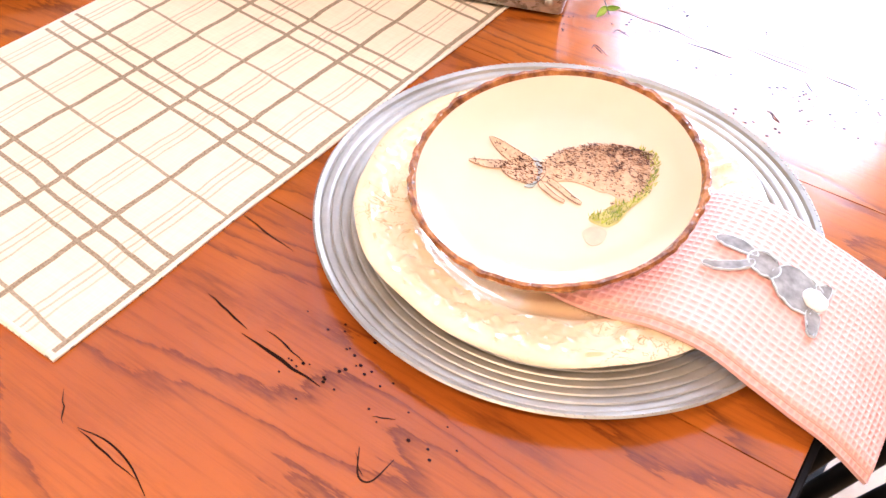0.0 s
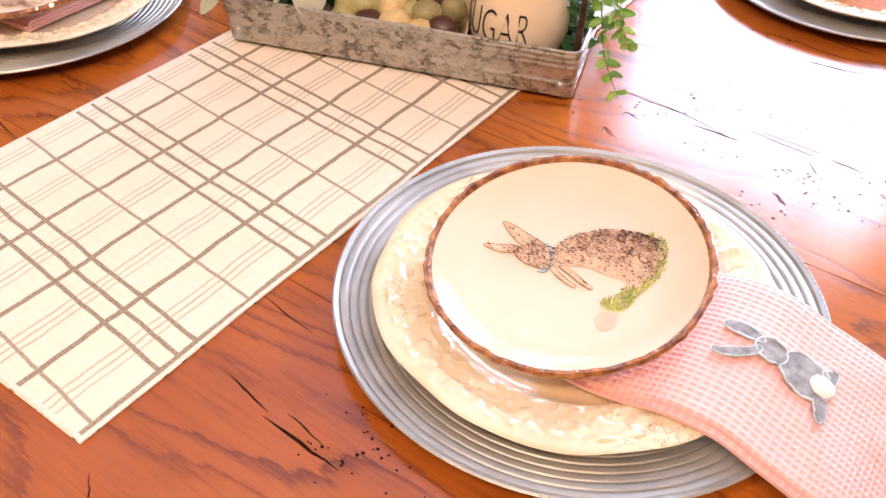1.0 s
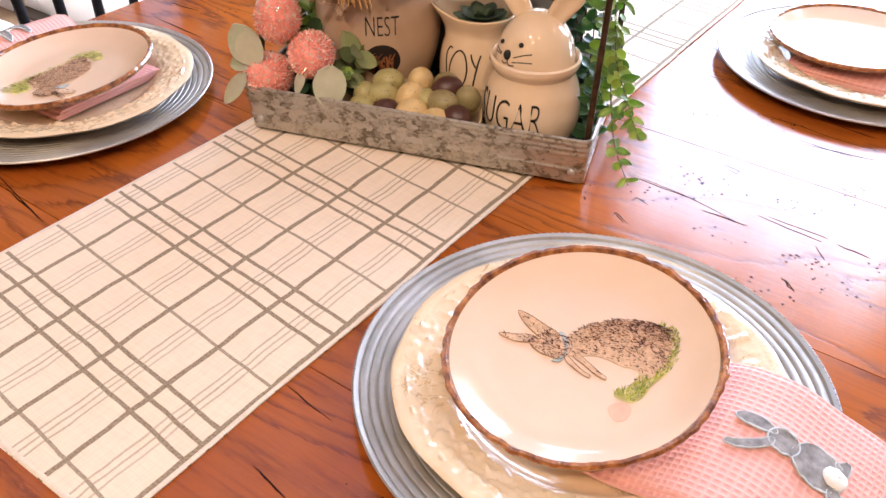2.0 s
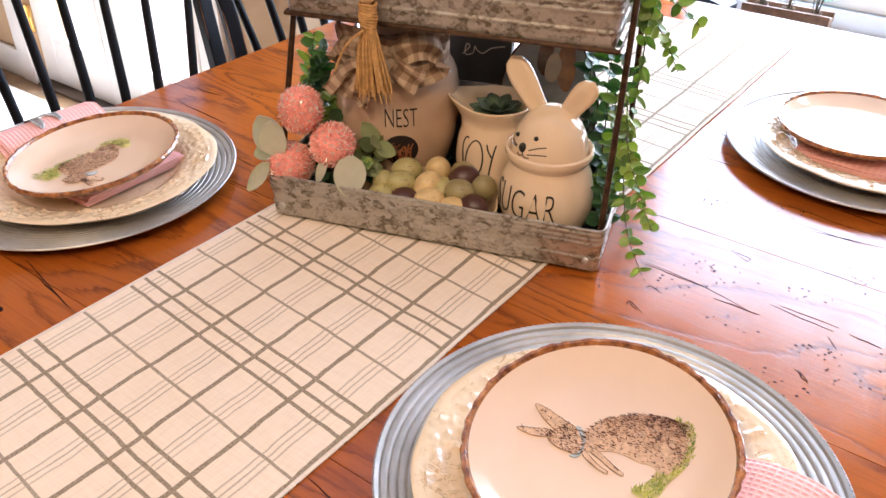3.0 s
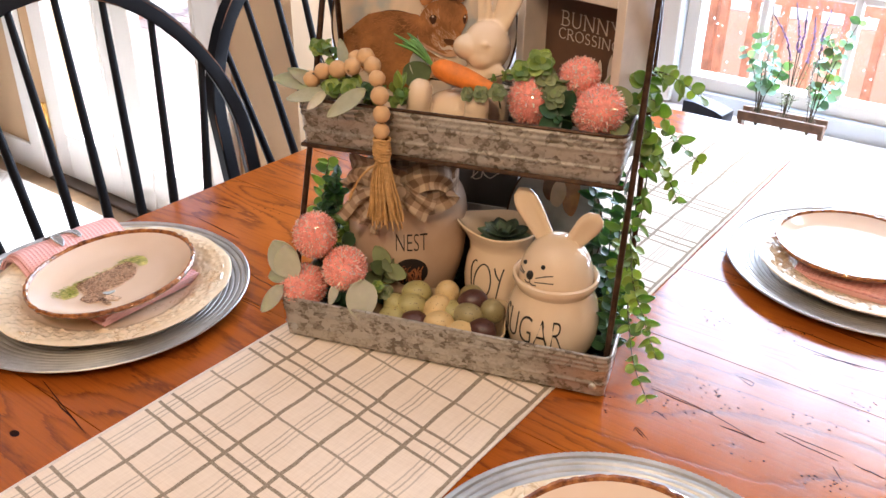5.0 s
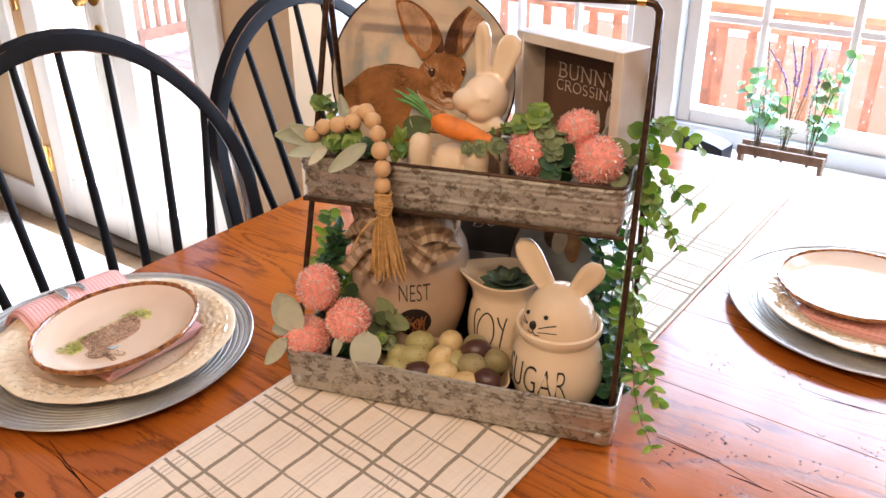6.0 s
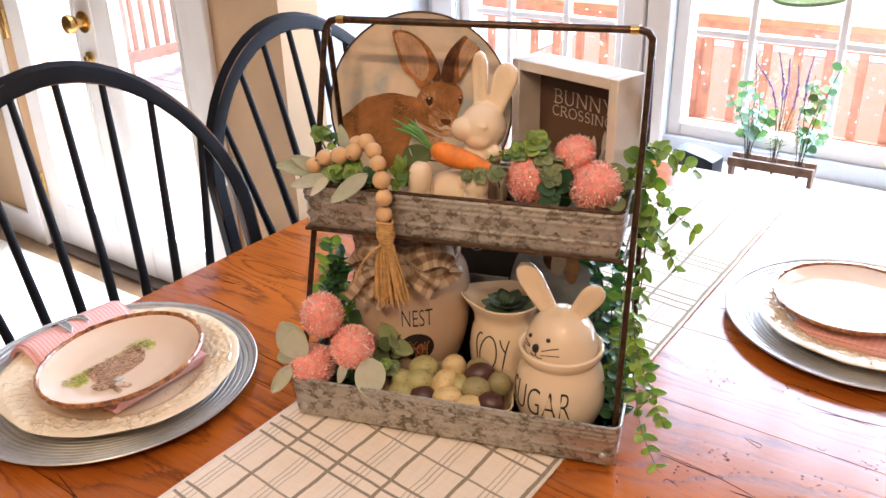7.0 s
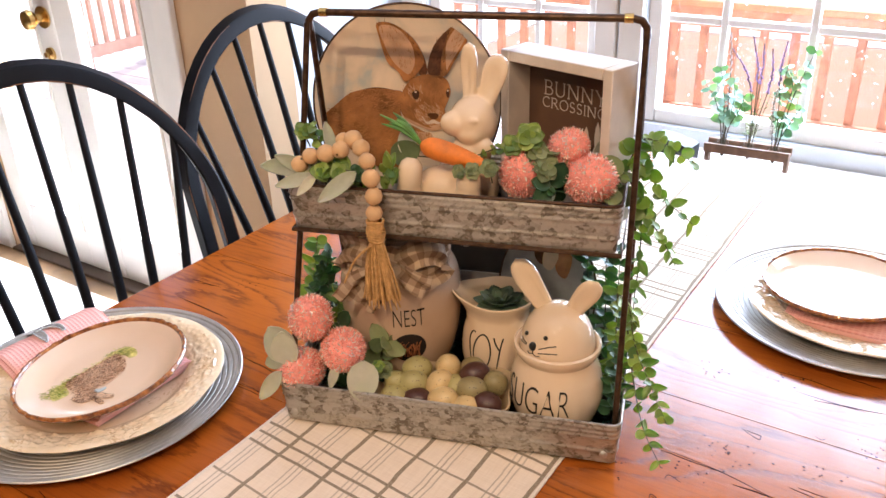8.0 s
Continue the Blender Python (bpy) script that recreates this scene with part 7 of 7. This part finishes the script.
g = Geo().box((-1.235, YD - 0.008, 0.055), (0.24, 0.016, 0.11), 0.003).box((-3.36, YD - 0.008, 0.055), (1.66, 0.016, 0.11), 0.003)
structure("baseboard", g, WHITE_PAINT, "white baseboard", "baseboard")


def herringbone(n, l, b):
    tc = n.new("ShaderNodeTexCoord")
    sep = n.new("ShaderNodeSeparateXYZ")
    l.new(tc.outputs["Object"], sep.inputs[0])
    tri = maths(n, l, "ABSOLUTE", maths(n, l, "SUBTRACT", maths(n, l, "FRACT", maths(n, l, "MULTIPLY", sep.outputs[0], 6.0)), 0.5))
    s = maths(n, l, "FRACT", maths(n, l, "MULTIPLY", maths(n, l, "ADD", sep.outputs[1], maths(n, l, "MULTIPLY", tri, 0.16)), 26.0))
    k = maths(n, l, "ADD", s, maths(n, l, "MULTIPLY", noise_tex(n, l, coords(n, l), 200, 3), 0.4))
    l.new(ramp(n, l, k, [(0.35, (0.72, 0.68, 0.63)), (0.75, (0.85, 0.83, 0.79))]), b.inputs["Base Color"])
    bump(n, l, b, noise_tex(n, l, coords(n, l), 300, 3), 0.6, 0.002)


RUG = mat("pale_herringbone_wool", (0.7, 0.66, 0.6), 0.95, spec=0.1, build=herringbone)
tagged(part("rug", Geo().box((-2.2, -0.25, 0.007), (1.5, 1.75, 0.012), 0.004), RUG), "pale herringbone wool rug before the doors", "rug")

# the ceiling spots behind the camera
opal = mat("opal_glass", (0.9, 0.85, 0.75), 0.3)
opal.node_tree.nodes["Principled BSDF"].inputs["Emission Color"].default_value = (1.0, 0.8, 0.55, 1)
opal.node_tree.nodes["Principled BSDF"].inputs["Emission Strength"].default_value = 4.0
for x, y, z in SPOTS:
    spot = thing("ceiling_spot", pose(x, y, H), "round ceiling spot with a brass ring", "lamp", "ceiling spots")
    part("ring", Geo().revolve([(0.062, 0), (0.085, 0), (0.083, -0.008), (0.064, -0.012), (0.062, 0)], 32), BRASS, spot)
    part("lens", Geo().revolve([(0, -0.004), (0.062, -0.004), (0.060, -0.008), (0, -0.010)], 32), opal, spot)

# ---------------------------------------------------------------- near chair and the chair at the table's side
windsor_chair(0.365, -0.335, 180, True)

# ---------------------------------------------------------------- ledge: flower stand and dark box
WALNUT = mottled((0.20, 0.12, 0.075), 0.4, 60, 0.6, name="weathered_walnut")
ZS = 0.575
stand = thing("flower_stand", pose(-0.018, 1.245, ZS, 0, 0, 3), "weathered wooden flower stand with glass bulb vases on the ledge", "flower stand")
part("bar", Geo().box((0, -0.022, 0.045), (0.196, 0.008, 0.022), 0.001).box((0, 0.022, 0.045), (0.196, 0.008, 0.022), 0.001), WALNUT, stand)
for x in (-0.092, 0.092):
    part("leg", Geo().box((x, 0, 0.0228), (0.010, 0.034, 0.0455), 0.001), WALNUT, stand)
bulb = [(0.012, 0.105), (0.0125, 0.08), (0.0145, 0.062), (0.022, 0.045), (0.0265, 0.03), (0.023, 0.014), (0.010, 0.006), (0, 0.005), (0, 0.0065), (0.0098, 0.0075), (0.022, 0.0155), (0.0253, 0.03), (0.021, 0.044), (0.0133, 0.062), (0.0113, 0.08), (0.0108, 0.105)]
for x in (-0.06, 0.0, 0.06):
    v = part("bulb_vase", Geo().revolve(bulb, 28, None, None, True), PANE, stand, "clear glass bulb vase", m=pose(x, 0, 0.0))
    v.visible_shadow = False
LILAC = mottled((0.36, 0.26, 0.58), 0.35, 300, 0.8, name="lilac_florets")
WHITE_BUD = mottled((0.7, 0.68, 0.66), 0.15, 300, 0.8, name="white_buds")
PALE_TEAL = mat("pale_teal_leaf", (0.2, 0.33, 0.27), 0.5, build=leaf_green((0.10, 0.22, 0.15), (0.32, 0.48, 0.42)))
LM_DOLLAR = leaf_mesh("leaf", 0.034, 0.030, 0.08, 0.1, 0.8)


def flower_spike(m, pts, material, seed, label, frac=0.55, r=0.0042):
    rnd = random.Random(seed)
    ob = thing("flower_stalk", m, label, "flower", "flowers in the stand")
    path = smooth_path(pts, 24)
    part("stem", Geo().tube(path, 0.0011, 6), STEM, ob)
    g = Geo()
    for k in range(46):
        f = frac + (1 - frac) * k / 46
        i = min(23, int(f * 24))
        p = path[i].lerp(path[i + 1], f * 24 - i)
        a = rnd.uniform(0, 6.28)
        rr = r * (1.1 - 0.6 * (f - frac) / (1 - frac))
        g.ball(p + Vector((math.cos(a), math.sin(a), 0)) * rr * 0.6, rr * rnd.uniform(0.4, 0.65), 6, 5)
    tagged(part("bloom", g, material, ob), kind="stuff")
    return ob


SM = pose(-0.018, 1.245, ZS, 0, 0, 3)
LAV = "lilac lavender stalk in a bulb vase"
for k, pts in enumerate(([(0.0, 0, 0.02), (0.0, 0, 0.12), (-0.02, 0, 0.22), (-0.065, 0.0, 0.285)], [(0.002, 0, 0.02), (0.004, 0, 0.14), (0.0, 0, 0.24), (-0.02, 0, 0.315)], [(0.0, 0, 0.02), (0.006, 0, 0.14), (0.01, 0, 0.24), (0.006, 0, 0.30)],
                         [(0.004, 0, 0.02), (0.015, 0, 0.12), (0.032, 0, 0.22), (0.026, 0, 0.29)], [(0.06, 0, 0.02), (0.058, 0, 0.14), (0.05, 0, 0.24), (0.056, 0, 0.31)])):
    flower_spike(SM, pts, LILAC, 200 + k, LAV)
for k, pts in enumerate(([(-0.06, 0, 0.02), (-0.058, 0, 0.12), (-0.06, 0, 0.22), (-0.07, 0, 0.32)], [(0.058, 0, 0.02), (0.05, 0, 0.10), (0.045, 0, 0.16), (0.05, 0, 0.2)])):
    flower_spike(SM, pts, WHITE_BUD, 210 + k, "white pussy-willow stalk in a bulb vase", 0.3, 0.0055)
EU = "pale teal eucalyptus stem in a bulb vase"
for k, (pts, cnt) in enumerate((([(-0.06, 0, 0.02), (-0.07, 0, 0.10), (-0.09, 0, 0.16), (-0.12, 0, 0.20)], 6), ([(-0.058, 0, 0.02), (-0.055, 0, 0.10), (-0.045, 0, 0.16), (-0.05, 0, 0.215)], 6), ([(0.06, 0, 0.02), (0.066, 0, 0.12), (0.08, 0, 0.2), (0.07, 0, 0.24)], 6), ([(0.062, 0, 0.02), (0.08, 0, 0.16), (0.10, 0, 0.24), (0.12, 0, 0.30)], 5), ([(-0.06, 0.005, 0.02), (-0.064, 0.005, 0.10), (-0.07, 0.005, 0.17), (-0.085, 0.0, 0.24)], 7), ([(-0.056, 0.0, 0.02), (-0.05, 0, 0.09), (-0.03, 0, 0.14), (-0.02, 0, 0.18)], 6), ([(0.06, 0.004, 0.02), (0.062, 0.004, 0.10), (0.056, 0.004, 0.17), (0.066, 0.0, 0.27)], 8), ([(0.058, 0, 0.02), (0.07, 0, 0.08), (0.09, 0, 0.13), (0.105, 0, 0.16)], 6))):
    sprig(SM, pts, cnt, [LM_DOLLAR, LM_BIG], PALE_TEAL if k != 2 else GREY_LEAF, EU, 220 + k, "eucalyptus_spray", 0.85, 1.0, "flowers in the stand", 0.35, 0.0014, 0.3)
GR = "fine green filler stem in a bulb vase"
for k in range(4):
    x1 = -0.02 + 0.016 * k
    sprig(SM, [(0.0, 0, 0.02), (x1 * 0.4, 0.004, 0.08), (x1 * 0.8, 0, 0.13), (x1 * 1.3, 0, 0.18 + 0.01 * (k % 2))], 8, [leaf_mesh("leaf", 0.018, 0.003, 0, 0.1)], GREY_LEAF, GR, 240 + k, "filler_stem", 1.0, 0.6, "flowers in the stand", 0.3)
dk = thing("dark_box", pose(-0.19, 1.215, ZS, 0, 0, -6), "small dark blue box with sloping end on the ledge", "box")
part("case", Geo().slab([(-0.05, 0.0), (0.055, 0.0), (0.055, 0.045), (0.034, 0.052), (-0.02, 0.062), (-0.05, 0.060)], -0.03, 0.03, pose(0, 0, 0, 90, 0, 0)), mottled((0.02, 0.03, 0.05), 0.4, 30, 0.5, name="navy_case"), dk)

# ---------------------------------------------------------------- outdoors
DECK = mottled((0.58, 0.25, 0.14), 0.35, 12, 0.55, bump_s=0.2, name="redwood_stain")
# DECK_PALE: sky glare on the wet boards is put into a near-white colour
DECK_PALE = mottled((0.80, 0.68, 0.63), 0.10, 8, 0.35, name="sky_glare_deck_boards")
LAWN = mottled((0.12, 0.19, 0.05), 0.5, 6, 0.9, bump_s=0.6, bump_scale=60, name="lawn_grass")
structure("foundation", Geo().box((-2.77, -1.73, -0.66), (3.06, 5.14, 1.1)).box((0.23, -1.45, -0.66), (2.94, 5.7, 1.1)), mottled((0.42, 0.40, 0.38), 0.2, 6, 0.8, name="foundation_concrete"), "grey concrete foundation under the room", "foundation", smooth=False)
structure("ground", Geo().box((0, 40, -1.26), (600, 600, 0.1)), LAWN, "green lawn beyond the deck", "ground", smooth=False)
ZD = -0.30
deck = thing("deck", pose(0, 0, 0), "wet wooden deck, sky glare put in as near-white colour", "deck")
for k in range(20):
    part("plank", Geo().box((-1.0, 1.56 + 0.14 * k, ZD - 0.015), (9.0, 0.132, 0.03), 0.003), DECK_PALE, deck)
for k in range(-1, 4):
    part("plank", Geo().box((-3.4, 1.0 + 0.14 * k, ZD - 0.015), (4.2, 0.132, 0.03), 0.003), DECK_PALE, deck)
for x in (-5.2, -1.0, 3.2):
    part("beam", Geo().box((x, 2.9, ZD - 0.16), (0.1, 2.8, 0.26)), DECK, deck)
    part("post", Geo().box((x, 2.9, -0.87), (0.12, 0.12, 0.76)), DECK, deck)
rail = thing("deck_railing", pose(0, 0, 0), "red-stained wooden deck railing", "railing")
YR = 3.8
part("top_rail", Geo().box((-1.0, YR, 0.475), (9.0, 0.14, 0.035), 0.004), mottled((0.55, 0.27, 0.12), 0.25, 10, 0.5, name="pale_rail_cap"), rail, "sun-bleached orange rail cap")
part("top_board", Geo().box((-1.0, YR - 0.02, 0.405), (9.0, 0.035, 0.10), 0.003), DECK, rail)
part("bottom_board", Geo().box((-1.0, YR - 0.02, -0.12), (9.0, 0.035, 0.085), 0.003), DECK, rail)
for k in range(58):
    x = -5.40 + 0.155 * k
    part("baluster", Geo().box((x, YR + 0.02, 0.13), (0.042, 0.036, 0.62), 0.002), DECK, rail)
for x in (-5.45, -4.15, -2.65, -1.15, 0.35, 1.85, 3.3):
    part("post", Geo().box((x, YR + 0.055, 0.08), (0.10, 0.09, 0.77), 0.004), DECK, rail)
# the railing turns the corner and ends at a post beside the open side of the deck
# paler copy of DECK: the flare seen through the door is put into its colour
FLARE_PALE = mottled((0.72, 0.47, 0.38), 0.2, 12, 0.5, bump_s=0.2, name="flare_pale_redwood")
side = thing("deck_railing", pose(-5.38, 0, 0), "short wooden railing at the deck's open side, paled by painted-in flare", "railing")
part("top_rail", Geo().box((0, 3.43, 0.475), (0.14, 0.58, 0.035), 0.004), FLARE_PALE, side)
part("top_board", Geo().box((0.02, 3.43, 0.405), (0.035, 0.56, 0.10), 0.003), FLARE_PALE, side)
part("bottom_board", Geo().box((0.02, 3.43, -0.12), (0.035, 0.56, 0.085), 0.003), FLARE_PALE, side)
for k in range(5):
    part("baluster", Geo().box((-0.02, 3.27 + 0.1 * k, 0.13), (0.036, 0.03, 0.62), 0.002), FLARE_PALE, side)
part("post", Geo().box((-0.05, 3.17, 0.08), (0.09, 0.09, 0.77), 0.004), FLARE_PALE, side)
PALE_DRIVE = mottled((0.72, 0.68, 0.64), 0.08, 2, 0.8, name="pale_concrete")
patio = structure("patio", Geo().box((-0.5, 7.2, -1.17), (9, 6.2, 0.06)), mottled((0.33, 0.155, 0.09), 0.15, 3, 0.8, name="peach_paving"), "peach-coloured paved patio below the deck", "patio", smooth=False)
structure("drive_side", Geo().box((-21.0, 7.2, -1.17), (31.9, 6.2, 0.06)), PALE_DRIVE, "pale wet concrete beside the patio", "drive", smooth=False)
structure("drive", Geo().box((-8.0, 22.0, -1.17), (60, 23.3, 0.06)), PALE_DRIVE, "pale wet concrete drive beyond the patio", "drive", smooth=False)
tagged(part("grass_bed", Geo().slab([(-3.06 + 0.62 * math.cos(t), 14.9 + 1.3 * math.sin(t)) for t in [2 * math.pi * k / 24 for k in range(24)]], -1.15, -1.09), LAWN), "round bed of green grass in the drive", "grass bed")

# rain drops on the window panes
DROP_WATER = bpy.data.materials.new("rain_drop")
DROP_WATER.use_nodes = True
dn_, dl_ = DROP_WATER.node_tree.nodes, DROP_WATER.node_tree.links
dn_.remove(dn_["Principled BSDF"])
tl_ = dn_.new("ShaderNodeBsdfTranslucent")
tl_.inputs[0].default_value = (0.95, 0.95, 0.95, 1)
dl_.new(tl_.outputs[0], dn_["Material Output"].inputs[0])
rnd = random.Random(77)
g = Geo()
for _ in range(1500):
    x, z = rnd.uniform(-0.98, 1.1), rnd.uniform(0.66, 1.7)
    if -0.46 < x < -0.33 or 0.50 < x < 0.63:
        continue
    r = rnd.uniform(0.0006, 0.0017)
    g.ball((x, YW + 0.056, z), r, 6, 5, None, (1, 0.4, rnd.uniform(0.9, 1.5)))
tagged(part("rain", g, DROP_WATER), "white rain drops on the window glass", "rain drops", "", "stuff")
